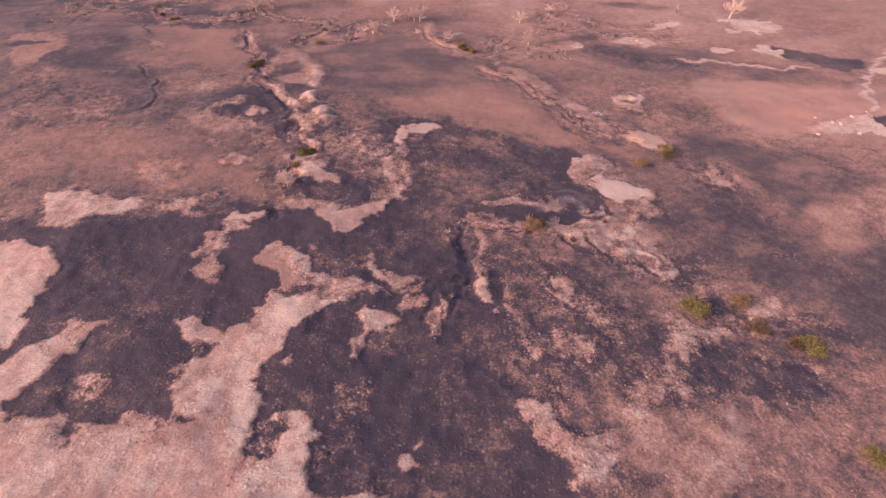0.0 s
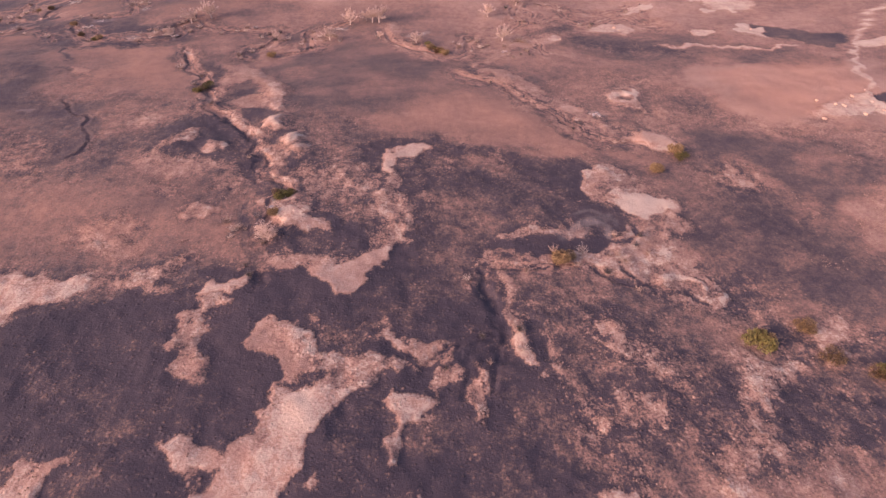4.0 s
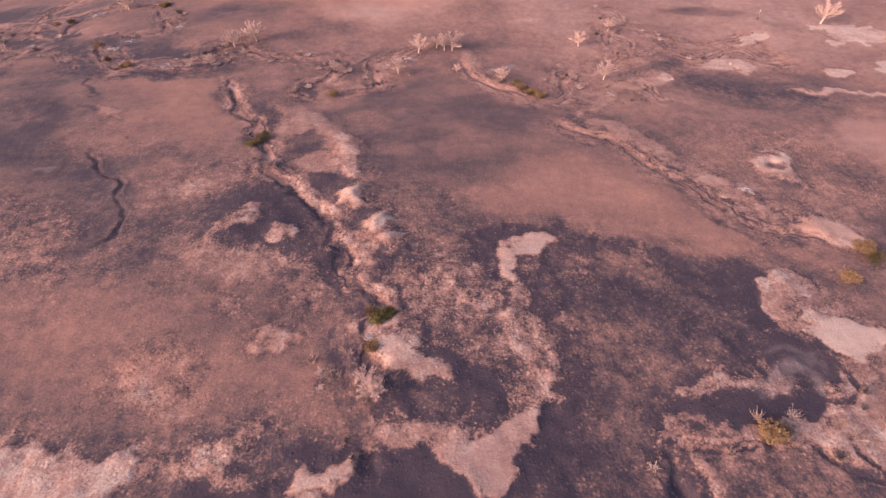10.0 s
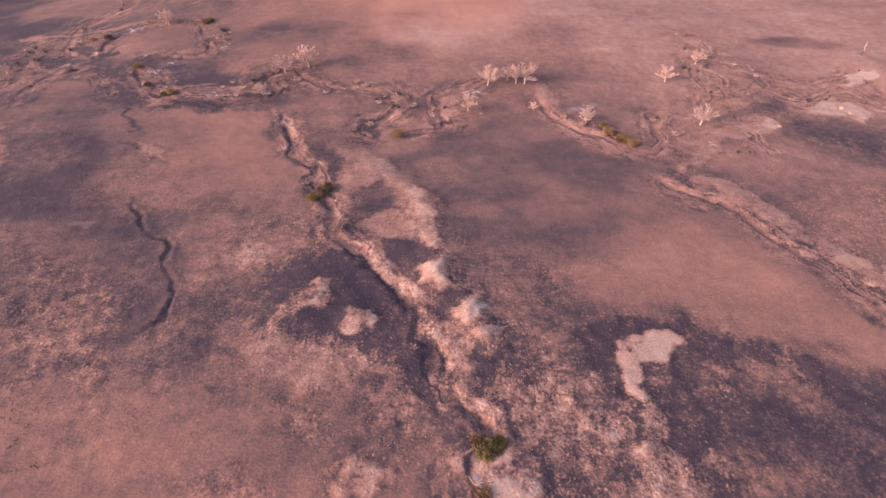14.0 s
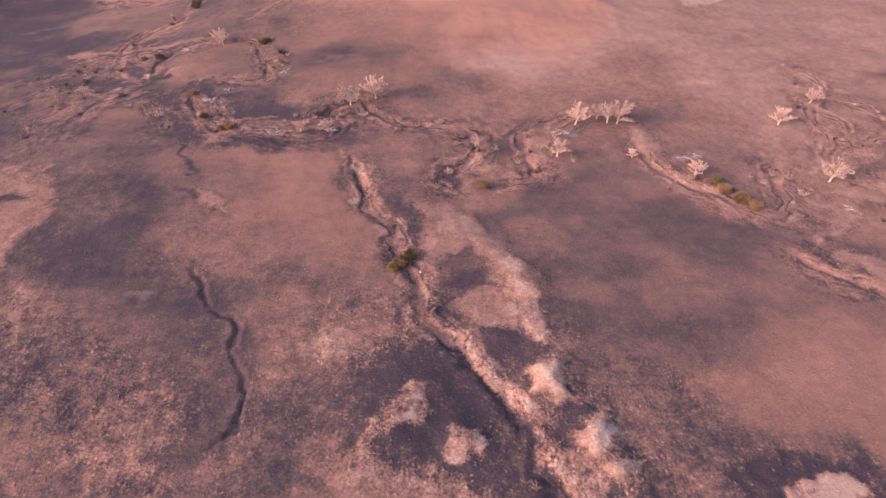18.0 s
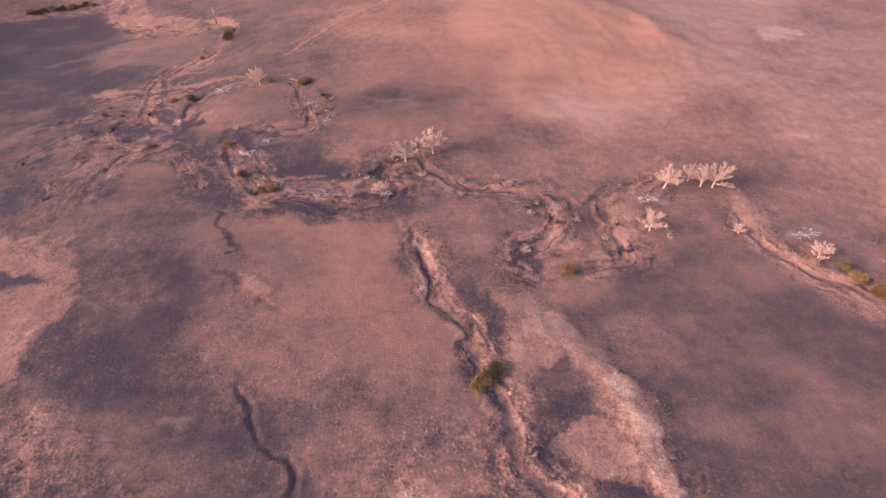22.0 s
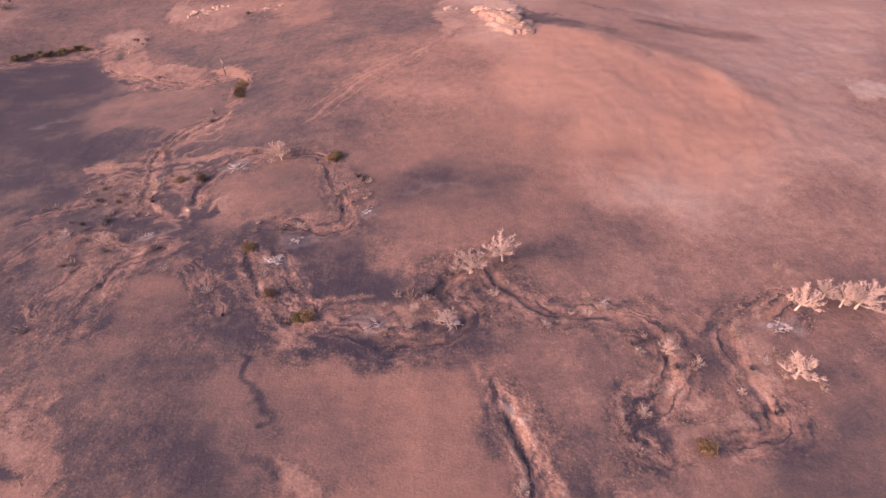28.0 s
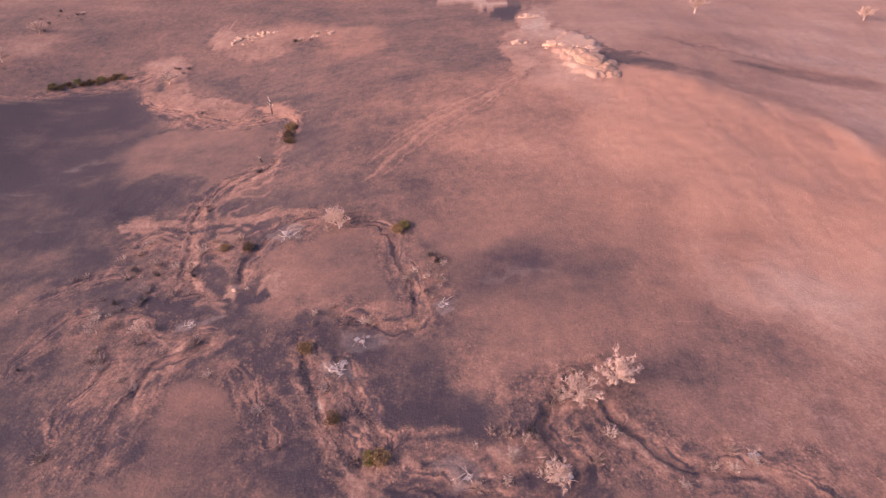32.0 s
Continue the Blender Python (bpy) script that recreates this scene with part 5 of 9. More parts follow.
patch("cover", 0.65, 1, [(-132.8, 233.2), (-131.3, 236), (-128, 228.8), (-130.8, 228.2)])
patch("cover", 0.74, 0.5, [(-126.1, 219), (-125.3, 221.5), (-124.4, 220.6), (-124.4, 218.1)])
patch("cover", 0.08, 1, [(-124.4, 220.6), (-122.4, 221.2), (-121.2, 216.3), (-123.8, 217.3)], grain=1.3)
patch("cover", 0.62, 1.2, [(-121.8, 222.8), (-120, 224.4), (-118.4, 217.7), (-121.2, 219.5)])
band("cover", 0.68, 1.0, [(-141.4, 213.7), (-136.8, 211.2), (-133.2, 208.2), (-130, 208), (-126.8, 210), (-123.4, 209.4)])
patch("cover", 0.5, 2, [(-149.3, 208.8), (-147.8, 213.3), (-143.5, 211.6), (-144.3, 205.9), (-145.9, 201.9)])
patch("cover", 0.5, 2, [(-143.3, 205.8), (-139.9, 207.1), (-135.9, 201.6), (-138.4, 199.2)])
patch("cover", 0.46, 3, [(-144.3, 199.4), (-136.2, 200.4), (-135.5, 197.5), (-143.7, 197)])
band("cover", 0.5, 1, [(-136.7, 206.9), (-132.2, 206.1), (-129, 208)])
patch("cover", 0.5, 4, [(-154.7, 235.8), (-144.6, 236.8), (-135.1, 218.9), (-144.6, 219.6)])
patch("cover", 0.18, 6, [(-180.9, 244.9), (-160.3, 238.6), (-154.1, 223.8), (-162.7, 218.8), (-171.1, 220.8)], 0.7, grain=0.7)
patch("cover", 0.16, 2, [(-147, 219.8), (-135.4, 217.3), (-134.3, 212.6), (-140.7, 214.5)], grain=1.3)
patch("cover", 0.16, 4, [(-166.5, 259.9), (-146.6, 253.5), (-146.5, 243.7), (-161.7, 245.8)], 0.7, grain=1.3)
band("cover", 0.6, 1.2, [(-103.5, 202), (-98.7, 196.3), (-95.9, 192.1)])
band("cover", 0.55, 1, [(-95.6, 193.1), (-88.9, 192.7), (-86.4, 193.1)])
patch("cover", 0.62, 1.2, [(-100.2, 187.4), (-97.2, 188.3), (-94.5, 186.6), (-94.1, 184), (-97.3, 184.8)])
patch("cover", 0.12, 2, [(-94.7, 187.4), (-88.2, 186.2), (-83.5, 185.9), (-84.9, 183.4), (-91.8, 184)], grain=1.3)
band("cover", 0.62, 1, [(-82, 186), (-79.7, 184.8), (-76.6, 185.7)], 0.7)
patch("cover", 0.12, 2, [(-71.7, 189.8), (-68.7, 188.1), (-67.6, 183.9), (-71.3, 184.6)], grain=1.3)
band("cover", 0.62, 1.5, [(-72.2, 200.9), (-72.9, 196.6), (-72.3, 192.6)])
band("cover", 0.14, 1.2, [(-73.6, 200.9), (-74, 196.6), (-73.6, 192.6)])
patch("cover", 0.62, 2, [(-70.4, 196.7), (-66.9, 196.7), (-65.7, 192.8), (-70.7, 192.6)])
patch("cover", 0.18, 4, [(-98.3, 198.4), (-91.3, 199.6), (-80.6, 197.5), (-78.9, 192.4), (-89, 194.2), (-95.8, 194.2)], 0.8, grain=1.3)
patch("cover", 0.22, 4, [(-110.8, 215.6), (-100.8, 212.2), (-88.9, 213.3), (-91.3, 208), (-103.7, 206.9)], 0.8)
patch("cover", 0.56, 4, [(-95.8, 205.5), (-88.4, 207.9), (-80.7, 203.1), (-82.4, 199.6), (-91.4, 200.7)], 0.7)
band("cover", 0.85, 1.2, [(71.7, 186.6), (78.6, 187.9), (82, 190.9)])
band("cover", 0.85, 1, [(101.5, 194.3), (110.7, 192.7), (118.9, 191.2)], 0.6)
patch("cover", 0.77, 0.6, [(101.2, 186.7), (105.2, 184.7), (101.6, 181.9)], grain=0.8)
patch("cover", 0.79, 0.6, [(110, 185.1), (113.2, 184.5), (109.4, 180.5)], grain=0.8)
patch("cover", 0.77, 0.6, [(106.3, 171.5), (109.5, 169), (105.8, 168.6)], grain=0.8)
patch("cover", 0.76, 0.8, [(105.6, 166), (112.3, 166.7), (108.6, 162), (104.6, 162.6)])
patch("cover", 0.78, 0.8, [(88, 167.8), (93.9, 166.9), (90, 164.7)], grain=0.8)
patch("cover", 0.79, 0.8, [(56.6, 178.4), (61.1, 177.2), (64.6, 171), (60, 171.5)], grain=0.8)
patch("cover", 0.78, 0.8, [(40.7, 169.4), (45.5, 169.6), (44.9, 166.3), (40.9, 166.1)], grain=0.8)
band("cover", 0.75, 1, [(27.6, 172.5), (30.8, 177.5), (33.1, 177.2)])
patch("cover", 0.55, 1.5, [(25.8, 164.4), (29.7, 164.7), (26.7, 158.1), (17.6, 151.8), (11.5, 149.6), (20.6, 157.3)], grain=1.2)
patch("cover", 0.15, 3, [(51.2, 170), (63.4, 168.7), (68.3, 163), (79.6, 153.7), (63.6, 157.3), (51.3, 163.4)], grain=1.3)
patch("cover", 0.15, 3, [(33.5, 173.6), (46.3, 177.6), (53.4, 178.8), (47.3, 172.2)], grain=1.3)
band("cover", 0.66, 1.2, [(39.3, 206.9), (39.9, 200.2), (51.2, 203.8)])
band("cover", 0.66, 1.5, [(36.8, 188.1), (41.7, 187.6), (40.8, 178.2)], 1)
patch("cover", 0.2, 6, [(56.6, 212.9), (75.9, 216.6), (92.3, 209.5), (87.9, 205), (67.3, 206.2)], 0.9, grain=0.4)
patch("cover", 0.25, 3, [(51.7, 140.8), (58.2, 137.7), (54.4, 133.4), (49.3, 136.2)])
mound(49.9, 130.2, 4.5, 0.8)
mound(50.2, 130.1, 1.6, -0.9)
# sunward side of the crest painted brighter and more orange
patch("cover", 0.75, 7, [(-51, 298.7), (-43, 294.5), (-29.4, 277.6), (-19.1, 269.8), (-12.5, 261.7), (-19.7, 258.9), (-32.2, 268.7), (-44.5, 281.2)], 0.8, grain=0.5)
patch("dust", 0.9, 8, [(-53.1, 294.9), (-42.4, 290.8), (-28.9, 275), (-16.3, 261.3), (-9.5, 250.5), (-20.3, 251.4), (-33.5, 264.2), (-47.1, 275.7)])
band("cover", 0.62, 1.2, [(-139.5, 180.8), (-138.8, 184.9), (-138.6, 191.9), (-138.3, 199.8), (-135.4, 204)], 1)
band("cover", 0.66, 0.9, [(-138.4, 187.1), (-140.2, 194.5), (-141.1, 203)])
band("cover", 0.62, 1.0, [(-132.7, 191.5), (-133.3, 198.1), (-134.3, 203.9), (-132.5, 206.9)])
band("cover", 0.7, 0.8, [(-157, 242.6), (-148.9, 240.6), (-139.9, 239.4), (-131.4, 239), (-124.9, 240)], 0.6)
band("cover", 0.62, 0.8, [(-140.3, 237.1), (-138.1, 227.8), (-132.4, 219), (-125.9, 214.6)])
band("cover", 0.6, 0.8, [(-139.5, 241.8), (-138.1, 249.2), (-134.8, 256.6), (-130.9, 261.3)])
band("cover", 0.58, 0.7, [(-135.4, 238.6), (-131.3, 242.6), (-125.7, 242.6)], 0.6)
patch("cover", 0.6, 1.5, [(-136.3, 234.1), (-131.5, 235.5), (-126.5, 224), (-131.1, 224.7)])
patch("cover", 0.62, 2, [(-149.6, 211.7), (-145.2, 214), (-137.7, 210.7), (-138.5, 205.8), (-145.3, 206.4)])
band("cover", 0.66, 0.9, [(-138.6, 212.5), (-134.5, 208.7), (-129.2, 206.6), (-126.1, 209.5)], 0.7)
patch("cover", 0.55, 3, [(-144.5, 192.2), (-141.9, 197.3), (-135.6, 191.7), (-136.9, 184.8)])
band("cover", 0.64, 0.8, [(-102.2, 200.2), (-98.1, 194.8), (-94.4, 189.9)], 0.7)
band("cover", 0.6, 0.8, [(-92.4, 194), (-86.8, 193.3), (-83, 192)], 0.7)
patch("cover", 0.6, 1.5, [(-82.1, 192), (-76.7, 193.1), (-73.9, 191.4), (-78.4, 189.7)])
patch("cover", 0.62, 2, [(-80.7, 200.8), (-73.9, 199.4), (-75.8, 196.8), (-80.6, 198.2)], 0.8)
band("cover", 0.66, 0.8, [(-184, 304.7), (-172.1, 302.2), (-161.8, 301.1)])
patch("cover", 0.68, 1.5, [(-193.6, 324.8), (-184.2, 327.7), (-179.3, 315.2), (-185.1, 314.2)])
patch("cover", 0.66, 1.5, [(-179.4, 344.1), (-170.8, 345.1), (-165.2, 334.8), (-173.8, 334.3)])
patch("cover", 0.6, 2.5, [(-188.9, 309.1), (-156.6, 297.5), (-142.9, 285.1), (-158.1, 286.9), (-181.4, 296.8)], 0.7)
band("cover", 0.16, 1.0, [(-103.5, 182.5), (-101, 176.8), (-97.7, 171.6)])
band("cover", 0.62, 1.0, [(-62.5, 140.8), (-63, 137.1), (-65.1, 135.4)], 1)
patch("cover", 0.2, 4, [(-58.2, 130.6), (-51, 132.2), (-50.6, 127.7), (-56.1, 126.3)], 0.9, grain=1.3)
patch("cover", 0.6, 3, [(-113.5, 139), (-111.4, 140.8), (-105.4, 135.4), (-104.9, 129.2), (-109.4, 130.7)], 0.8)
patch("cover", 0.62, 3, [(-110.2, 126.4), (-106.5, 127.1), (-102.9, 123.1), (-107.3, 121.9)])
patch("cover", 0.58, 2, [(-88.3, 142.6), (-83, 135.3), (-79.8, 129.1), (-79.9, 122.4), (-83, 126.3), (-84, 133.7)], 0.5)
patch("cover", 0.58, 4, [(-113.7, 138.9), (-110.4, 142.4), (-104.3, 134.2), (-98, 128), (-100.7, 124.4), (-106.4, 126.3)], 0.8)
patch("cover", 0.22, 4, [(-98.9, 129.9), (-92.5, 127.8), (-87.1, 122.3), (-86.6, 116), (-93, 120.8)], 0.8)
patch("cover", 0.62, 2, [(-88.5, 127.7), (-83.3, 123.9), (-82.2, 118.9), (-87.5, 123.2)], 0.8)
patch("cover", 0.6, 2, [(-85.3, 114.5), (-82.7, 113), (-79.3, 107.7), (-82.1, 108.4)])
patch("cover", 0.62, 4, [(-70.5, 131.3), (-64.3, 133.3), (-61.3, 129.1), (-66.7, 128.2)], 0.7)
# field beyond the ridge lightened for haze and glow
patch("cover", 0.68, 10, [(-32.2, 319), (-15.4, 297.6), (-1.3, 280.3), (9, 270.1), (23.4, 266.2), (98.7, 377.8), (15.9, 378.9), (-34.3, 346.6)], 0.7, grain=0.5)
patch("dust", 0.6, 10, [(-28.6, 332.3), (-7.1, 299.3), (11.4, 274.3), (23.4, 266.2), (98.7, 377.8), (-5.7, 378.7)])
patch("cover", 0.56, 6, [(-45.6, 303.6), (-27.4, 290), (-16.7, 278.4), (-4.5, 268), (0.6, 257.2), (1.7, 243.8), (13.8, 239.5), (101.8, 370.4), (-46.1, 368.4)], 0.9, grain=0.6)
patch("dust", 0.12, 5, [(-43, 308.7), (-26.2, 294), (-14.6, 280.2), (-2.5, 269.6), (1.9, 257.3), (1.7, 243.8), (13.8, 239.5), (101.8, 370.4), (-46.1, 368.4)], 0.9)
# glowing rim of the crest: sunlight put into cover and dust
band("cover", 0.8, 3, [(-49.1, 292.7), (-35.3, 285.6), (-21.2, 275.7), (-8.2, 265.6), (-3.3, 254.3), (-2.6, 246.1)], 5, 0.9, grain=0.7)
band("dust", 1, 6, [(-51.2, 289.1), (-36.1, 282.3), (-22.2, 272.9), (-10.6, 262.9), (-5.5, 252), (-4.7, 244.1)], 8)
band("cover", 0.22, 1.5, [(-28.1, 315.7), (-19.2, 306.4), (-7.9, 301.8), (4.7, 294.5), (15.4, 291.2)], 4, 0.7)
ridge(0.9, 7, [(-49.8, 293.9), (-35.3, 285.6), (-21.2, 275.7), (-8.1, 265.8), (-3.3, 254.3), (-2.4, 245.2)])
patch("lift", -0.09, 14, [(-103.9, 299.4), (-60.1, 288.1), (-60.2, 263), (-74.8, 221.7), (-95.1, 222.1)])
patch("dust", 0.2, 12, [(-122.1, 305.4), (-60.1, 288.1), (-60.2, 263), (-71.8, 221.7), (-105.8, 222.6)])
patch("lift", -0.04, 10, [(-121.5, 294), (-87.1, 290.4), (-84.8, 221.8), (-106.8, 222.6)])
patch("cover", 0.7, 3, [(-75.5, 325.4), (-59.3, 325.3), (-47.9, 308.8), (-47.9, 290.8), (-55.8, 287.6), (-65.5, 294.7), (-74.4, 305.5)], grain=0.9)
patch("cover", 0.36, 14, [(-121.7, 252.3), (-94, 254), (-71.9, 244.4), (-62.9, 230.5), (-78.3, 224), (-69.9, 213.3), (-87.5, 206.6), (-102.3, 213.1), (-113.4, 228.2)], 0.9, grain=0.6)
patch("dust", 0.1, 14, [(-120.1, 256.3), (-91.6, 255.6), (-66.2, 245.8), (-58.2, 229.2), (-65.5, 213.4), (-87.4, 204.6), (-106.1, 213.2)])
# cloud shadow darkened into the cover once more
patch("cover", 0.13, 5, [(-89.1, 224.2), (-82.1, 227.4), (-72, 229.2), (-61.5, 226.5), (-59.5, 222.2), (-69.2, 219), (-80.4, 218.3), (-87, 220.2)], 0.95, grain=0.5)
band("ash", 0.5, 1, [(-82.2, 220.8), (-76.4, 222.7), (-70.7, 222)], 1, 0.6)
patch("cover", 0.14, 4, [(-100.2, 211.4), (-91.3, 213.1), (-83.2, 212), (-84.1, 208.7), (-94.5, 208.6)], 0.8, grain=0.5)
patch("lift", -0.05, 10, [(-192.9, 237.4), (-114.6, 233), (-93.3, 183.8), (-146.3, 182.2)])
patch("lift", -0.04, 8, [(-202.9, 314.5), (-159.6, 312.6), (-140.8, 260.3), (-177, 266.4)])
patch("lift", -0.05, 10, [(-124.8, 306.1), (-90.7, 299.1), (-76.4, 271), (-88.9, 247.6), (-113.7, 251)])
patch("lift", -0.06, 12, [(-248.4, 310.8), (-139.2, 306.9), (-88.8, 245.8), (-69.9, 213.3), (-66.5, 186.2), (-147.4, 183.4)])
patch("cover", 0.44, 12, [(-91.4, 251.6), (-49.1, 248.7), (-45.8, 228.1), (-54.9, 210.6), (-87.5, 208.7)], 0.7, grain=0.6)
patch("dust", 0.15, 12, [(-91.4, 251.6), (-51.3, 248.8), (-47.7, 228), (-56.6, 210.5), (-87.5, 208.7)])
# same cloud shadow, laid over the lighter hill foot
patch("cover", 0.13, 5, [(-89.1, 224.2), (-82.1, 227.4), (-72, 229.2), (-61.5, 226.5), (-59.5, 222.2), (-69.2, 219), (-80.4, 218.3), (-87, 220.2)], 0.95, grain=0.5)
patch("dust", 0, 6, [(-91, 222.9), (-83.1, 228.8), (-71.9, 231.3), (-59.4, 227.9), (-57.7, 221.6), (-69.4, 217.2), (-80.4, 216.5), (-87.9, 219)])
band("cover", 0.66, 1.4, [(-159.7, 241.6), (-148.1, 241.3), (-137.4, 241.2), (-127.1, 241.2)], 0.7)
band("cover", 0.62, 0.8, [(-143.2, 242.4), (-138.4, 250.5), (-132.6, 254.1), (-129.8, 263.4)], 0.7)
band("cover", 0.6, 0.8, [(-136.1, 231.7), (-136.7, 239.5), (-133.7, 245.3)], 0.7)
band("cover", 0.16, 1, [(-157.5, 238.8), (-146.4, 237.7), (-139.1, 239)])
band("cover", 0.18, 0.9, [(-143.8, 246.8), (-139.8, 254.3), (-134.4, 259.3)])
band("cover", 0.2, 2, [(-189.6, 300.7), (-182.4, 290), (-175.8, 284.1), (-170.6, 288)], 2)
band("cover", 0.18, 2, [(-184.9, 307.1), (-185.6, 317.6), (-185.2, 326.6)], 2)
band("cover", 0.68, 1, [(-191.3, 328.9), (-185, 321.1), (-177.7, 313.1), (-170.1, 299.6)])
band("cover", 0.66, 1, [(-195, 325.4), (-192.3, 329), (-185.9, 328.5)])
band("cover", 0.64, 1, [(-173, 301.9), (-160.5, 299), (-148.9, 292.4)])
band("ash", 0.5, 1, [(-189.3, 266.6), (-181.8, 270.1)], 1, 0.7)
band("ash", 0.5, 1, [(-198, 253.2), (-189.9, 254)], 1, 0.6)
band("ash", 0.5, 0.8, [(-178.1, 239.6), (-173.1, 240.2)], 1, 0.6)
band("ash", 0.5, 0.8, [(-227.9, 301), (-222.4, 303.5)], 1, 0.6)
patch("cover", 0.58, 3, [(-178.2, 348), (-156.1, 347.3), (-143.8, 333.1), (-153.7, 324.9), (-170.6, 332.3)], 0.8)
patch("cover", 0.5, 7, [(-154.5, 349.4), (-121.3, 343), (-115.7, 320.8), (-133, 321.4)], 0.8)
patch("dust", 0.35, 7, [(-153.8, 346.9), (-121.3, 343), (-115.3, 318.3), (-133, 321.4)])
patch("cover", 0.27, 4, [(-100.4, 132.4), (-94.1, 136.3), (-78.2, 132.1), (-74.9, 120.2), (-80.4, 116), (-83.5, 118.9), (-82.8, 121.8), (-86.5, 125.1), (-91.5, 128.2)], 0.9, grain=0.6)
patch("cover", 0.4, 1.5, [(-114.9, 132.8), (-100.6, 132), (-96.1, 129.4), (-91, 127.5), (-87.5, 125.3), (-83.5, 122.6), (-82.7, 120.5), (-83.5, 117.5), (-85, 114.7), (-83, 110.9), (-101.4, 111.2)], grain=1.3)
band("cover", 0.6, 1.8, [(-94.7, 128.7), (-90.9, 127.2), (-87.4, 125), (-83.8, 122.5), (-83.4, 120.5), (-84, 117.5), (-85.1, 114.5)], 1.2)
patch("cover", 0.53, 3, [(-94.3, 127.8), (-88, 125.1), (-84.6, 121.9), (-87.5, 120.4), (-92.5, 123.6)])
patch("cover", 0.22, 3, [(-100.9, 124.5), (-95.4, 123.6), (-94.2, 121.3), (-98.5, 121.4)])
patch("cover", 0.22, 3, [(-95.3, 120.5), (-87.9, 119.7), (-86.3, 114.2), (-91.2, 114.9)])
patch("cover", 0.5, 6, [(-80.9, 145.3), (-70.1, 150.5), (-56.4, 142.8), (-52.7, 131.9), (-62.9, 124.8), (-71.4, 123.3), (-76.6, 132.1)], 0.7, grain=1.1)
patch("cover", 0.6, 2, [(-70.2, 132.1), (-67.2, 133), (-63.5, 129.2), (-68, 128.3)], 0.8)
patch("ash", 0.6, 1, [(-97.2, 140.7), (-95.1, 140.9), (-94.7, 139.8), (-96.4, 139.6)])
band("cover", 0.72, 2.0, [(42.1, 85.4), (36.8, 79.5), (32.1, 76.1), (28.2, 74.8), (25.1, 73.5)])
band("cover", 0.82, 1.0, [(25.1, 73.5), (30.4, 69.9), (36.2, 69.6), (40.2, 68.6), (40.3, 65.3), (38.3, 62.7)], 0.7)
band("cover", 0.85, 0.9, [(27.9, 94.5), (29.7, 98.7), (33.6, 100.7), (37.3, 100)], 0.6)
band("cover", 0.12, 1.2, [(31.2, 67.8), (35.1, 66.8), (37, 63.8)])
band("cover", 0.14, 1.4, [(27.4, 72.2), (28.5, 69), (30.2, 65.3), (30.2, 61.2)])
band("cover", 0.14, 1.2, [(33.3, 86.2), (34.2, 82.1), (30.6, 78.4), (25.8, 77.6)])
band("cover", 0.7, 1.4, [(5.1, 71.6), (5.7, 66), (7.2, 60.8), (9.8, 55.8), (10.8, 52.4)])
patch("cover", 0.66, 1.5, [(18.1, 62.4), (20.8, 61.5), (21.3, 57), (18.9, 55.5), (17.5, 58.6)], grain=1.2)
patch("cover", 0.62, 1.5, [(37.7, 52.8), (43.4, 52.6), (46.1, 50.5), (39, 48.1), (32.8, 44.7), (33.9, 48.7)], grain=1.2)
band("cover", 0.13, 3, [(-49.3, 128.3), (-44.6, 123.5), (-40.7, 116.6), (-39.7, 112.3), (-37.5, 107.8), (-36.4, 102.7), (-33.8, 99.3)], 2, 0.85)
patch("cover", 0.13, 3, [(-93.9, 188.7), (-84.5, 185.7), (-76.3, 184.7), (-69.7, 186.7), (-67.7, 190.7), (-65.7, 183), (-71.7, 180.7), (-84.2, 181.5), (-92.5, 184.7)], 0.85, grain=0.6)
patch("cover", 0.14, 4, [(-99.1, 202.7), (-93.7, 205.2), (-85.7, 202.3), (-79.9, 197.3), (-85.1, 195), (-94.5, 197.5)], 0.7, grain=0.6)
patch("cover", 0.15, 3, [(-114.1, 213.8), (-110.1, 215), (-100.7, 211.2), (-104, 207), (-111.2, 207.5)], 0.7, grain=0.6)
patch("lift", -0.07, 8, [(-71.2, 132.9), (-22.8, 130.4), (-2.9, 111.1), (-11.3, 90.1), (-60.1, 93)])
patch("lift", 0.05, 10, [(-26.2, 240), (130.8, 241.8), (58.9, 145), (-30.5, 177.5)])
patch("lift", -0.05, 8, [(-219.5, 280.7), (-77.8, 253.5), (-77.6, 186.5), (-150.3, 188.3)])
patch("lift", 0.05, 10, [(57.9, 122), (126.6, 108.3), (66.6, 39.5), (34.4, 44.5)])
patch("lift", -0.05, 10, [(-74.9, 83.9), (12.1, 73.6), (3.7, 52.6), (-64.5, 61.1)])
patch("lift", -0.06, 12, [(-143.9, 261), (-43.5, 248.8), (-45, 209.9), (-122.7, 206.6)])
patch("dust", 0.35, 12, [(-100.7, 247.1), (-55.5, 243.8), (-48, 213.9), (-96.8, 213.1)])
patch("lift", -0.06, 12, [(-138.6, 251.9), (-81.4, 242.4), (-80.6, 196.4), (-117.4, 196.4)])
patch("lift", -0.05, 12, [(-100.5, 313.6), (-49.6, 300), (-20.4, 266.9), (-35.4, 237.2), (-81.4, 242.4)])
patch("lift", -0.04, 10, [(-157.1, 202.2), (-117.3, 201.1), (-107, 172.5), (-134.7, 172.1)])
# pale haze over the north-east, painted as lighter cover
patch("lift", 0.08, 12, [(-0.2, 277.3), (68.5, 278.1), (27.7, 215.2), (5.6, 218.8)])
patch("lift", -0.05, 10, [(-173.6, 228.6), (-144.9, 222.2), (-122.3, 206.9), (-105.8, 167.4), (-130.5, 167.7)])
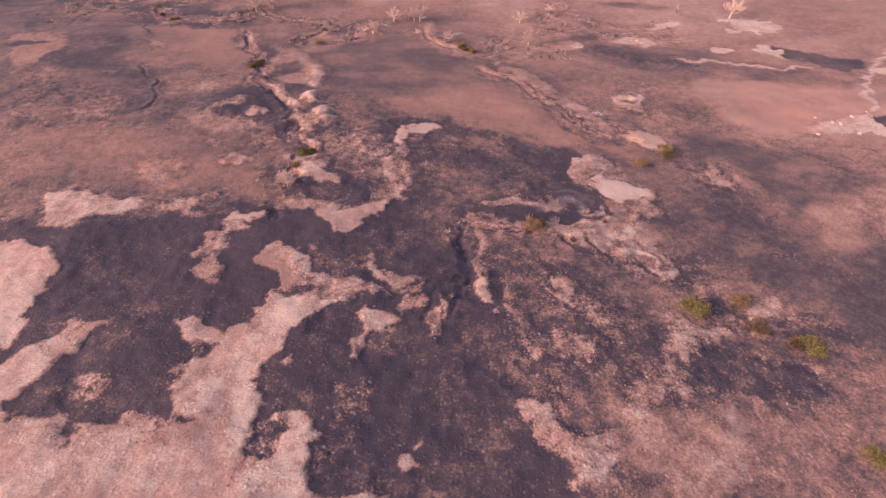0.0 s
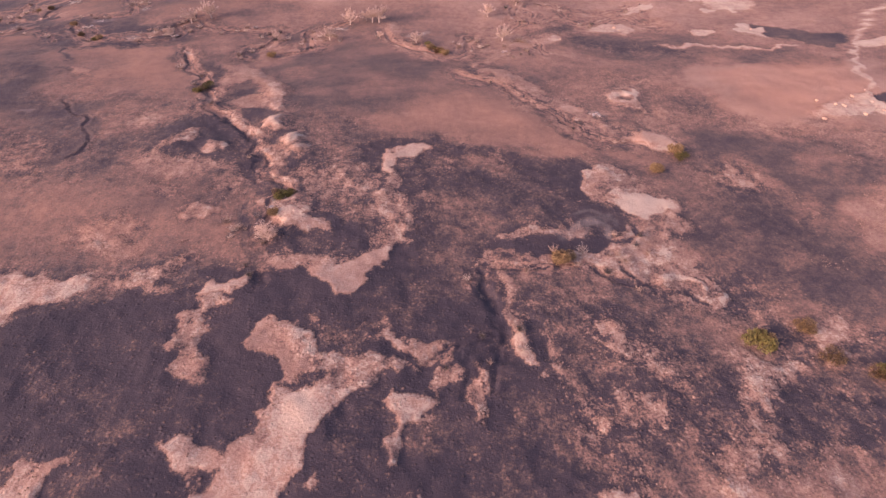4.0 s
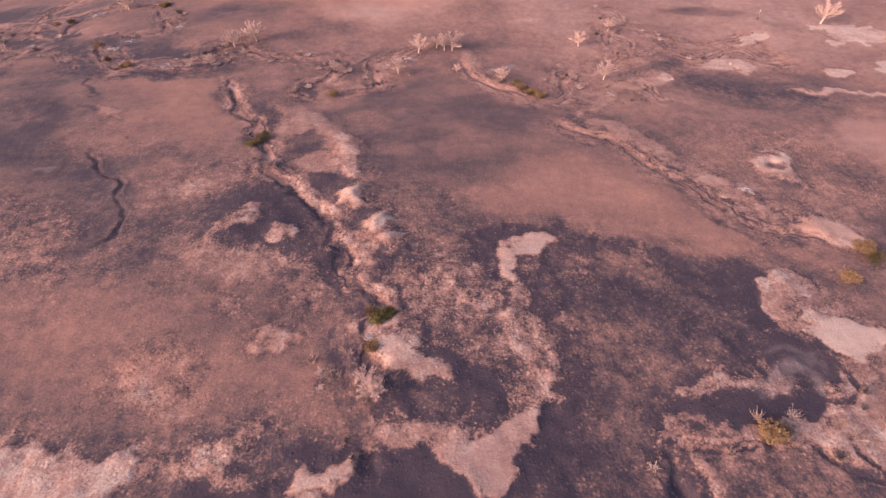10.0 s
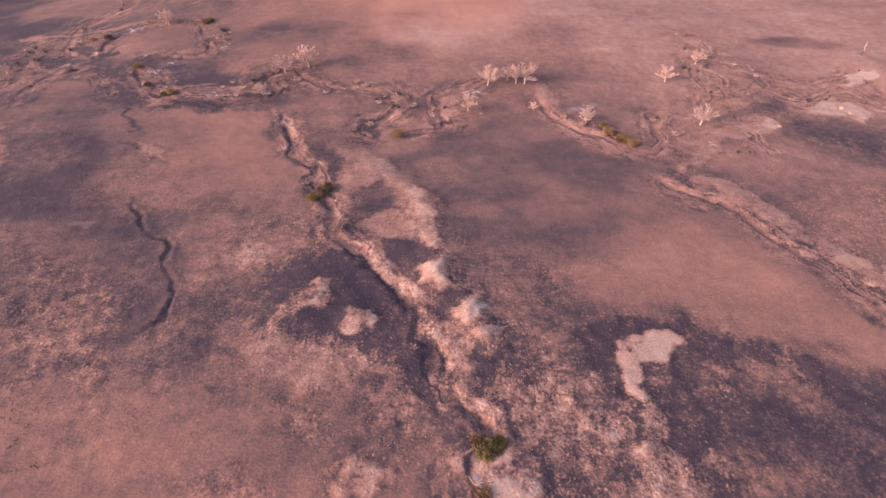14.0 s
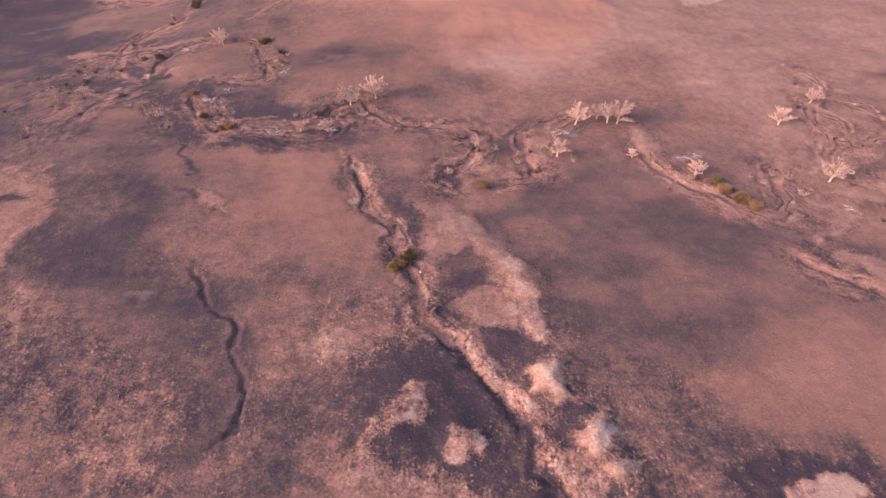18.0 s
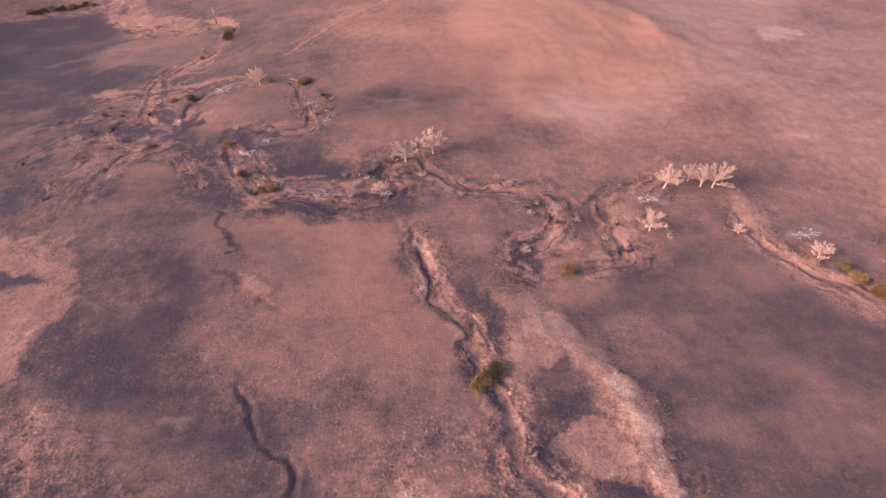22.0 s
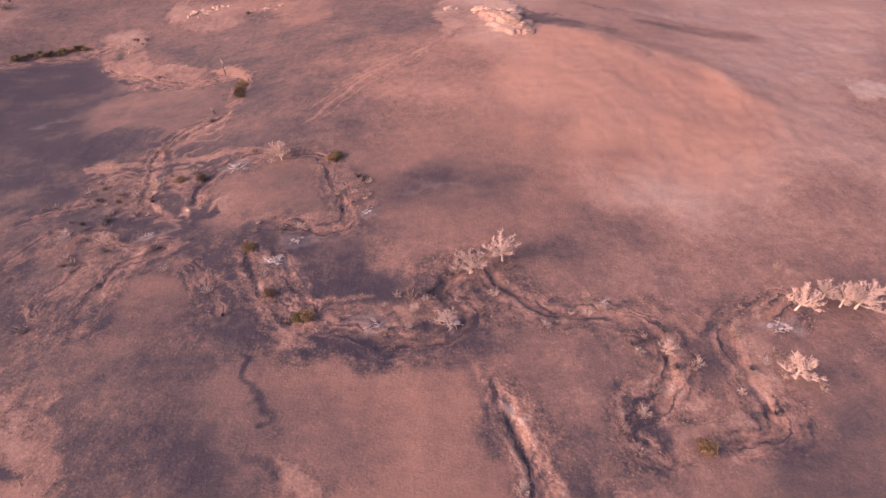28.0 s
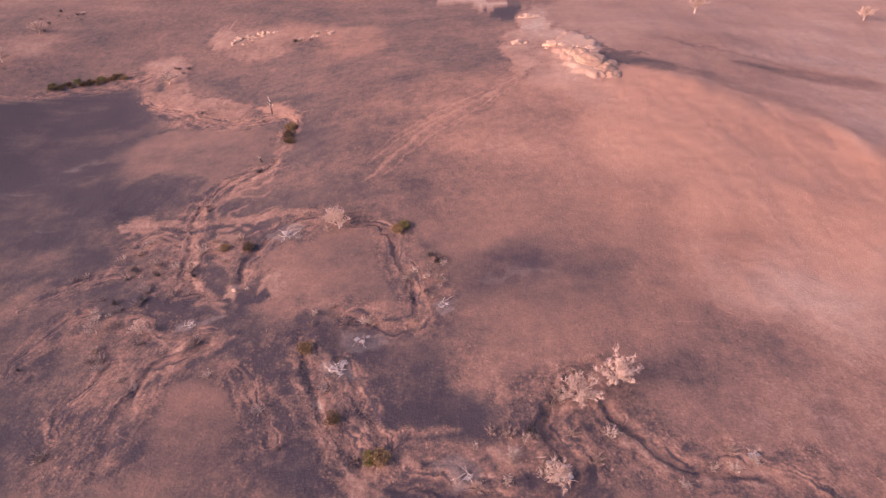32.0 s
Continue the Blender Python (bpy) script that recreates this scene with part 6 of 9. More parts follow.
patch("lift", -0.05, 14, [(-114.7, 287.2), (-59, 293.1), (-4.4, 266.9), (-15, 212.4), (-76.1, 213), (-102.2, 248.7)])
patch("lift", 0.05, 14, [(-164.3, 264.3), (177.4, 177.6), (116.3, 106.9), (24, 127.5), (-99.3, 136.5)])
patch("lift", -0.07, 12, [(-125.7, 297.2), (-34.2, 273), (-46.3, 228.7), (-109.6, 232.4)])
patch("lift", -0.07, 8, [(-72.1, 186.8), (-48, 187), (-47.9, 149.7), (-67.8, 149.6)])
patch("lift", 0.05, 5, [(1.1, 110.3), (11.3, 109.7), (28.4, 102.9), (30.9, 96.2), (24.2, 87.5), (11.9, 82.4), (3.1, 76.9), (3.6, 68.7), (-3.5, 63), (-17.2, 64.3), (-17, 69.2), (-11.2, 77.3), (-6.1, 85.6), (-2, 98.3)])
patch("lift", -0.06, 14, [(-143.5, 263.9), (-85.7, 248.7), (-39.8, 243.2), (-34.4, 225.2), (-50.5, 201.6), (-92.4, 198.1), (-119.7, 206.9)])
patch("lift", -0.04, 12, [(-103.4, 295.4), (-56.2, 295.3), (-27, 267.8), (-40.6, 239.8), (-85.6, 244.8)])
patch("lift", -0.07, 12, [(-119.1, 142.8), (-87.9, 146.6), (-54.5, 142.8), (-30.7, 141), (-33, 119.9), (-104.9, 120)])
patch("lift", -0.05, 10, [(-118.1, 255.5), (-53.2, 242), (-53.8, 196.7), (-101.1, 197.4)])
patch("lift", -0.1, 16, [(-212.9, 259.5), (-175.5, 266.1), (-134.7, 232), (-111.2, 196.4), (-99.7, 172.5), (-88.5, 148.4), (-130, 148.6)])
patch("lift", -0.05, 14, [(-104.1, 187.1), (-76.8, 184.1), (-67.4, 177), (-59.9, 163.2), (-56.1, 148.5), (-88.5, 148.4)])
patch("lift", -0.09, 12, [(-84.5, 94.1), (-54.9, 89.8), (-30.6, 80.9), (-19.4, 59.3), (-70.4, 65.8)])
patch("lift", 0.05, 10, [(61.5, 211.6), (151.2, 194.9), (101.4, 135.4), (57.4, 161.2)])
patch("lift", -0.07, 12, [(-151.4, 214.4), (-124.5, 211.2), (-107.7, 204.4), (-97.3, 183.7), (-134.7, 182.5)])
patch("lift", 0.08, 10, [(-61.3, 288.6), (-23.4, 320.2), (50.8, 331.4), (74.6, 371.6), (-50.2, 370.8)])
patch("ash", 0.9, 0.8, [(-123.3, 235.1), (-118.4, 236.4), (-117.5, 233), (-121.2, 232.5)])
patch("ash", 0.8, 0.8, [(-105.6, 204), (-103.2, 204.6), (-102.1, 201.9), (-104.6, 201.7)])
patch("ash", 0.7, 1.2, [(-87.3, 189.7), (-82.8, 189.1), (-83.4, 186.4), (-87, 187)])
patch("ash", 0.8, 0.8, [(-74, 189.6), (-72.2, 189.6), (-72.7, 187.4), (-74, 187.4)])
patch("ash", 0.8, 0.8, [(-24.6, 188.5), (-19.5, 188.2), (-21.1, 186.8), (-24.4, 187.2)])
patch("ash", 0.9, 0.8, [(0.9, 178), (3.7, 177.8), (2.5, 176.4), (0.6, 176.4)])
patch("ash", 0.9, 0.7, [(-132.7, 212), (-130.3, 213.2), (-129.7, 210.8)])
patch("ash", 0.9, 0.8, [(-124.2, 234.8), (-119, 236.8), (-117.7, 234.1), (-122.3, 232.1)])
patch("ash", 0.9, 0.8, [(-106.4, 204.4), (-103.9, 204.4), (-103, 202.4), (-105.6, 202.4)])
patch("ash", 0.8, 0.8, [(-90.6, 216), (-88.3, 216.5), (-88.2, 214.8), (-90, 214.8)])
patch("ash", 0.8, 1.2, [(-105.4, 209.7), (-100.1, 210.8), (-97.1, 208.6), (-101.4, 207.5)], 0.6)
patch("ash", 0.8, 0.8, [(39.1, 123.3), (42.8, 123), (41.3, 121.6), (38.9, 122.1)])
patch("ash", 0.8, 0.8, [(3.6, 179.5), (5.7, 179.4), (5.2, 177), (3, 177.2)])
gully(0.9, 0.35, [(35.5, 198.7), (42.4, 190.2), (39.8, 181.1), (50.1, 185.1), (58.9, 178.6), (71.3, 184), (76.9, 176), (85.6, 173.9)], 0.38, 0.68)
gully(0.9, 0.3, [(40, 216.8), (46.3, 207.7), (36.6, 193.9), (37, 184.2), (29.9, 175.5)], 0.38, 0.66)
gully(0.9, 0.3, [(43.4, 201.9), (51.9, 196.5), (55.1, 184)], 0.38, 0.66)
gully(0.9, 0.3, [(32.6, 171.3), (37.4, 167.4), (37.5, 160.2), (37.4, 155.2)], 0.38, 0.66)
gully(0.8, 0.3, [(-140.4, 189.7), (-143.1, 194.7), (-141.8, 199.4), (-140.7, 203.5), (-137.6, 204.6)], 0.38, 0.58)
gully(0.8, 0.3, [(-156.3, 198.3), (-155.4, 206.9), (-153.5, 214.4), (-149.9, 217.1)], 0.38, 0.58)
gully(0.8, 0.3, [(-144, 214.2), (-138.1, 212.8), (-133.3, 209), (-128.9, 210.1), (-124.8, 209.5)], 0.36, 0.64)
gully(0.8, 0.3, [(-165.1, 214.4), (-161.7, 220.1), (-155.8, 223.1), (-149.5, 226)], 0.36, 0.56)
gully(0.8, 0.3, [(-121.9, 204.5), (-116.6, 199.5), (-112.1, 193.4), (-110.3, 190.2)], 0.36, 0.56)
gully(0.8, 0.3, [(-152.4, 231.1), (-151.7, 236.5), (-146.5, 236), (-140.9, 232)], 0.36, 0.6)
gully(1.2, 0.74, [(3.4, 74.9), (3, 70.3), (3.3, 65.5), (4.2, 61.8), (3.6, 58.6), (3.7, 55.5)], 0.29)
gully(0.88, 0.5, [(3.7, 61.5), (-1.1, 60.7), (-5.5, 58), (-8.8, 55.8)], 0.33)
gully(0.8, 0.43, [(3, 60.3), (0.2, 57.4), (-1.1, 53.9), (-0.6, 49.8)], 0.33)
gully(0.88, 0.56, [(3.8, 74.9), (8.6, 74.5), (13.8, 74), (17.8, 74.8), (22.3, 74.4)], 0.33)
gully(0.72, 0.5, [(21.2, 73.9), (22.9, 71.5), (25.3, 69.2), (29.6, 68.7), (32.8, 69.4)], 0.33)
gully(1.04, 0.68, [(6.8, 152.8), (14, 144.1), (20.5, 139.8), (24.7, 130.5), (30.6, 124), (34.1, 116.5), (38.3, 111.5), (45.3, 109.8), (49.8, 106.3)], 0.37)
gully(1.12, 0.56, [(-33.3, 77.8), (-32.6, 74.1), (-33.2, 72.1)], 0.33)
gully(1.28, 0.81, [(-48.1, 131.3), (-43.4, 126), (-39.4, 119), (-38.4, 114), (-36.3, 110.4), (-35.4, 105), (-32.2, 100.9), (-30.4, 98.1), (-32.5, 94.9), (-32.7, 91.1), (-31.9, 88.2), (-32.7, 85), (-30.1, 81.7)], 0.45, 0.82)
gully(0.8, 0.43, [(39.3, 205.8), (48.1, 197.9), (54.6, 190.5), (64, 186.5), (75.3, 189.1), (82.2, 192.2)], 0.4, 0.6)
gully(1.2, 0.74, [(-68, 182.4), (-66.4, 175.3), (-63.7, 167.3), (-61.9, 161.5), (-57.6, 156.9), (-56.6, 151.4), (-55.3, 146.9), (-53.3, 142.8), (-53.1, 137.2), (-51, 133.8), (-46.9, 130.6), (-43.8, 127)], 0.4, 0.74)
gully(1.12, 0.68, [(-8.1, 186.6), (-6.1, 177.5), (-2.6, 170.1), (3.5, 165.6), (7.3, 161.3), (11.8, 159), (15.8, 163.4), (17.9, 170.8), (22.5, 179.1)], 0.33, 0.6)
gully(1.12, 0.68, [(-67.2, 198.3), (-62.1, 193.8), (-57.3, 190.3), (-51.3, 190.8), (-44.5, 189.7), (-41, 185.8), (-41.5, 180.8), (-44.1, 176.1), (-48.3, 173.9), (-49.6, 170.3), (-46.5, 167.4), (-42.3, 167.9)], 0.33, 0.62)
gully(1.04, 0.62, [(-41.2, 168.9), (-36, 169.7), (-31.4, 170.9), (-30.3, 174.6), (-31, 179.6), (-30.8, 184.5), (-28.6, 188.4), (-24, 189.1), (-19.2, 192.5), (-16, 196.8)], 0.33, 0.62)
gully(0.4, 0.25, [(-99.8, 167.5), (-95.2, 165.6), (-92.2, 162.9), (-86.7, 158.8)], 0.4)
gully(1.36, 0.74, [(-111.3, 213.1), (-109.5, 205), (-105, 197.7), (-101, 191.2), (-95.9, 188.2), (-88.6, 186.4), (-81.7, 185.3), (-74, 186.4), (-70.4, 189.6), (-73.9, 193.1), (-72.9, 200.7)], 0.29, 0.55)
gully(0.8, 0.5, [(-102.2, 200.2), (-98.1, 194.8), (-94.5, 190.5)], 0.33, 0.6)
gully(0.8, 0.43, [(-97.9, 229.9), (-94.1, 220.1), (-94.3, 213.3), (-100.6, 212.1), (-108.7, 213.7)], 0.4, 0.6)
gully(0.88, 0.56, [(-130.1, 265.3), (-133.1, 258.8), (-140.4, 255.6), (-144, 247.5), (-143, 239.4), (-139.1, 228.6), (-136.4, 222.3), (-130.2, 217.8)], 0.42, 0.6)
gully(1.04, 0.62, [(-125.5, 218.9), (-126.5, 224.6), (-125.3, 230.7), (-120.2, 236.9), (-113.2, 237)], 0.33, 0.6)
gully(0.96, 0.5, [(-113.2, 237), (-106.2, 236.3), (-100.2, 233.4), (-97.2, 225.8), (-93.5, 217.8), (-93.1, 213.1), (-96.6, 211.4), (-102.3, 213.1), (-109.3, 215.1)], 0.4, 0.62)
gully(0.8, 0.5, [(-104.7, 206.5), (-101, 200.6), (-96.9, 194.5)], 0.37, 0.6)
gully(1.12, 0.62, [(-124.6, 208.9), (-128.8, 205.6), (-133.3, 203.5), (-133.8, 199.4), (-132.8, 193.1), (-132.5, 189.8), (-132, 183.9)], 0.33, 0.55)
gully(0.96, 0.56, [(-131.7, 268.2), (-132.1, 280.5), (-138.2, 285.2), (-150, 285.5), (-166.8, 292.8), (-183, 300.4), (-193.6, 311.1)], 0.33, 0.6)
gully(0.96, 0.56, [(-74.6, 192.2), (-74.1, 197), (-72.2, 200.5), (-68.1, 201.5), (-65.6, 198.2), (-63.4, 194.2)], 0.33, 0.6)
gully(0.8, 0.5, [(-231.7, 301.3), (-218.2, 308.2), (-202.1, 312.8), (-194.8, 317.8), (-187.6, 324.3)], 0.4, 0.6)
band("cover", 0.68, 1.9, [(-46.6, 130.9), (-41.9, 124.8), (-38.1, 120.5), (-37.8, 116.1), (-36, 112.5), (-33.4, 111.4), (-34.1, 107.4), (-32.5, 104), (-30, 101.5), (-29.2, 99.2), (-31.7, 96.2), (-32.3, 93.7), (-31.6, 91.8)], 0.9, 0.9)
# shadow line painted along the west side of the main creek
band("cover", 0.1, 1.3, [(-47.5, 130.4), (-44.5, 123.7), (-41.6, 118.6), (-39.5, 114.7), (-38.1, 110.4), (-37.5, 106.3), (-36.5, 103.5), (-35.6, 101.4), (-34.9, 98.6)], 0.9, 0.85)
band("cover", 0.14, 1.4, [(-93.9, 188.2), (-89.4, 185.7), (-82.7, 184), (-76.3, 184), (-70.6, 185.7), (-68.3, 189.1)], 1.2, 0.8)
band("cover", 0.62, 0.9, [(-88, 188.1), (-82.9, 186.6), (-77.1, 186.6), (-72.1, 188.6)], 0.7, 0.8)
band("cover", 0.62, 1.1, [(-65.8, 175.3), (-63.1, 168.1), (-61, 162.2), (-56.9, 157.8), (-55.7, 153.8), (-54.9, 149.1)], 0.8, 0.8)
band("cover", 0.12, 0.9, [(-67.1, 174.9), (-64.4, 167), (-62.6, 160.4), (-58.7, 156), (-57.5, 150.8)], 0.7, 0.8)
band("cover", 0.64, 1.0, [(-49.6, 159), (-47.1, 155.1), (-43.6, 153.9)], 0.7, 0.7)

# distance haze in the far north-east, lightened into the ground colour
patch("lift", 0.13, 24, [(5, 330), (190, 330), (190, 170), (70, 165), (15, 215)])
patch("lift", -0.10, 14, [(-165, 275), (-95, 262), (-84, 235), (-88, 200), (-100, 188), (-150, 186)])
# outlines of burn and silt, channel cuts, streaks and painted shadows, from the south to the north
shape(0.08, [(-75, 70.4), (-48.7, 74), (-33.4, 76.2), (-18.5, 69.9), (4.4, 71.3), (10, 52.4), (13.4, 38), (14, 24.2), (-15.2, 23.5), (-16.9, 29.1), (-25, 28.2), (-35.3, 32), (-47.2, 30.1), (-56.6, 33.5), (-65.8, 41), (-86.2, 71.5)], grain=1.1, edge=1.0)
shape(0.9, [(-85.2, 66.9), (-76.7, 67.2), (-71.7, 64.9), (-68, 63.8), (-65.5, 61.8), (-64.2, 58.6), (-64.1, 56.2), (-64.6, 52.7), (-65.7, 49.4), (-63.3, 47.8), (-62.8, 45.3), (-64.3, 43.6), (-68, 41.9)], grain=0.7)
shape(0.74, [(-66.7, 40), (-63.2, 41.9), (-60.7, 43.7), (-57.5, 45.3), (-57.3, 47.3), (-53.7, 49.4), (-51.5, 50.1), (-50.3, 48.6), (-52.4, 46.7), (-54.4, 43.3), (-55.8, 40.9), (-56.8, 38.1), (-57.4, 36), (-57, 33.5), (-54.6, 33.3), (-50.9, 33.6), (-48.8, 31.8), (-46.8, 30), (-46.4, 31.3), (-46.4, 32.5), (-35.8, 32.3), (-30.8, 22.2), (-54.2, 22.1)], grain=0.8)
shape(0.75, [(-32.1, 22.2), (-35.9, 32.3), (-37.5, 37.4), (-39, 37.4), (-37.4, 41), (-37.1, 42.5), (-38.4, 45.9), (-40.4, 49), (-40.1, 50.7), (-36, 49.8), (-34.2, 48.2), (-31.1, 49.4), (-30, 51.7), (-31.1, 52.2), (-28.7, 53.4), (-27.8, 57), (-23.6, 59.1), (-17.9, 58.8), (-18.2, 55), (-19.3, 53.1), (-22.4, 48.9), (-24.1, 45.1), (-25.6, 41.3), (-26.7, 39.4), (-24.9, 36.8), (-25.1, 33.5), (-25.1, 28.9), (-22.2, 22.2)], grain=0.7)
shape(0.93, [(-26.6, 55.8), (-18.2, 55), (-19.3, 53.1), (-22.4, 48.9), (-24.1, 45.1), (-25.6, 41.3), (-26.7, 39.4), (-25, 36.8), (-25.1, 33.5), (-25.1, 28.9), (-27.3, 28.9), (-27.7, 35), (-29.6, 41.3), (-28.8, 47.3), (-27.5, 52.3)], grain=0.9, edge=0.5)
shape(0.76, [(-32.2, 61.5), (-33.5, 63.5), (-31.8, 65.7), (-29.7, 67.2), (-26.7, 65.1), (-24.1, 62), (-24, 59.1), (-23.2, 57.2), (-27.7, 56.6), (-29.1, 58.9)], grain=0.5)
shape(0.93, [(-30.6, 66.9), (-29.2, 67.2), (-26.1, 64.7), (-24.1, 62), (-23.8, 59.1), (-26.1, 60.2), (-28.3, 63.6)], grain=1.2)
shape(0.7, [(-24.1, 59.3), (-17.9, 59), (-12.3, 58.6), (-9.3, 56.9), (-9.2, 56), (-13.8, 55.9), (-18.2, 54.7), (-23, 56)], grain=1.5)
shape(0.86, [(-24.2, 27.8), (-21.7, 28.9), (-21.6, 31.2), (-23.6, 33.2), (-22.1, 34.4), (-18.3, 34.1), (-17.2, 33.3), (-17.1, 29.1), (-15.7, 24.3), (-15, 22.4), (-23.2, 22.2)], grain=1.0)
shape(0.3, [(-24.8, 30), (-24.1, 34), (-21.5, 33.6), (-20.5, 31.7), (-21.7, 30.1), (-23.5, 28.9)], grain=1.8)
shape(0.12, [(-36.8, 45), (-35.5, 45.9), (-33.5, 46.2), (-33.5, 44.6), (-34.5, 42.9), (-36.1, 42.9)], grain=1.5)
shape(0.2, [(-38.9, 41.4), (-38.1, 43.9), (-36.7, 43), (-37, 41.1), (-38.2, 40.1)], grain=1.5)
shape(0.3, [(-27.7, 56.6), (-24.1, 57), (-21.1, 55.7), (-25.9, 54.9)], grain=1.6)
shape(0.2, [(-35.6, 33.6), (-34.1, 34.4), (-32.1, 34.2), (-33.7, 33.4)], grain=1.5)
shape(0.97, [(-33.7, 38.4), (-32.6, 39.8), (-31.2, 38.4), (-31.2, 35.7), (-32.5, 35.3)], grain=0.6)
shape(0.74, [(-41.4, 69.3), (-39.7, 67.2), (-40.5, 64.9), (-40.8, 63.4), (-39.1, 62.1), (-37.9, 61.5), (-37.3, 58.8), (-38.6, 57.8), (-40.9, 57.9), (-42.1, 59.9), (-42.3, 61.9), (-44.3, 63.3), (-44.8, 65.5), (-43.6, 67), (-43.8, 68.8)], grain=0.9)
shape(0.75, [(-13.3, 51.8), (-12.1, 52.7), (-10.9, 52), (-8, 51.3), (-7.5, 50.5), (-8.7, 49.5), (-11.3, 49.1), (-11.5, 46.9), (-12.1, 44.8), (-13.1, 42.7), (-14.2, 42.3), (-13.8, 45.1), (-12.9, 47.9), (-12.9, 49.5)], grain=1.0)
shape(0.72, [(-13.6, 62.4), (-12.2, 63.6), (-9.6, 61.5), (-6.7, 60.7), (-4.3, 59.8), (-5.1, 58.1), (-7.9, 57.4), (-9.4, 58.9), (-12, 60.6)], grain=1.0)
shape(0.6, [(-7.7, 53.9), (-6, 55.9), (-3.7, 57.3), (-3.2, 56.1), (-5, 53.5), (-6.7, 52.6)], grain=1.2)
shape(0.58, [(-1.4, 57.5), (0, 55), (-0.9, 51.9), (0.5, 49.6), (-0.9, 46.8), (-2.2, 49.5), (-2.7, 51.8), (-1.8, 54.3)], grain=1.2)
shape(0.8, [(-3.6, 31.8), (-2.7, 32), (-2.8, 30.3), (-3.7, 30.2)], grain=0.8)
shape(0.8, [(-5.4, 29.2), (-3.7, 29.6), (-2.8, 28.2), (-2.9, 27.3), (-5, 27.7)], grain=0.8)
shape(0.42, [(-51, 40), (-47.5, 40.1), (-45.8, 38.2), (-47.7, 36.5), (-50.4, 37.3)], grain=1.9, edge=1.0)
shape(0.36, [(-14.8, 38), (-11.8, 39), (-10.7, 35.6), (-14.2, 33.8)], grain=1.8, edge=1.2)
shape(0.34, [(-16.8, 32.1), (-12.7, 33.8), (-9.5, 30.9), (-11.9, 27.8)], grain=1.8, edge=1.2, strength=0.7)
shape(0.8, [(-23.9, 42.6), (-22.6, 42.9), (-22.1, 41.7), (-23.2, 41.3)], grain=1.0)
shape(0.29, [(8.5, 69.9), (20.1, 69.3), (28, 58.3), (27.3, 48.5), (23, 38.3), (16.2, 36.3), (11.1, 38.9), (8.7, 47.9)], grain=1.4, soft=2.5, strength=0.85)
shape(0.32, [(26.7, 53.1), (35.4, 53.8), (33.1, 44.4), (23.2, 39.3)], grain=1.4, soft=2.5, strength=0.8)
shape(0.72, [(10.5, 37.1), (12.7, 36.3), (15, 34.2), (16.2, 32.2), (19.7, 31.1), (20.5, 30), (19.1, 27), (15.9, 27), (13.9, 29.9), (11.3, 31.8)], grain=1.3)
shape(0.62, [(32.3, 43.3), (34.7, 47.7), (38.1, 49.6), (38.6, 48.5), (34.9, 44.5), (34.3, 39.5), (31.5, 38.5)], grain=1.3)
shape(0.7, [(18.3, 61.1), (20.9, 61.9), (22.1, 58.4), (21.4, 55), (19.8, 56.2), (18.8, 58.3)], grain=1.3)
shape(0.5, [(21.9, 55), (24.5, 55.9), (25.3, 51.2), (23.5, 49.4), (22.7, 52.1)], grain=1.7)
shape(0.5, [(11.3, 48), (16.8, 49.2), (23.5, 47.2), (21.9, 44.1), (14.3, 43.9)], grain=1.7)
shape(0.86, [(-78.3, 81.4), (-72.2, 81.4), (-68.8, 80.6), (-63.2, 78.2), (-60.8, 80), (-58.9, 79.9), (-58.6, 78.1), (-61, 76.4), (-64.3, 75.4), (-66.8, 74.3), (-69.5, 72.5), (-73.2, 71.4)], grain=1.2)
shape(0.66, [(-53.5, 79), (-49.8, 79.9), (-47.5, 80.6), (-45.3, 81.4), (-45.8, 79.9), (-48.6, 78.1), (-48.8, 75.7), (-50.1, 76.4)], grain=1.4)
shape(0.12, [(-41.1, 78), (-38.3, 78.4), (-34.2, 77.4), (-34.2, 75.8), (-37.9, 75.3), (-39.6, 76.2)], grain=0.8)
shape(0.88, [(-41.4, 75.2), (-39.6, 76), (-37.9, 75.1), (-34.4, 76), (-33.2, 75.2), (-35.4, 73.7), (-37.6, 73.4), (-40.6, 72.9), (-41.4, 73.8)], grain=0.7)
shape(0.74, [(-40.9, 72.6), (-38.3, 72.9), (-35.3, 72), (-37.3, 70.7), (-40, 68.9), (-41.1, 69.4), (-40.7, 71.1)], grain=1.0)
shape(0.78, [(-43.7, 69.5), (-41.1, 69.2), (-39.8, 66.9), (-39.8, 65.3), (-41.2, 64.6), (-42.8, 65.2), (-43.5, 63.3), (-44.9, 64.7), (-44.3, 65.8), (-43.4, 66.5), (-44.3, 68.7)], grain=1.0)
shape(0.74, [(-41.2, 64.5), (-40.5, 63.8), (-38.6, 62.4), (-37.4, 61.1), (-37.4, 59.3), (-38.6, 58.4), (-40, 59.2), (-41.7, 59.8), (-42.6, 62.4)], grain=0.9)
shape(0.08, [(-31.7, 77), (-25.2, 76.1), (-21.2, 71), (-18.3, 67.5), (-23.6, 66.4), (-25.8, 64.1), (-29.2, 68), (-31, 66.9), (-33.3, 64.3), (-38.7, 65.2), (-39.7, 67.9), (-35.2, 72.2), (-31.9, 73.9)], grain=0.9)
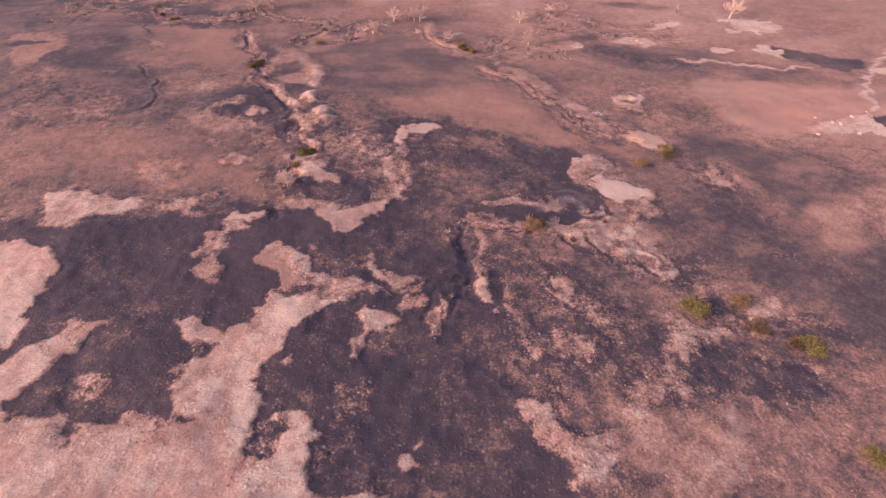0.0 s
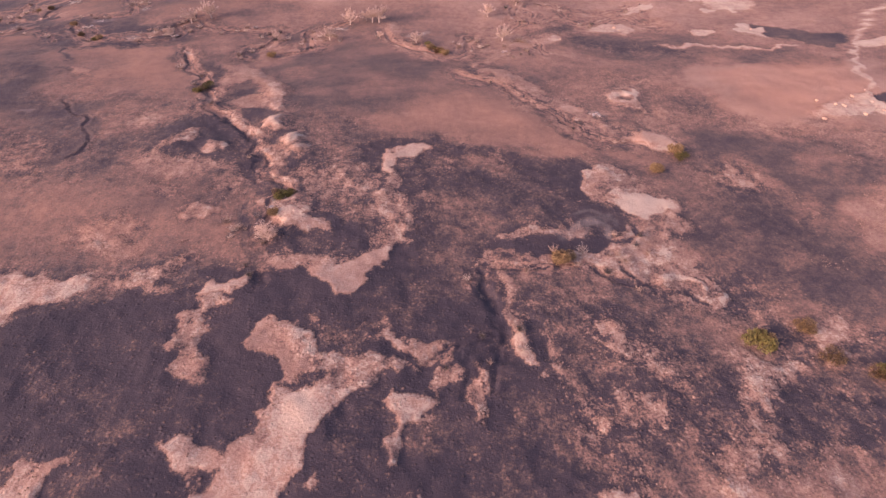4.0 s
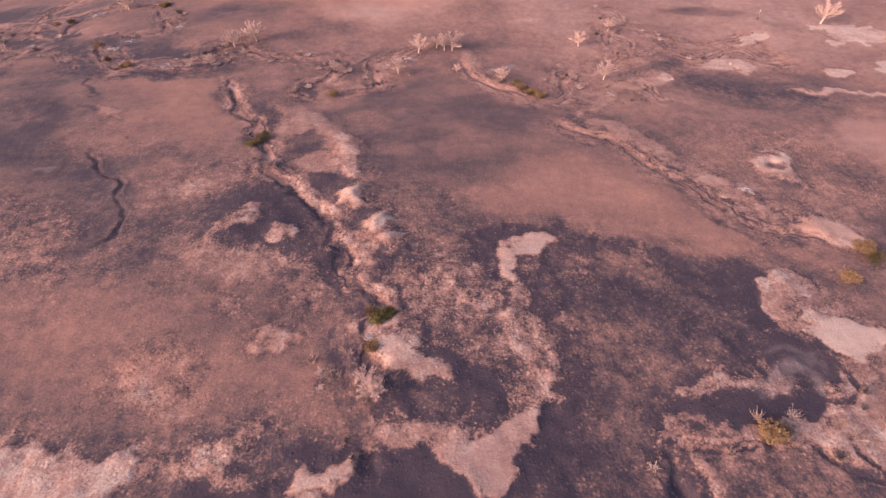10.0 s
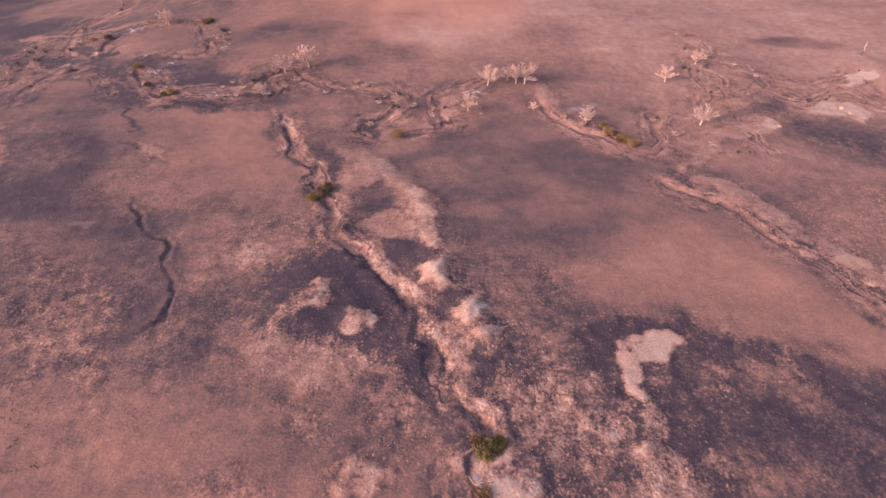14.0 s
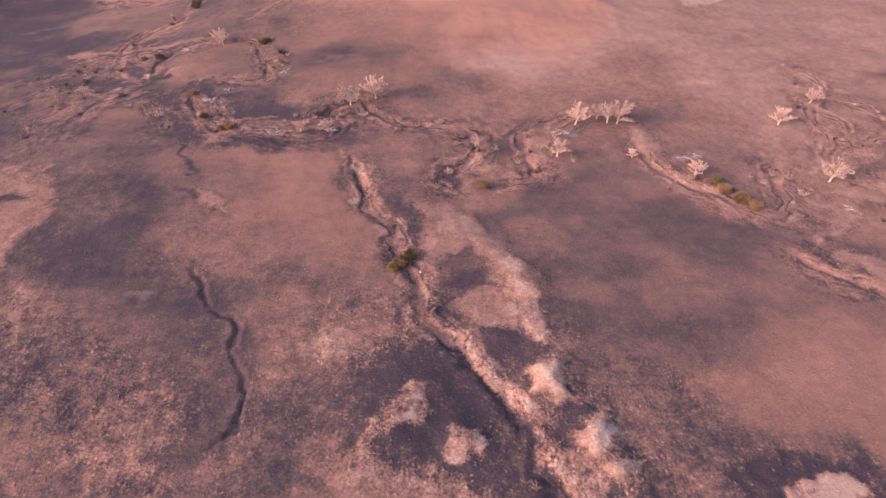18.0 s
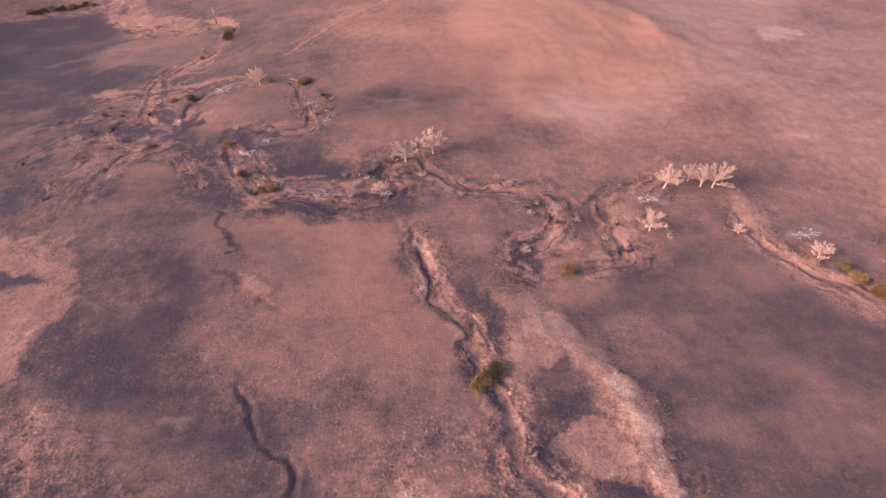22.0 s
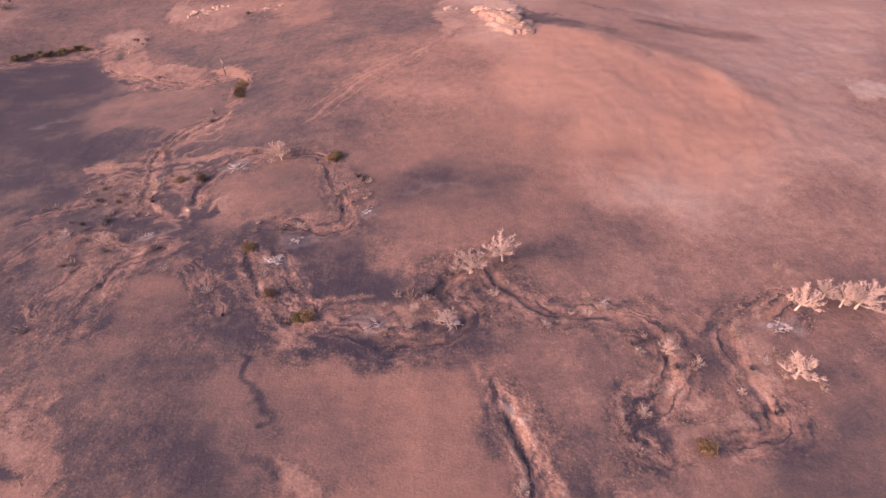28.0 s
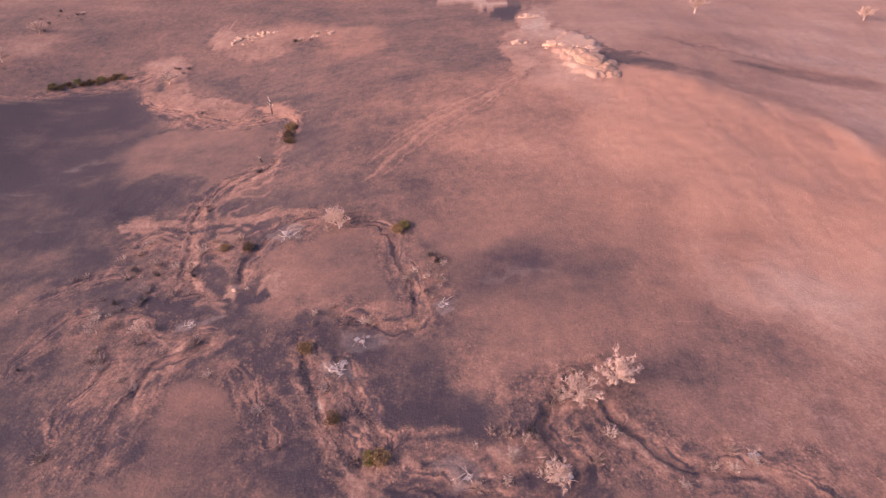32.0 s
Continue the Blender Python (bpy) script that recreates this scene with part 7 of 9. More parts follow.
shape(0.14, [(0, 110.8), (8, 110.1), (17.9, 104.1), (24.4, 91.4), (24.1, 85.7), (10.8, 81.6), (3, 76.8), (3, 73.5), (2.6, 65.7), (-2.9, 62.7), (-8.3, 62.4), (-13.4, 63.6), (-17.5, 67.5), (-17.8, 69.8), (-13.2, 76.1), (-9.1, 81.2), (-6.7, 88.2), (-5.5, 96.9), (-0.9, 105.4)], grain=1.1, edge=1.6)
shape(0.3, [(-25.8, 64.1), (-22.1, 66.2), (-14.8, 63.8), (-13.6, 62), (-16.7, 59.6), (-22.3, 59.9), (-24.7, 62)], grain=1.5, edge=1.2, strength=0.8)
shape(0.22, [(-14.5, 113.7), (1.7, 113.6), (2.4, 105.1), (-3.9, 96.9), (-4.4, 88.1), (-7.8, 81.1), (-7, 89.6), (-8.3, 94.8), (-12.2, 95.2), (-13.6, 102.7)], grain=1.3, strength=0.9)
shape(0.82, [(-24.8, 76.6), (-21.9, 77.3), (-16.8, 78.5), (-13.2, 80.4), (-10, 81.5), (-10.7, 79.1), (-13.6, 76.1), (-16.8, 72.1), (-18.2, 69.8), (-19.7, 69.5), (-21.2, 71.5), (-23.1, 74.3)], grain=0.35)
shape(0.63, [(-13.3, 81), (-12.3, 87.4), (-12.3, 94.5), (-10.5, 102.4), (-9.1, 102.6), (-8.9, 94.2), (-7.7, 88.3), (-8.5, 83.4), (-10.1, 80.7)], grain=1.6)
shape(0.5, [(-21.9, 77.3), (-16.8, 78.5), (-13.2, 80.4), (-10, 81.5), (-13.1, 81.5), (-17.6, 79.8)], grain=1.5)
shape(0.93, [(-10.9, 108.9), (-6.7, 111.6), (-2.1, 112.2), (-1.5, 110), (-4.4, 107.8), (-7.9, 106.7), (-9.4, 102.6), (-11, 102.4)], grain=0.35)
shape(0.64, [(-31.1, 80.1), (-28.6, 80.9), (-24.8, 79.3), (-21.9, 77.3), (-24.8, 76.6), (-27.7, 77.5), (-29.8, 78.3)], grain=0.9)
shape(0.78, [(-30.9, 92.1), (-29.6, 93.3), (-26.2, 91.5), (-25.3, 89.3), (-21.6, 87.6), (-20.8, 85.9), (-22.6, 85.2), (-25.2, 86.7), (-30.2, 88.2)], grain=0.8)
shape(0.27, [(-30.1, 86.1), (-25.2, 86.1), (-20.9, 83.3), (-21.8, 80.6), (-25.2, 81), (-29.1, 82.6)], grain=1.3)
shape(0.14, [(-25.3, 92.1), (-21.6, 89.6), (-17.2, 85.9), (-15.3, 81.6), (-17.5, 80.2), (-20.4, 83.3), (-20.7, 87.5), (-24.4, 89.5)], grain=1.0)
shape(0.45, [(-25.4, 97.6), (-17.6, 95.1), (-12.6, 91.6), (-13.2, 85), (-17.2, 85.9), (-22.5, 91.2)], grain=1.6, strength=0.8)
shape(0.72, [(-14.2, 62.9), (-12.1, 62.3), (-10.7, 61.4), (-7.2, 60.2), (-4.1, 59.1), (-5.5, 58), (-7.9, 58.4), (-9.8, 60), (-11.9, 60.7)], grain=1.0)
shape(0.62, [(-6.9, 54.6), (-4.4, 56.2), (-3.8, 54.3), (-5.6, 52.4), (-6.9, 52.9)], grain=1.1)
shape(0.62, [(-2.4, 54.1), (-0.7, 55.4), (-0.9, 53.2), (-0.2, 49.7), (-1.2, 48.6), (-2.5, 50)], grain=1.1)
shape(0.72, [(-13.1, 51.9), (-9.9, 52.9), (-7.3, 51), (-8.7, 48.9), (-12.5, 49.2)], grain=1.0)
cut(0.7, 0.5, [(3, 75.1), (2.9, 71.4), (3.5, 68.9), (3.2, 65.6), (3.8, 62.9), (4.4, 61.1), (4, 59.1)])
cut(0.7, 0.6, [(4.4, 61.1), (1.5, 61.8), (-1.8, 60.9), (-4.4, 59.5), (-7.6, 58), (-10, 59)])
cut(0.6, 0.5, [(1.4, 61.4), (-1.3, 58.5), (-2.8, 55.6), (-3.3, 52.1)])
cut(0.6, 0.5, [(4.2, 60.3), (2.1, 57.3), (1.3, 53.7), (1.2, 50.9)])
streak(0.66, 1.5, [(5.7, 74.2), (6.1, 71.6), (6.9, 69), (5.8, 65.4), (6.2, 62.6), (6.3, 60.9)])
shape(0.84, [(4.8, 61.1), (6.4, 61.3), (6.4, 58.8), (7.5, 56.7), (8.4, 54.3), (6.7, 54.5), (5.1, 56.2), (4.4, 58.3)], grain=0.9)
shape(0.97, [(32.7, 90.8), (39.4, 91), (41.5, 88.8), (44.3, 87.9), (43.1, 85.5), (39.7, 85.5), (36.1, 84.7), (33.8, 86.3), (32.8, 88.6)], grain=0.4)
shape(0.7, [(29, 95.9), (31.4, 98.9), (36.5, 100), (37.2, 97.7), (34.4, 96.9), (31.2, 94.7), (31.1, 92.1), (32.7, 90.8), (29.3, 90.3), (27.4, 92.1)], grain=1.1)
streak(0.86, 0.7, [(27.5, 93.7), (30.5, 98.2), (34.7, 99.9), (37.8, 98.9), (37.3, 96.8)])
shape(0.84, [(45.5, 112.3), (51.1, 113.1), (53.8, 111), (54.5, 107.5), (51.4, 106.4), (48.8, 108.8), (45.8, 110.2)], grain=0.3, dust=0.5)
shape(0.54, [(31.3, 84.5), (37.2, 84.6), (40.7, 84.3), (37.4, 79.4), (35.9, 75.9), (30.1, 73.1), (26.5, 73.4), (23.1, 73.1), (25.7, 75.7), (31, 78.7), (33.5, 81.6)], grain=0.9)
shape(0.06, [(10.8, 78.6), (16.1, 80.5), (19.6, 79.5), (24.9, 80.5), (27.4, 79.1), (25.8, 77.1), (22.1, 76), (14.7, 76.6), (11.2, 77)], grain=0.7)
shape(0.14, [(24.4, 87.7), (29.3, 88.1), (32.1, 85.1), (32.3, 82.4), (28.3, 80.2), (26.6, 84.2), (22.8, 83.8)], grain=0.7)
streak(0.0, 1.1, [(19.7, 79.7), (22, 82.6), (26.4, 83.8), (28.5, 82.4), (27.4, 79.1)], field='ash', amount=0.75)
streak(0.0, 0.8, [(23.1, 85.8), (26.7, 86.8), (30.1, 85.3)], field='ash', amount=0.5)
shape(0.64, [(3.4, 76.7), (5.9, 77.5), (9, 76), (14.5, 76), (21.5, 76.9), (23.9, 74.9), (21.8, 73.3), (17.6, 74.4), (8.6, 74.6), (3.8, 74.9)], grain=1.1)
shape(0.55, [(5.5, 81.1), (9.7, 81.1), (11.1, 82.8), (17.2, 83.5), (19.9, 81.5), (15.4, 81.1), (10, 79.2)], grain=1.7)
shape(0.2, [(48.7, 91.6), (72.8, 86.1), (54.2, 63.6), (45.7, 66.2), (42.2, 76.4)], grain=0.8, soft=4, strength=0.8)
shape(0.4, [(31.7, 72.1), (38.1, 71.9), (41.4, 68.3), (39.4, 64.4), (35.3, 65.8), (31.2, 67.4)], grain=1.2)
streak(0.92, 0.9, [(30.2, 69), (33.7, 69.3), (37.4, 69.2), (39.5, 68), (38.7, 66), (38.3, 63.7)])
cut(0.55, 0.5, [(21.2, 74.1), (22.4, 71.6), (24.7, 69.8), (27.6, 68.3), (30.4, 69.3), (33.3, 68.7), (35.9, 68.3)])
streak(0.72, 0.9, [(23, 76), (24.7, 73.5), (28.9, 75.4), (32.4, 78.5), (38.1, 82.6)])
shape(0.62, [(61.4, 96.9), (62.1, 94.4), (63.3, 91.8), (61.2, 91.3), (59.5, 94)], grain=1.4)
shape(0.7, [(40.7, 84.3), (43.9, 83.4), (43.7, 81.4), (40, 80.4), (39.3, 81.8)], grain=1.2, strength=0.7)
shape(0.19, [(-49.9, 130.3), (-43.7, 124.3), (-39.8, 117.9), (-38, 112.7), (-35.5, 108.4), (-35.6, 101.3), (-38.3, 104.5), (-41.3, 109.3), (-43.9, 112.2), (-43.3, 117), (-45.4, 121), (-49.3, 124.4), (-53.1, 125.3), (-52.6, 128.8)], grain=1.0, edge=1.0, strength=0.82)
shape(0.2, [(-62, 123.5), (-55.9, 125.5), (-49.3, 124.4), (-44.4, 119.6), (-48.7, 118.6), (-51.7, 121.3), (-57.4, 118.5), (-59.6, 116.7)], grain=0.9, edge=1.2, strength=0.57)
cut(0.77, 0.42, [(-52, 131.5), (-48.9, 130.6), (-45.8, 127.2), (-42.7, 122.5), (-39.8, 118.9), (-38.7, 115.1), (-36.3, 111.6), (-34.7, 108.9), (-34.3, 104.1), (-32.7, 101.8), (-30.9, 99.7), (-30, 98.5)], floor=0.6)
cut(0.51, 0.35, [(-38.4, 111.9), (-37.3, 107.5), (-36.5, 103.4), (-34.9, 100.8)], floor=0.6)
streak(0.7, 2.2, [(-48.3, 134), (-45, 130.3), (-43.4, 126.6), (-39.9, 122.7), (-37.8, 119.6), (-37.3, 115.2), (-35.3, 112.6), (-33.1, 111), (-33.4, 107.2), (-32.9, 104.2), (-31.1, 102.5), (-29.3, 100.7), (-29, 98.9)])
streak(0.88, 0.6, [(-43.4, 126.6), (-39.9, 122.7), (-37.8, 119.6), (-37.3, 115.2), (-35.3, 112.6)])
streak(0.58, 0.9, [(-36.5, 110.1), (-36, 107.4), (-35.8, 104.3), (-35.4, 101.8)])
shape(0.95, [(-38.1, 124.1), (-36.3, 127), (-34.7, 127.2), (-33.6, 124.5), (-32.4, 123.1), (-34.3, 122.6), (-36.2, 123.9)], grain=0.5, height=0.4, strength=0.82)
shape(0.82, [(-33.4, 117.3), (-31.6, 119.1), (-28.8, 120.5), (-28.3, 118.9), (-30.7, 117.1), (-32.3, 115.2)], grain=0.8, height=0.35, strength=0.82)
shape(0.84, [(-31.2, 113.6), (-29.7, 114.1), (-28.3, 113.3), (-28.9, 111.8), (-30.7, 112)], grain=0.7, height=0.3, strength=0.82)
shape(0.78, [(-28, 113.7), (-26, 114.3), (-26.5, 113)], grain=0.8, strength=0.82)
shape(0.9, [(-38.8, 145.5), (-36.6, 149), (-34.7, 144.7), (-35.2, 138.7), (-34.3, 132.9), (-35.9, 130.3), (-37.9, 135.3), (-38.7, 140.3)], grain=1.6, height=0.12, strength=0.82)
shape(0.7, [(-48.1, 157.3), (-43.4, 160), (-40.8, 154.6), (-38.1, 147.5), (-39.4, 143.5), (-43.1, 152.2), (-46.7, 153.9)], grain=1.2, height=0.1, strength=0.82)
shape(0.66, [(-46.3, 141.5), (-41.5, 142.6), (-39, 137.3), (-40.1, 133.3), (-44.3, 135.4), (-47, 137)], grain=0.9, strength=0.82)
shape(0.2, [(-48.5, 148.3), (-43, 150.5), (-39.4, 145.2), (-41.6, 143.2), (-45.9, 143.5), (-47.9, 141.6)], grain=0.9, strength=0.82)
shape(0.17, [(-43.6, 132.3), (-40.1, 133.3), (-36.9, 131.3), (-34.9, 128.3), (-38.1, 127), (-39.5, 124.5), (-42, 127.6)], grain=1.0, strength=0.82)
shape(0.2, [(-35.3, 121.3), (-32, 122.1), (-31.1, 120.7), (-33.5, 118), (-34.9, 117.2)], grain=1.0, strength=0.82)
shape(0.74, [(-59.3, 117.3), (-57, 121.1), (-54.6, 122.8), (-52.9, 124), (-52.1, 122.3), (-54.3, 120.6), (-56.4, 117.8), (-57.7, 115.2), (-59.4, 114.6)], grain=1.6, strength=0.82)
shape(0.8, [(-49.5, 115.5), (-48.2, 117.4), (-45.5, 118.8), (-44.5, 117.1), (-46.6, 115.6), (-48.3, 114.5)], grain=1.3, strength=0.82)
shape(0.14, [(-51.1, 119.9), (-48.4, 119.6), (-49.5, 117.5), (-51.5, 116.4), (-53, 117.9)], grain=1.0, strength=0.82)
shape(0.6, [(-26.2, 102), (-21.3, 102.8), (-17.9, 100.5), (-19.7, 98.2), (-24.4, 97.6), (-26.4, 98.7)], grain=1.6, strength=0.82)
shape(0.6, [(-28.6, 106.7), (-26.4, 108), (-24.1, 106.2), (-22.1, 103.1), (-25.4, 102.4), (-27.6, 103.5)], grain=1.6, strength=0.82)
shape(0.66, [(-17.2, 99), (-15.1, 98.1), (-14.8, 95.5), (-16.5, 95.6)], grain=1.2, strength=0.82)
shape(0.7, [(-47.3, 96.3), (-45.8, 96.7), (-44.4, 95.3), (-45.5, 94.3), (-46.9, 94.9)], grain=0.9, strength=0.82)
shape(0.55, [(-54.1, 101.8), (-51.9, 102.1), (-51.2, 99.8), (-53, 99.6)], grain=1.2, strength=0.82)
shape(0.92, [(-33.3, 95.6), (-32, 96.3), (-29.9, 95.3), (-28.9, 96.4), (-28.5, 96.4), (-29.2, 94.8), (-31.3, 94.6), (-32.4, 93.9)], grain=0.5, strength=0.82)
shape(0.82, [(-33, 94), (-31.8, 93.6), (-31.1, 91.6), (-31.9, 91.1), (-32.6, 92.7)], grain=0.8, strength=0.82)
shape(0.56, [(-46.3, 106.5), (-43.5, 106.8), (-39.5, 102.6), (-40.9, 100), (-44.9, 103)], grain=1.4, strength=0.49)
cut(0.51, 0.35, [(8.6, 150.9), (10.8, 146.3), (14.4, 143), (20.6, 140.7), (24.6, 138.9), (25.2, 133.6), (27.7, 128.5), (31.7, 125.4), (34.5, 120.7), (35.4, 115.6), (38.6, 111.2)], floor=0.6)
shape(0.6, [(12.5, 147.7), (21.6, 143), (28.2, 141.3), (31.3, 134.1), (28.1, 131.5), (26.1, 136.9), (20.4, 140.2), (14.7, 143.9)], grain=1.1, strength=0.82)
shape(0.62, [(31.2, 132.8), (35.1, 129.4), (37.8, 124.5), (40.8, 119), (42.2, 114.8), (38.8, 114.4), (36.8, 119.4), (33.5, 124.6), (30, 128.5)], grain=1.1, strength=0.66)
shape(0.88, [(46.6, 131), (51, 131.8), (53.5, 130.8), (52.4, 127.2), (48.9, 126.2), (46.7, 128.3)], grain=0.7, strength=0.82)
shape(0.22, [(49.2, 130.4), (52, 129.9), (51.2, 127.6), (49, 128)], grain=0.8, strength=0.82)
shape(0.84, [(32.2, 126.3), (37.1, 126.9), (38.3, 124.3), (34.9, 123.6)], grain=0.3, dust=0.5, strength=0.82)
streak(0.0, 1.0, [(39.1, 123.9), (41.4, 123.3), (42.2, 122)], field='ash', amount=0.9)
shape(0.68, [(28.7, 166.2), (33.9, 168.4), (39.5, 168.4), (42.6, 165.8), (38.8, 163.8), (31.5, 162.9)], grain=1.0, strength=0.82)
shape(0.74, [(59.5, 177.8), (67.9, 178.9), (72.5, 173.8), (69.4, 170.1), (64.4, 173), (58.9, 173.9)], grain=1.0, strength=0.82)
shape(0.14, [(54.8, 172.1), (64.5, 170.6), (69.7, 167.1), (74.6, 161.7), (66.4, 162), (55.9, 166.1)], grain=0.7, strength=0.74)
shape(0.85, [(77.6, 191.2), (82.7, 193), (86.6, 190), (81.1, 187.7), (75.8, 187)], grain=0.7, strength=0.82)
shape(0.62, [(-146.8, 175.6), (-131.9, 173.7), (-127.8, 173.4), (-123.6, 166.6), (-122.5, 162.6), (-124.6, 161.7), (-118.1, 158.6), (-120.1, 155.9), (-121.9, 153.9), (-121, 149.4), (-119.6, 145.8), (-119.4, 141.4), (-122.2, 140.4)], grain=1.1, strength=0.74, soft=1.4)
shape(0.08, [(-141.6, 168.2), (-132.3, 167.4), (-126.6, 165), (-128.6, 163.1), (-137.8, 162.7)], grain=0.6, strength=0.74, soft=1.4)
shape(0.2, [(-120.8, 150.6), (-120.3, 154.5), (-117.1, 157.2), (-112.4, 155.7), (-105.1, 150.2), (-103.8, 145.5), (-108.9, 143.5), (-116, 146.9)], grain=1.4, edge=1.5, soft=2.7, strength=0.74)
shape(0.32, [(-116.8, 175.2), (-109, 180.8), (-102.6, 165.9), (-105.1, 161.1), (-111.2, 165.8)], grain=0.5, soft=5, strength=0.82)
shape(0.27, [(-99.4, 141.2), (-89.9, 144.7), (-86.6, 140.4), (-89.1, 137.4), (-98.5, 135.4), (-106, 136.3), (-108.6, 141.3)], grain=0.5, soft=4, strength=0.82)
streak(0.0, 1.2, [(-97.5, 140.1), (-96.3, 140.5), (-94.4, 140.1)], field='ash', amount=0.6)
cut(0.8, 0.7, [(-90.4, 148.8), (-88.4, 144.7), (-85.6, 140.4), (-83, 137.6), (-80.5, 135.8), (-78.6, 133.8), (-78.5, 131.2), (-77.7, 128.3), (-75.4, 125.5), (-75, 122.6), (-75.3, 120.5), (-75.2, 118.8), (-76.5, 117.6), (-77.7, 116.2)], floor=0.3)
streak(0.58, 1.2, [(-98.9, 130.7), (-95, 129.8), (-90.9, 128.8), (-86.1, 125.9), (-82.8, 122.2), (-82, 119), (-82.8, 116.1), (-83.6, 113)], strength=0.8)
shape(0.43, [(-107.2, 132.9), (-85.5, 124.4), (-82, 119), (-84.2, 113.6), (-78.4, 107), (-72.4, 102.7), (-80.5, 98.5), (-90.8, 102.7)], grain=0.75, soft=3, strength=0.82)
shape(0.5, [(-97.1, 128.8), (-90.4, 127.6), (-85, 124.4), (-82.9, 120.3), (-84, 116.8), (-89.7, 118.6), (-95, 122.7)], grain=0.9, soft=2, strength=0.57)
shape(0.3, [(-82.3, 125.5), (-77.2, 126.3), (-74.5, 120.7), (-77.4, 116.8), (-80.5, 114.3), (-82.6, 113.4), (-81.5, 119)], grain=0.5, soft=2, strength=0.82)
shape(0.35, [(-111.4, 132.5), (-104, 136.5), (-88, 128.7), (-80.7, 118.8), (-79.9, 110.9), (-102.4, 111.2), (-116.2, 132.6)], grain=0.8, soft=5, strength=0.57)
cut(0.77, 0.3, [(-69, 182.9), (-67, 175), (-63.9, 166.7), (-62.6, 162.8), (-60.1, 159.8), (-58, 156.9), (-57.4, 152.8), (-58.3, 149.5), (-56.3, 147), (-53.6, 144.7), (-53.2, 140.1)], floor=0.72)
streak(0.62, 1.7, [(-67.2, 178.8), (-64.9, 173.3), (-62.8, 168.3), (-60.9, 163.8), (-57.4, 160.3), (-55.4, 156.3), (-55.8, 151.5)])
streak(0.8, 0.5, [(-66.9, 176), (-64.3, 171.6), (-62.3, 167.5)])
shape(0.15, [(-62.2, 171.6), (-58.8, 168.3), (-56.5, 163.6), (-53.2, 157.8), (-54.4, 152.2), (-55, 156.3), (-58.1, 160.9), (-60.7, 165)], grain=0.9, strength=0.74, soft=1.4)
shape(0.58, [(-50.8, 152.3), (-47.8, 156.6), (-43.7, 159.6), (-40.9, 158.1), (-38.7, 152.4), (-36.7, 147.2), (-34.7, 143.4), (-34.8, 138), (-38.1, 138.1), (-39.1, 142.6), (-42, 147.4), (-45.3, 151.3), (-49.1, 149.7)], grain=1.5, soft=2.1, height=0.1, strength=0.74)
shape(0.86, [(-38, 147), (-35.2, 147.7), (-33.7, 143.9), (-33.9, 138), (-36, 137), (-37, 141.3)], grain=1.6, strength=0.74, soft=1.4)
shape(0.19, [(-49.8, 148.2), (-45.4, 150), (-41.9, 146.2), (-44.1, 141.4), (-48.6, 139.2), (-50.6, 141.3)], grain=1.0, strength=0.74, soft=1.4)
shape(0.2, [(-39.9, 162.6), (-35.1, 157.8), (-32.9, 148.2), (-30.9, 141.1), (-33.4, 141.1), (-35.1, 148.3), (-38.3, 155.1), (-40.8, 158.9)], grain=0.8, soft=2.2, strength=0.74)
shape(0.44, [(-35.1, 157.8), (-29.9, 159), (-26, 154.7), (-28.2, 149.3), (-32.7, 149.5)], grain=1.2, soft=2, strength=0.66)
cut(0.77, 0.38, [(-65.5, 198.1), (-61.2, 192.9), (-57.1, 190), (-52.9, 190.9), (-48.6, 191.7), (-44.5, 190.4), (-42.5, 187.3), (-41.3, 183.7), (-42.1, 179.6), (-44.7, 177.1), (-48.1, 175.8), (-49.1, 173.3), (-48.6, 170.4), (-46.3, 168.2), (-43.2, 166.4)], floor=0.72)
streak(0.62, 0.8, [(-45.6, 177.4), (-49, 175.1), (-50.1, 171.5), (-48.4, 168.2), (-45, 166)])
streak(0.66, 0.5, [(-44.9, 178.5), (-48.4, 176.4), (-50.7, 172.6), (-49.6, 168.5)])
streak(0.62, 1.6, [(-41.2, 186.7), (-40.1, 183.8), (-41, 180.3), (-42.4, 177.1)])
shape(0.12, [(-48.2, 175.2), (-45.9, 175.9), (-45.2, 171.6), (-46.2, 168.8), (-48.1, 171)], grain=0.8, strength=0.74, soft=1.4)
cut(0.68, 0.35, [(-23.4, 191.2), (-28.1, 189.4), (-31.1, 185.5), (-30.9, 181.1), (-30.7, 177.1), (-30.1, 173.4), (-32.2, 170.5), (-34.6, 169.7), (-37.4, 169.2)], floor=0.72)
shape(0.56, [(-29.4, 188.2), (-25, 189.2), (-24.1, 186.7), (-26.4, 181.1), (-27.6, 175.9), (-29.6, 174), (-29.6, 178.4), (-29.5, 183.9)], grain=1.0, strength=0.74, soft=1.4)
streak(0.62, 0.6, [(-29.7, 187.4), (-27, 189.4), (-23.9, 189.4)])
shape(0.2, [(-35.8, 185), (-31.6, 184.9), (-31.2, 181.1), (-35.7, 179.4)], grain=0.7, soft=2, strength=0.82)
cut(0.59, 0.3, [(-8.3, 183.4), (-8.1, 178.7), (-6, 176.4), (-3.4, 174.3), (-2.7, 170.8), (-1.9, 167.5), (0.2, 165.4)], floor=0.72)
shape(0.6, [(-8.1, 184.8), (-3.4, 183.4), (-3.1, 177.9), (-6.4, 177.3), (-8, 180)], grain=1.2, strength=0.74, soft=1.4)
streak(0.6, 0.9, [(-4.6, 177.3), (-2.2, 174.8), (-1.4, 170.7), (-0.5, 168.6)])
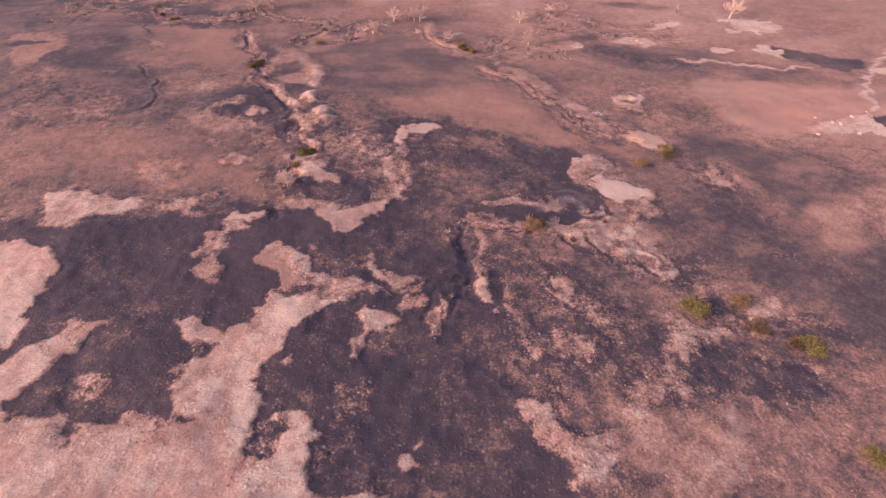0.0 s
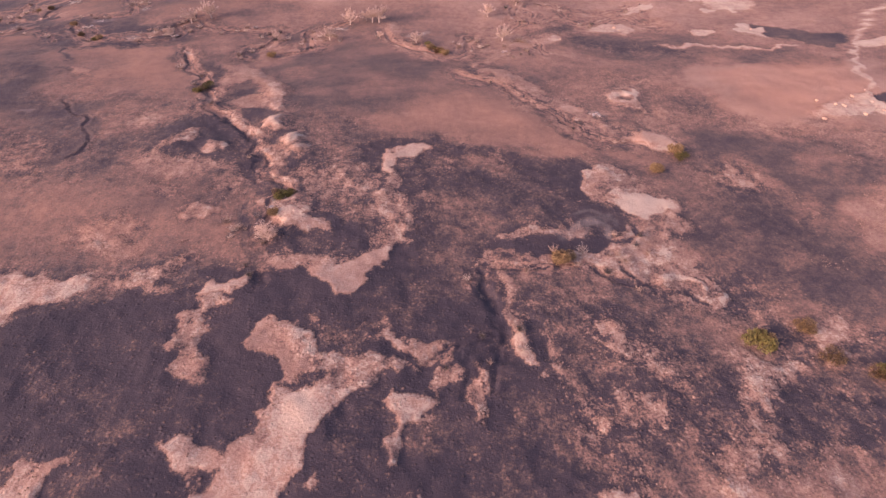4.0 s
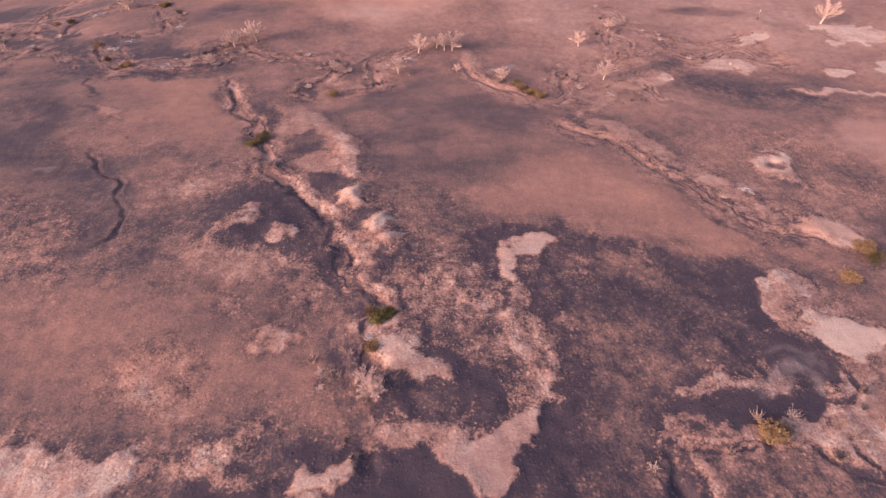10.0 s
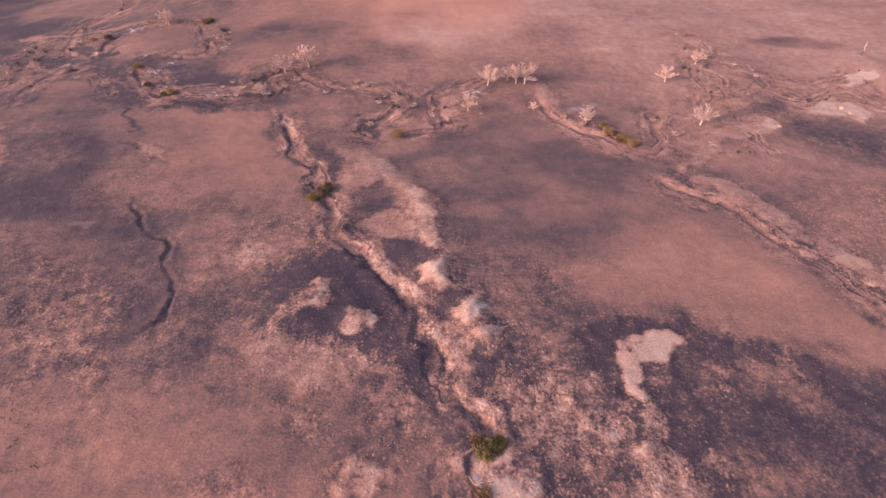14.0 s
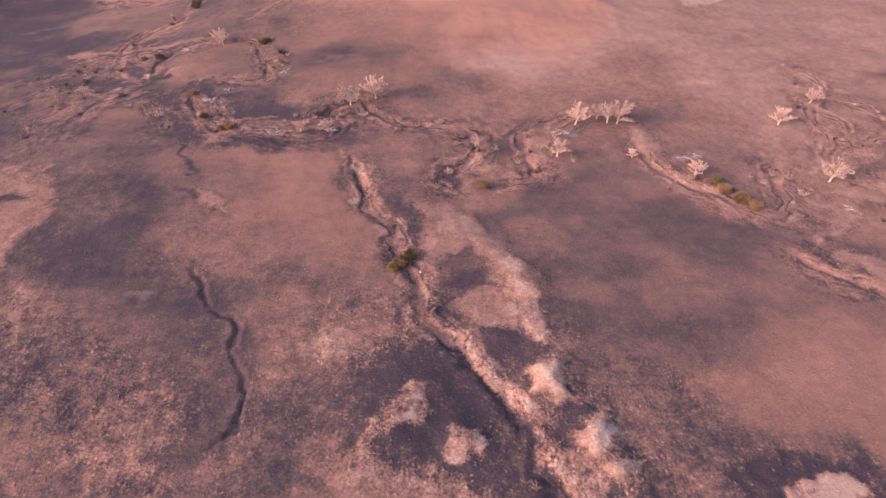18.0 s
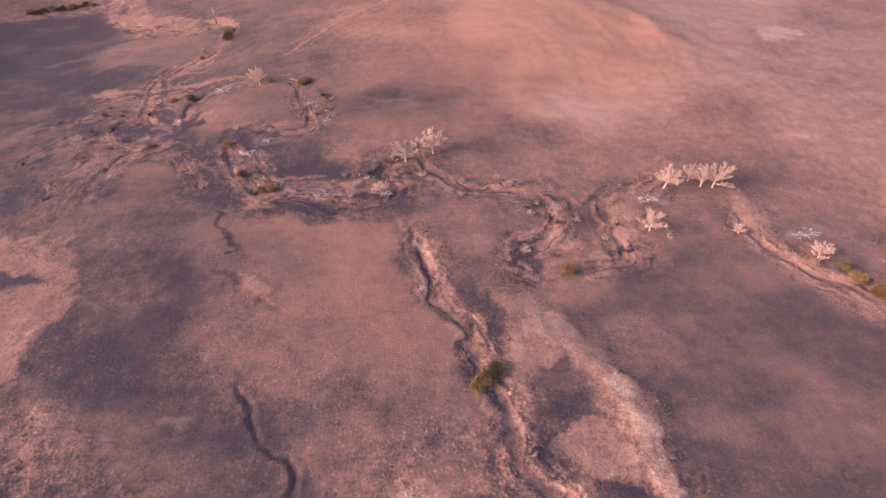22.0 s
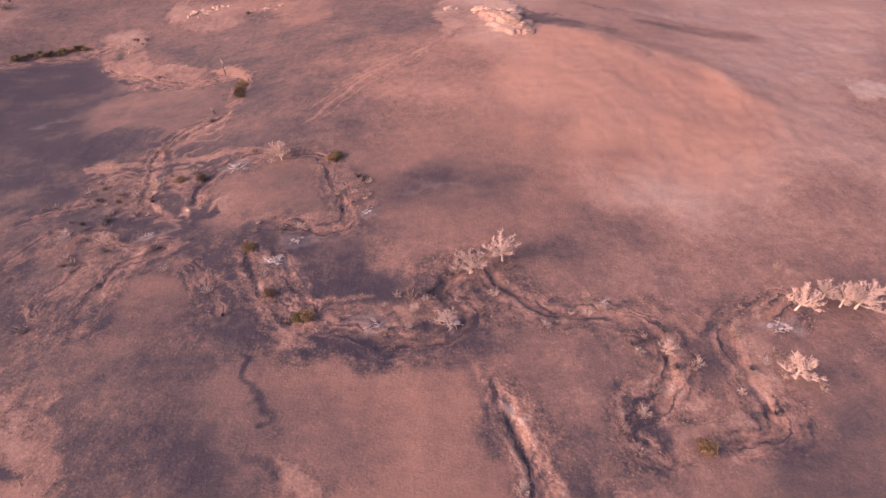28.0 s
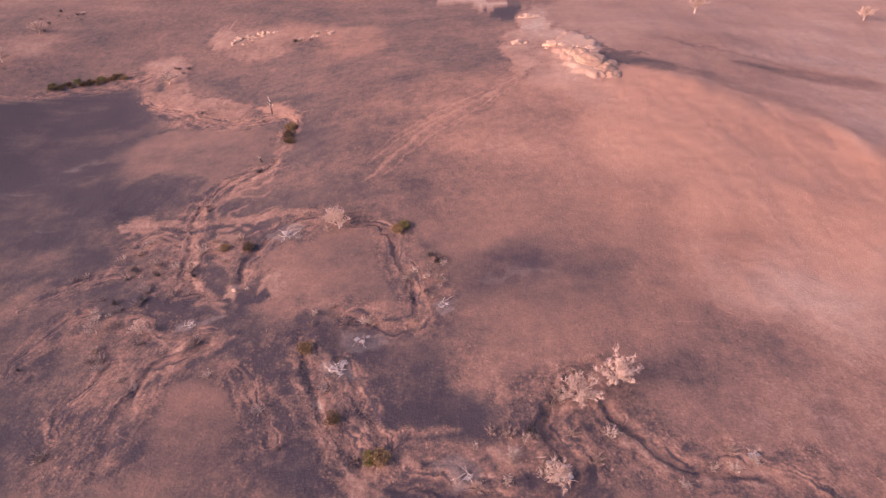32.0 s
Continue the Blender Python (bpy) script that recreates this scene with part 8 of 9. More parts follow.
shape(0.2, [(-31.1, 169.6), (-25.9, 169.6), (-22, 166.5), (-20, 163.3), (-31.9, 162.3)], grain=0.6, soft=3, strength=0.82)
shape(0.66, [(1, 174.2), (2.9, 173.6), (1.6, 170.7), (-0.4, 170.2)], grain=1.3, strength=0.74, soft=1.4)
streak(0.0, 1.4, [(-22.8, 188.2), (-20.9, 187.6), (-19.1, 187)], field='ash', amount=0.9)
streak(0.0, 1.2, [(0.8, 177), (2.3, 176.8)], field='ash', amount=0.9)
shape(0.2, [(-98.2, 209.9), (-91, 211), (-88.2, 208.8), (-92.5, 206.1), (-98.7, 201.8), (-100.9, 205.9)], grain=0.7, soft=2.4, strength=0.74)
cut(0.34, 0.2, [(-103, 182.8), (-101.2, 180.9), (-99.8, 178.1)], floor=0.72)
cut(0.34, 0.2, [(-99.3, 174.8), (-98.1, 172.5), (-95.7, 170.6)], floor=0.72)
cut(0.3, 0.17, [(-98.2, 167.6), (-96, 166.6), (-94.6, 165.6), (-93.6, 164.1)], floor=0.72)
shape(0.66, [(-93.8, 164.1), (-91.9, 164.7), (-89.6, 163.1), (-90.7, 161.9), (-92.7, 162.5)], grain=0.8, edge=0.3, strength=0.74, soft=1.4)
cut(0.26, 0.15, [(-88.1, 159.7), (-86.7, 158.6), (-85.3, 157.5)], floor=0.72)
shape(0.58, [(-82.1, 159.3), (-80.6, 159.9), (-80, 158.3), (-81.1, 157.9)], grain=1.2, strength=0.74, soft=1.4)
shape(0.62, [(-100.5, 187.9), (-97.6, 188.7), (-95.1, 185.9), (-95.9, 183.9), (-98.5, 185.1)], grain=1.2, strength=0.74, soft=1.4)
shape(0.34, [(-127.3, 175.5), (-121.7, 177.9), (-112.1, 176.1), (-107.9, 171), (-105.4, 162.4), (-112.4, 159.6), (-116.3, 157), (-120.7, 164.7)], grain=1.4, soft=5, strength=0.82)
shape(0.42, [(-96.8, 160.7), (-83.9, 160.7), (-76.3, 150.7), (-77.8, 142), (-97.3, 142), (-101.1, 155.1)], grain=1.6, soft=6, strength=0.49)
shape(0.62, [(-138.4, 165.5), (-128.8, 164.6), (-124.9, 165.4), (-125, 168.2), (-128.3, 171.3), (-129.1, 174.5), (-124.5, 169.3), (-120.2, 162.6), (-119.5, 159.2), (-121.7, 156.1), (-125, 153.8), (-128.4, 151.8)], grain=1.0, strength=0.74, soft=1.4)
shape(0.08, [(-140.2, 168), (-131.5, 167.4), (-128.6, 165.9), (-130.5, 164.5), (-137.4, 164.2)], grain=0.6, strength=0.74, soft=1.4)
shape(0.12, [(-94.9, 186.2), (-88.6, 185), (-80.6, 185.7), (-74.5, 184.5), (-70.6, 187.3), (-67.5, 184.5), (-68.2, 181.5), (-76.2, 181), (-88.2, 182.8)], grain=0.7, soft=2.4, strength=0.74)
cut(0.94, 0.27, [(-110.5, 206.9), (-108, 201.1), (-105.5, 196.5), (-102.3, 192.4), (-99.2, 189.6), (-94.7, 187.8), (-89, 186.7), (-82.4, 187.7), (-80.4, 186), (-76.6, 185.7), (-73.5, 187.9), (-72.5, 191.7), (-73.8, 195.5), (-72.4, 200.6)], floor=0.85)
shape(0.12, [(-94.5, 186.5), (-88.2, 186.1), (-82, 185.1), (-75.8, 185.1), (-72.3, 187.1), (-67.8, 185.3), (-69.1, 183.7), (-75.9, 184), (-87.9, 183.6), (-92.6, 184.4)], grain=0.6, soft=2.2, strength=0.74)
streak(0.6, 1.2, [(-107.2, 199.9), (-104, 194), (-101, 190.4), (-97.3, 188.3), (-93, 187.1)])
streak(0.56, 1.5, [(-102.5, 201.1), (-98.8, 196.5), (-96, 191.4)])
streak(0.5, 1.2, [(-82.8, 187), (-80.4, 185.2), (-76.6, 185.1), (-74.2, 186.8)])
streak(0.16, 1.0, [(-93.8, 192.4), (-88.9, 193.1), (-85.6, 193.4)])
streak(0.6, 0.8, [(-94, 193.2), (-89, 194), (-85.2, 194.2)])
shape(0.62, [(-100.3, 187.5), (-97.3, 188.5), (-94.4, 186.7), (-95.6, 184.8), (-98.1, 184.7)], grain=1.2, strength=0.74, soft=1.4)
streak(0.0, 1.6, [(-89.3, 189), (-86.5, 189.7), (-83.5, 188.7)], field='ash', amount=0.55)
streak(0.0, 1.4, [(-107.1, 204.7), (-104.8, 202.9), (-103.5, 203.5)], field='ash', amount=0.9)
cut(0.77, 0.21, [(-113.2, 239.9), (-106.5, 237.7), (-101.4, 234.6), (-98.9, 231.3), (-97.4, 225.5), (-95.2, 219.5), (-92, 214.9), (-92.7, 212.2), (-96.5, 210.3), (-101.6, 211.1), (-107, 212.5), (-110.4, 213.2)], floor=0.85)
streak(0.6, 0.8, [(-91.1, 216.3), (-91.9, 213.3), (-95.1, 211.2), (-98.2, 211.9)])
streak(0.62, 0.5, [(-106.6, 238.5), (-101.3, 235.7), (-98.4, 232)])
shape(0.58, [(-100.4, 216.9), (-97.3, 215.8), (-92.7, 216.4), (-92.9, 213.3), (-95.7, 211.8), (-98.9, 213.1)], grain=1.1, strength=0.74, soft=1.4)
shape(0.56, [(-97.2, 231.1), (-92.2, 227.3), (-89.4, 220.8), (-88.5, 215.5), (-91.1, 216.3), (-93.8, 221.8), (-96.6, 226.2)], grain=1.4, strength=0.74, soft=1.4)
shape(0.15, [(-111, 215.2), (-105, 212.7), (-96.4, 209.5), (-97.8, 207), (-103.5, 205.8), (-110.2, 209.6)], grain=0.7, soft=2.1, strength=0.74)
shape(0.3, [(-100.9, 207.4), (-94.7, 204.5), (-87.9, 201), (-85.8, 196.6), (-92.9, 197.6), (-98.8, 201)], grain=1.0, soft=3, strength=0.66)
cut(0.68, 0.18, [(-128.5, 267.1), (-129.5, 261.9), (-132.7, 260), (-137.5, 256.5), (-140.7, 250.4), (-143.8, 245.9), (-141.7, 237), (-137.1, 225.9), (-132.8, 220.3), (-126.5, 217.8)], floor=0.85)
streak(0.6, 1.2, [(-127.3, 259.6), (-132, 257.8), (-136.4, 254.4), (-139.4, 248.4), (-142.3, 244.4), (-140.7, 236.8), (-136.3, 226.2)])
streak(0.56, 0.7, [(-143.3, 252.5), (-145.3, 248.9), (-144.6, 240.9), (-139.2, 228.1), (-135.6, 221.5)])
streak(0.64, 1.5, [(-160.1, 243.1), (-151.1, 241.5), (-142.7, 240.9), (-132.1, 241.3), (-124, 241.4), (-114.6, 240.3)])
streak(0.2, 1.0, [(-158.9, 240.9), (-148.3, 238.8), (-140.2, 238.3), (-131.2, 238.9)])
streak(0.2, 1.2, [(-135.9, 231.7), (-137.6, 238.6), (-133.8, 240.4), (-124.7, 235.4), (-122.7, 237)])
streak(0.58, 0.9, [(-131.8, 226.3), (-133.5, 232.6), (-130.4, 235), (-126.5, 236.8)])
shape(0.95, [(-126.5, 218.5), (-125.7, 221.4), (-124.1, 218.3), (-124.4, 215.8)], grain=0.4, edge=0.2, strength=0.74, soft=1.4)
shape(0.08, [(-125.3, 220.9), (-123.4, 221.6), (-122.7, 218.2), (-122.8, 213.4), (-124.2, 215.3)], grain=0.6, strength=0.74, soft=1.4)
shape(0.6, [(-159.4, 243.8), (-154.4, 244), (-150.5, 239), (-155.6, 238.5)], grain=0.9, strength=0.74, soft=1.4)
streak(0.0, 1.3, [(-123.6, 234.1), (-120.6, 234.5), (-118, 235)], field='ash', amount=0.8)
streak(0.0, 1.0, [(-131.6, 211.5), (-128.8, 212.4), (-125.4, 213.2)], field='ash', amount=0.7)
streak(0.62, 1.0, [(-140.9, 212.8), (-137.1, 210.9), (-134, 208.3), (-130.4, 206.7), (-129.2, 209)])
cut(0.77, 0.21, [(-128.8, 208.1), (-131.7, 203.8), (-134.6, 201.9), (-132.8, 195.2), (-132.5, 190.4)], floor=0.85)
shape(0.55, [(-149.6, 207.6), (-144.6, 211.6), (-139.5, 207), (-135.8, 198.8), (-141.4, 196.6)], grain=1.3, soft=2.4, strength=0.74)
streak(0.62, 0.7, [(-135.5, 183), (-136.4, 181.6), (-137.3, 180)])
cut(0.42, 0.12, [(-135.1, 183.2), (-135.9, 181.6), (-136.5, 179.8)], floor=0.85)
shape(0.5, [(-152.2, 229.9), (-141.6, 230.4), (-134.7, 220.6), (-138.8, 217.4), (-148.1, 221.7)], grain=1.8, soft=2, strength=0.82)
shape(0.2, [(-169, 217.7), (-164.3, 220.9), (-157, 218.9), (-156.1, 214), (-161.4, 207.8), (-166.4, 206.3)], grain=1.0, soft=3, strength=0.82)
shape(0.58, [(-173.1, 214.3), (-169, 217.7), (-166.4, 223.9), (-163.8, 222.8), (-164.3, 214.5), (-169.1, 209.4)], grain=1.2, soft=2.4, strength=0.74)
shape(0.6, [(-146.7, 190.9), (-144.4, 190.3), (-143, 187.7), (-144.9, 188.3)], grain=1.3, strength=0.74, soft=1.4)
shape(0.13, [(-224.2, 295.1), (-199.6, 309.4), (-179.5, 291.5), (-178, 276.7), (-167.9, 251.7), (-180.3, 244.4), (-194.4, 241), (-230.9, 290)], grain=0.5, soft=7, strength=0.82)
shape(0.6, [(-190.8, 310.9), (-173.9, 305), (-163.5, 299), (-165.9, 294.5), (-183.2, 298.7)], grain=1.0, strength=0.74, soft=1.4)
shape(0.62, [(-197, 326.4), (-188.9, 331.5), (-181.9, 319.6), (-191.4, 317.8)], grain=1.2, strength=0.74, soft=1.4)
shape(0.74, [(-146.9, 293), (-137.6, 292.1), (-131, 282), (-130.8, 275.3), (-135.4, 284.3)], grain=0.7, dust=0.5, strength=0.74, soft=1.4)
# dark shadow strip, put into the cover as a soft patch
shape(0.2, [(-127.7, 274.6), (-117.9, 273.4), (-108.4, 272.1), (-103.8, 272), (-110.4, 266.9), (-122.2, 265.8), (-127.8, 259.8), (-128.8, 268.1)], grain=0.5, soft=2.5, strength=0.82)
# cloud shadow on the slope, painted as dark cover
shape(0.12, [(-87.6, 224.9), (-78.9, 229.2), (-70.2, 227.1), (-62.9, 222.6), (-64.6, 218.5), (-72.9, 215.9), (-83, 217.5), (-87.8, 220.7)], grain=0.5, soft=5, strength=0.82)
shape(0.36, [(-75.5, 232.8), (-69.9, 231.7), (-71.2, 229.2), (-77.8, 229.4)], grain=0.5, soft=4, strength=0.82)
shape(0.34, [(-40, 232.2), (-34.8, 233), (-33.1, 229.3), (-38, 227.1)], grain=0.4, soft=7, strength=0.49)
shape(0.8, [(-64.8, 309.5), (-54.1, 316.3), (-52.1, 299.9), (-53.1, 284.6), (-60.4, 289.5), (-65.9, 298.1)], grain=1.0, dust=0.4, strength=0.74, soft=1.4)
shape(0.7, [(-77.5, 311.1), (-68.9, 304.1), (-67.4, 296.1), (-72.8, 288.3), (-74.9, 298.4)], grain=0.8, strength=0.74, soft=1.4)
shape(0.18, [(-50.5, 305.3), (-39.9, 299.9), (-30.6, 292.1), (-36.3, 288.1), (-48.4, 297.4)], grain=0.6, soft=3, strength=0.82)
shape(0.2, [(-15, 296.8), (-2, 296.4), (13.1, 294), (21.7, 288.9), (9.6, 286.7), (-4.1, 291.1)], grain=0.5, soft=3, strength=0.82)
shape(0.66, [(-179, 345.6), (-174, 347.2), (-168.7, 337.8), (-173.1, 335)], grain=0.8, strength=0.74, soft=1.4)
shape(0.25, [(-153.9, 334.7), (-138.7, 332.6), (-128.7, 324.5), (-140.8, 324.5)], grain=0.8, soft=2.2, strength=0.74)
shape(0.3, [(-167.6, 214.7), (-148.2, 214.3), (-132, 198.1), (-129.5, 183.8), (-147.2, 183.3), (-173.9, 214.6)], grain=0.9, soft=6, strength=0.49)
shape(0.32, [(-135.2, 191.4), (-111.9, 193.2), (-105.8, 175.8), (-104.5, 162.2), (-120, 162.4)], grain=1.2, soft=6, strength=0.49)
shape(0.4, [(-118.4, 249.4), (-66.4, 244.2), (-55.7, 218.2), (-78.9, 208.8), (-104.7, 215.9)], grain=0.5, soft=8, strength=0.41)
shape(0.4, [(-119.9, 281.7), (-97, 297.5), (-75.7, 287.7), (-62.7, 277.1), (-59.1, 256.5), (-77.4, 245.2), (-106, 235.4)], grain=1.3, soft=8, strength=0.57)
shape(0.68, [(-75.9, 306.7), (-72.7, 302.5), (-69.4, 304.4), (-68.3, 295.5), (-71.8, 292.6), (-74.3, 301)], grain=0.8, strength=0.74, soft=1.4)
shape(0.72, [(-70.5, 347.2), (-60.7, 351.3), (-62.4, 323.4), (-68, 323)], grain=1.0, strength=0.74, soft=1.4)
shape(0.9, [(-82.6, 353.6), (-74.1, 363.8), (-71.2, 359.4), (-78.6, 350.9)], grain=0.6, strength=0.74, soft=1.4)
shape(0.1, [(-74.5, 354.7), (-68.1, 359.3), (-71.3, 340.4), (-76.8, 343.4)], grain=0.6, strength=0.74, soft=1.4)
shape(0.2, [(-49.2, 310.3), (-45.4, 304.2), (-37, 300.9), (-46.3, 299.6)], grain=0.6, strength=0.74, soft=1.4)
shape(0.84, [(-61.3, 313.5), (-55.6, 319), (-51, 312.1), (-50.8, 298.5), (-52.3, 287.2), (-55.5, 284.9), (-59.3, 293.3), (-61.1, 302.3)], grain=1.0, dust=0.6, height=1.0, strength=0.74, soft=1.4)
streak(0.62, 1.0, [(-71.1, 292.1), (-81.6, 279.6), (-91.1, 272.4), (-97.4, 265.1), (-103.1, 257.1), (-108.1, 248.5)])
streak(0.4, 0.8, [(-70.1, 290), (-80.2, 277.2), (-89.7, 269.6), (-95.9, 262.5), (-101.5, 253.7)])
streak(0.6, 0.8, [(-77.3, 282.1), (-85.8, 276.6), (-95.2, 270.9), (-102.6, 263.9), (-108, 255.5)])
streak(0.42, 0.8, [(-78.7, 283.8), (-87.2, 278.2), (-96.8, 273.9), (-104.3, 266.6)])
streak(0.6, 0.7, [(-72.2, 287), (-83, 274.9), (-91, 268.1), (-97.7, 260.2), (-103.6, 250.9)])
streak(0.58, 0.7, [(-75, 287.6), (-84.4, 280.7), (-94, 274.5), (-101.1, 268.4), (-107.4, 259.9)])
streak(0.64, 1.7, [(-161.2, 241), (-154.2, 241.1), (-143.6, 240.2), (-133.7, 240.6), (-125.4, 240.2)])
streak(0.55, 1.8, [(-143.5, 239.2), (-141.3, 234), (-139.9, 228.6), (-137.2, 223.6), (-133.1, 219.6), (-128, 217.5)])
shape(0.97, [(-127.9, 221.1), (-125.6, 221.9), (-125, 219.1), (-126, 218)], grain=0.3, edge=0.2, strength=0.74, soft=1.4)
shape(0.2, [(-125.2, 218), (-123.6, 222.5), (-122, 224.5), (-122.2, 220.3), (-122.3, 213.6)], grain=0.7, strength=0.74, soft=1.4)
streak(0.72, 1.0, [(-121.8, 218.7), (-121.7, 222.3), (-120.8, 223.6), (-118.7, 224.3)])
streak(0.66, 1.1, [(-140.6, 212.8), (-137.5, 210.8), (-134.5, 208.7), (-132.4, 207.5)])
streak(0.0, 1.2, [(-133, 211.1), (-131.8, 212.2), (-130.3, 212.7)], field='ash', amount=0.9)
shape(0.42, [(-157.4, 235.3), (-144.8, 232.5), (-138.3, 222.2), (-148.6, 222.2)], grain=2.0, soft=2.5, strength=0.82)
shape(0.6, [(-128.8, 210), (-124.7, 210.6), (-123.1, 207.6), (-126.4, 206.5)], grain=1.3, strength=0.74, soft=1.4)
shape(0.58, [(-137.3, 234.5), (-130.8, 233.1), (-129, 227), (-132.7, 226.4)], grain=1.6, strength=0.74, soft=1.4)


# a mosaic of burnt and half-burnt tussocks in the rough ground
COVER += 0.19 * step01((GRAIN - 0.5) / 0.5) * fbm(XX, YY, 6.5, 171, 4) * (1 - 0.75 * step01((YY - 110) / 60))

# speckled fringes where fire and grass met; the far meadows have less grain
GRAIN *= 1 - 0.48 * step01((YY - 110) / 50) * (1 - BANKS)
GRAIN *= 1 + 0.14 * (1 - step01((YY - 50) / 30))
GRAIN += 0.8 * FRINGE * (1 - 0.6 * step01((YY - 110) / 60))
COVER += 0.26 * np.maximum(fbm(XX * 0.7, YY, 7.0, 161, 4), -0.25) * step01((0.42 - COVER) / 0.2)
CRISP *= 1 - 0.65 * step01((YY - 95) / 60)
# tone offsets, and a little more painted haze to the far east
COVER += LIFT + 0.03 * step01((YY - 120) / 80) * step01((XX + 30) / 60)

# standing dry grass is higher than what burnt, and the turf is hummocky
NEAR = np.clip((700 - np.hypot(XX + 30, YY - 160)) / 300, 0, 1)
ZZ += NEAR * 0.22 * step01((COVER - 0.42) / 0.3) * (0.7 + 0.8 * fbm(XX, YY, 3.0, 201, 2))
ZZ += NEAR * GRAIN * 0.20 * fbm(XX, YY, 2.4, 151, 3)


def ground_at(x, y):
    """Height of the finished ground."""
    i = np.clip(np.searchsorted(GX, x) - 1, 0, len(GX) - 2)
    j = np.clip(np.searchsorted(GY, y) - 1, 0, len(GY) - 2)
    u, v = (x - GX[i]) / (GX[i + 1] - GX[i]), (y - GY[j]) / (GY[j + 1] - GY[j])
    return (ZZ[j, i] * (1 - u) + ZZ[j, i + 1] * u) * (1 - v) + (ZZ[j + 1, i] * (1 - u) + ZZ[j + 1, i + 1] * u) * v


def cover_at(x, y):
    return COVER[np.clip(np.searchsorted(GY, y), 0, len(GY) - 1), np.clip(np.searchsorted(GX, x), 0, len(GX) - 1)]


def mesh_from(name, verts, faces, mats):
    """A mesh from an array of corners and an array of equal faces."""
    me = bpy.data.meshes.new(name)
    me.vertices.add(len(verts))
    me.vertices.foreach_set("co", np.asarray(verts, np.float32).ravel())
    k = faces.shape[1]
    me.loops.add(faces.size)
    me.loops.foreach_set("vertex_index", faces.astype(np.int32).ravel())
    me.polygons.add(len(faces))
    me.polygons.foreach_set("loop_start", np.arange(0, faces.size, k, dtype=np.int32))
    me.update(calc_edges=True)
    for m in mats:
        me.materials.append(m)
    return me


def build_ground():
    ny, nx = XX.shape
    idx = np.arange(nx * ny).reshape(ny, nx)
    faces = np.stack([idx[:-1, :-1], idx[:-1, 1:], idx[1:, 1:], idx[1:, :-1]], -1).reshape(-1, 4)
    me = mesh_from("ground", np.stack([XX, YY, ZZ], -1).reshape(-1, 3), faces, [GROUND])
    me.polygons.foreach_set("use_smooth", np.ones(len(faces), bool))
    for key, values in FIELDS.items():
        if key == "lift":
            continue
        me.attributes.new(key, "FLOAT", "POINT").data.foreach_set("value", values.astype(np.float32).ravel())
    return tagged(new("ground", me), "burnt prairie ground with char, red dust and pale silt", "ground", kind="structure")


build_ground()


# ---------------------------------------------------------------- helpers for things


def part(name, bm, mat, parent=None, label=""):
    """Links a bmesh as one mesh object, under a thing or a part."""
    me = bpy.data.meshes.new(name)
    bm.to_mesh(me)
    bm.free()
    me.materials.append(mat)
    ob = new(name, me)
    ob.parent = parent
    if label:
        ob["label"] = label
    return ob


def thing(name, x, y, label, category, group="", sink=0.0):
    ob = new(name)
    ob.empty_display_size = 0.3
    ob.location = (x, y, float(ground_at(x, y)) - sink)
    return tagged(ob, label, category, group)


def at_ground(x, y, turn=0.0, size=1.0, sink=0.0):
    return Matrix.Translation((x, y, float(ground_at(x, y)) - sink)) @ Matrix.Rotation(turn, 4, "Z") @ Matrix.Scale(size, 4)


def tube(bm, path, radii, sides=5):
    rings = []
    for k, p in enumerate(path):
        d = (path[min(k + 1, len(path) - 1)] - path[max(k - 1, 0)]).normalized()
        u = d.orthogonal().normalized()
        v = d.cross(u)
        rings.append([bm.verts.new(p + (u * math.cos(a) + v * math.sin(a)) * radii[k]) for a in (2 * math.pi * i / sides for i in range(sides))])
    for r, q in zip(rings, rings[1:]):
        for i in range(sides):
            bm.faces.new((r[i], r[(i + 1) % sides], q[(i + 1) % sides], q[i]))
    bm.faces.new(rings[-1])


def branch(rng, start, way, length, bend=0.25, steps=4, up=0.1):
    """A crooked line of points."""
    out, p, d = [start.copy()], start.copy(), way.normalized()
    for _ in range(steps):
        d = (d + Vector((rng.uniform(-bend, bend), rng.uniform(-bend, bend), rng.uniform(-bend, bend) * 0.6 + up))).normalized()
        p = p + d * (length / steps)
        out.append(p.copy())
    return out


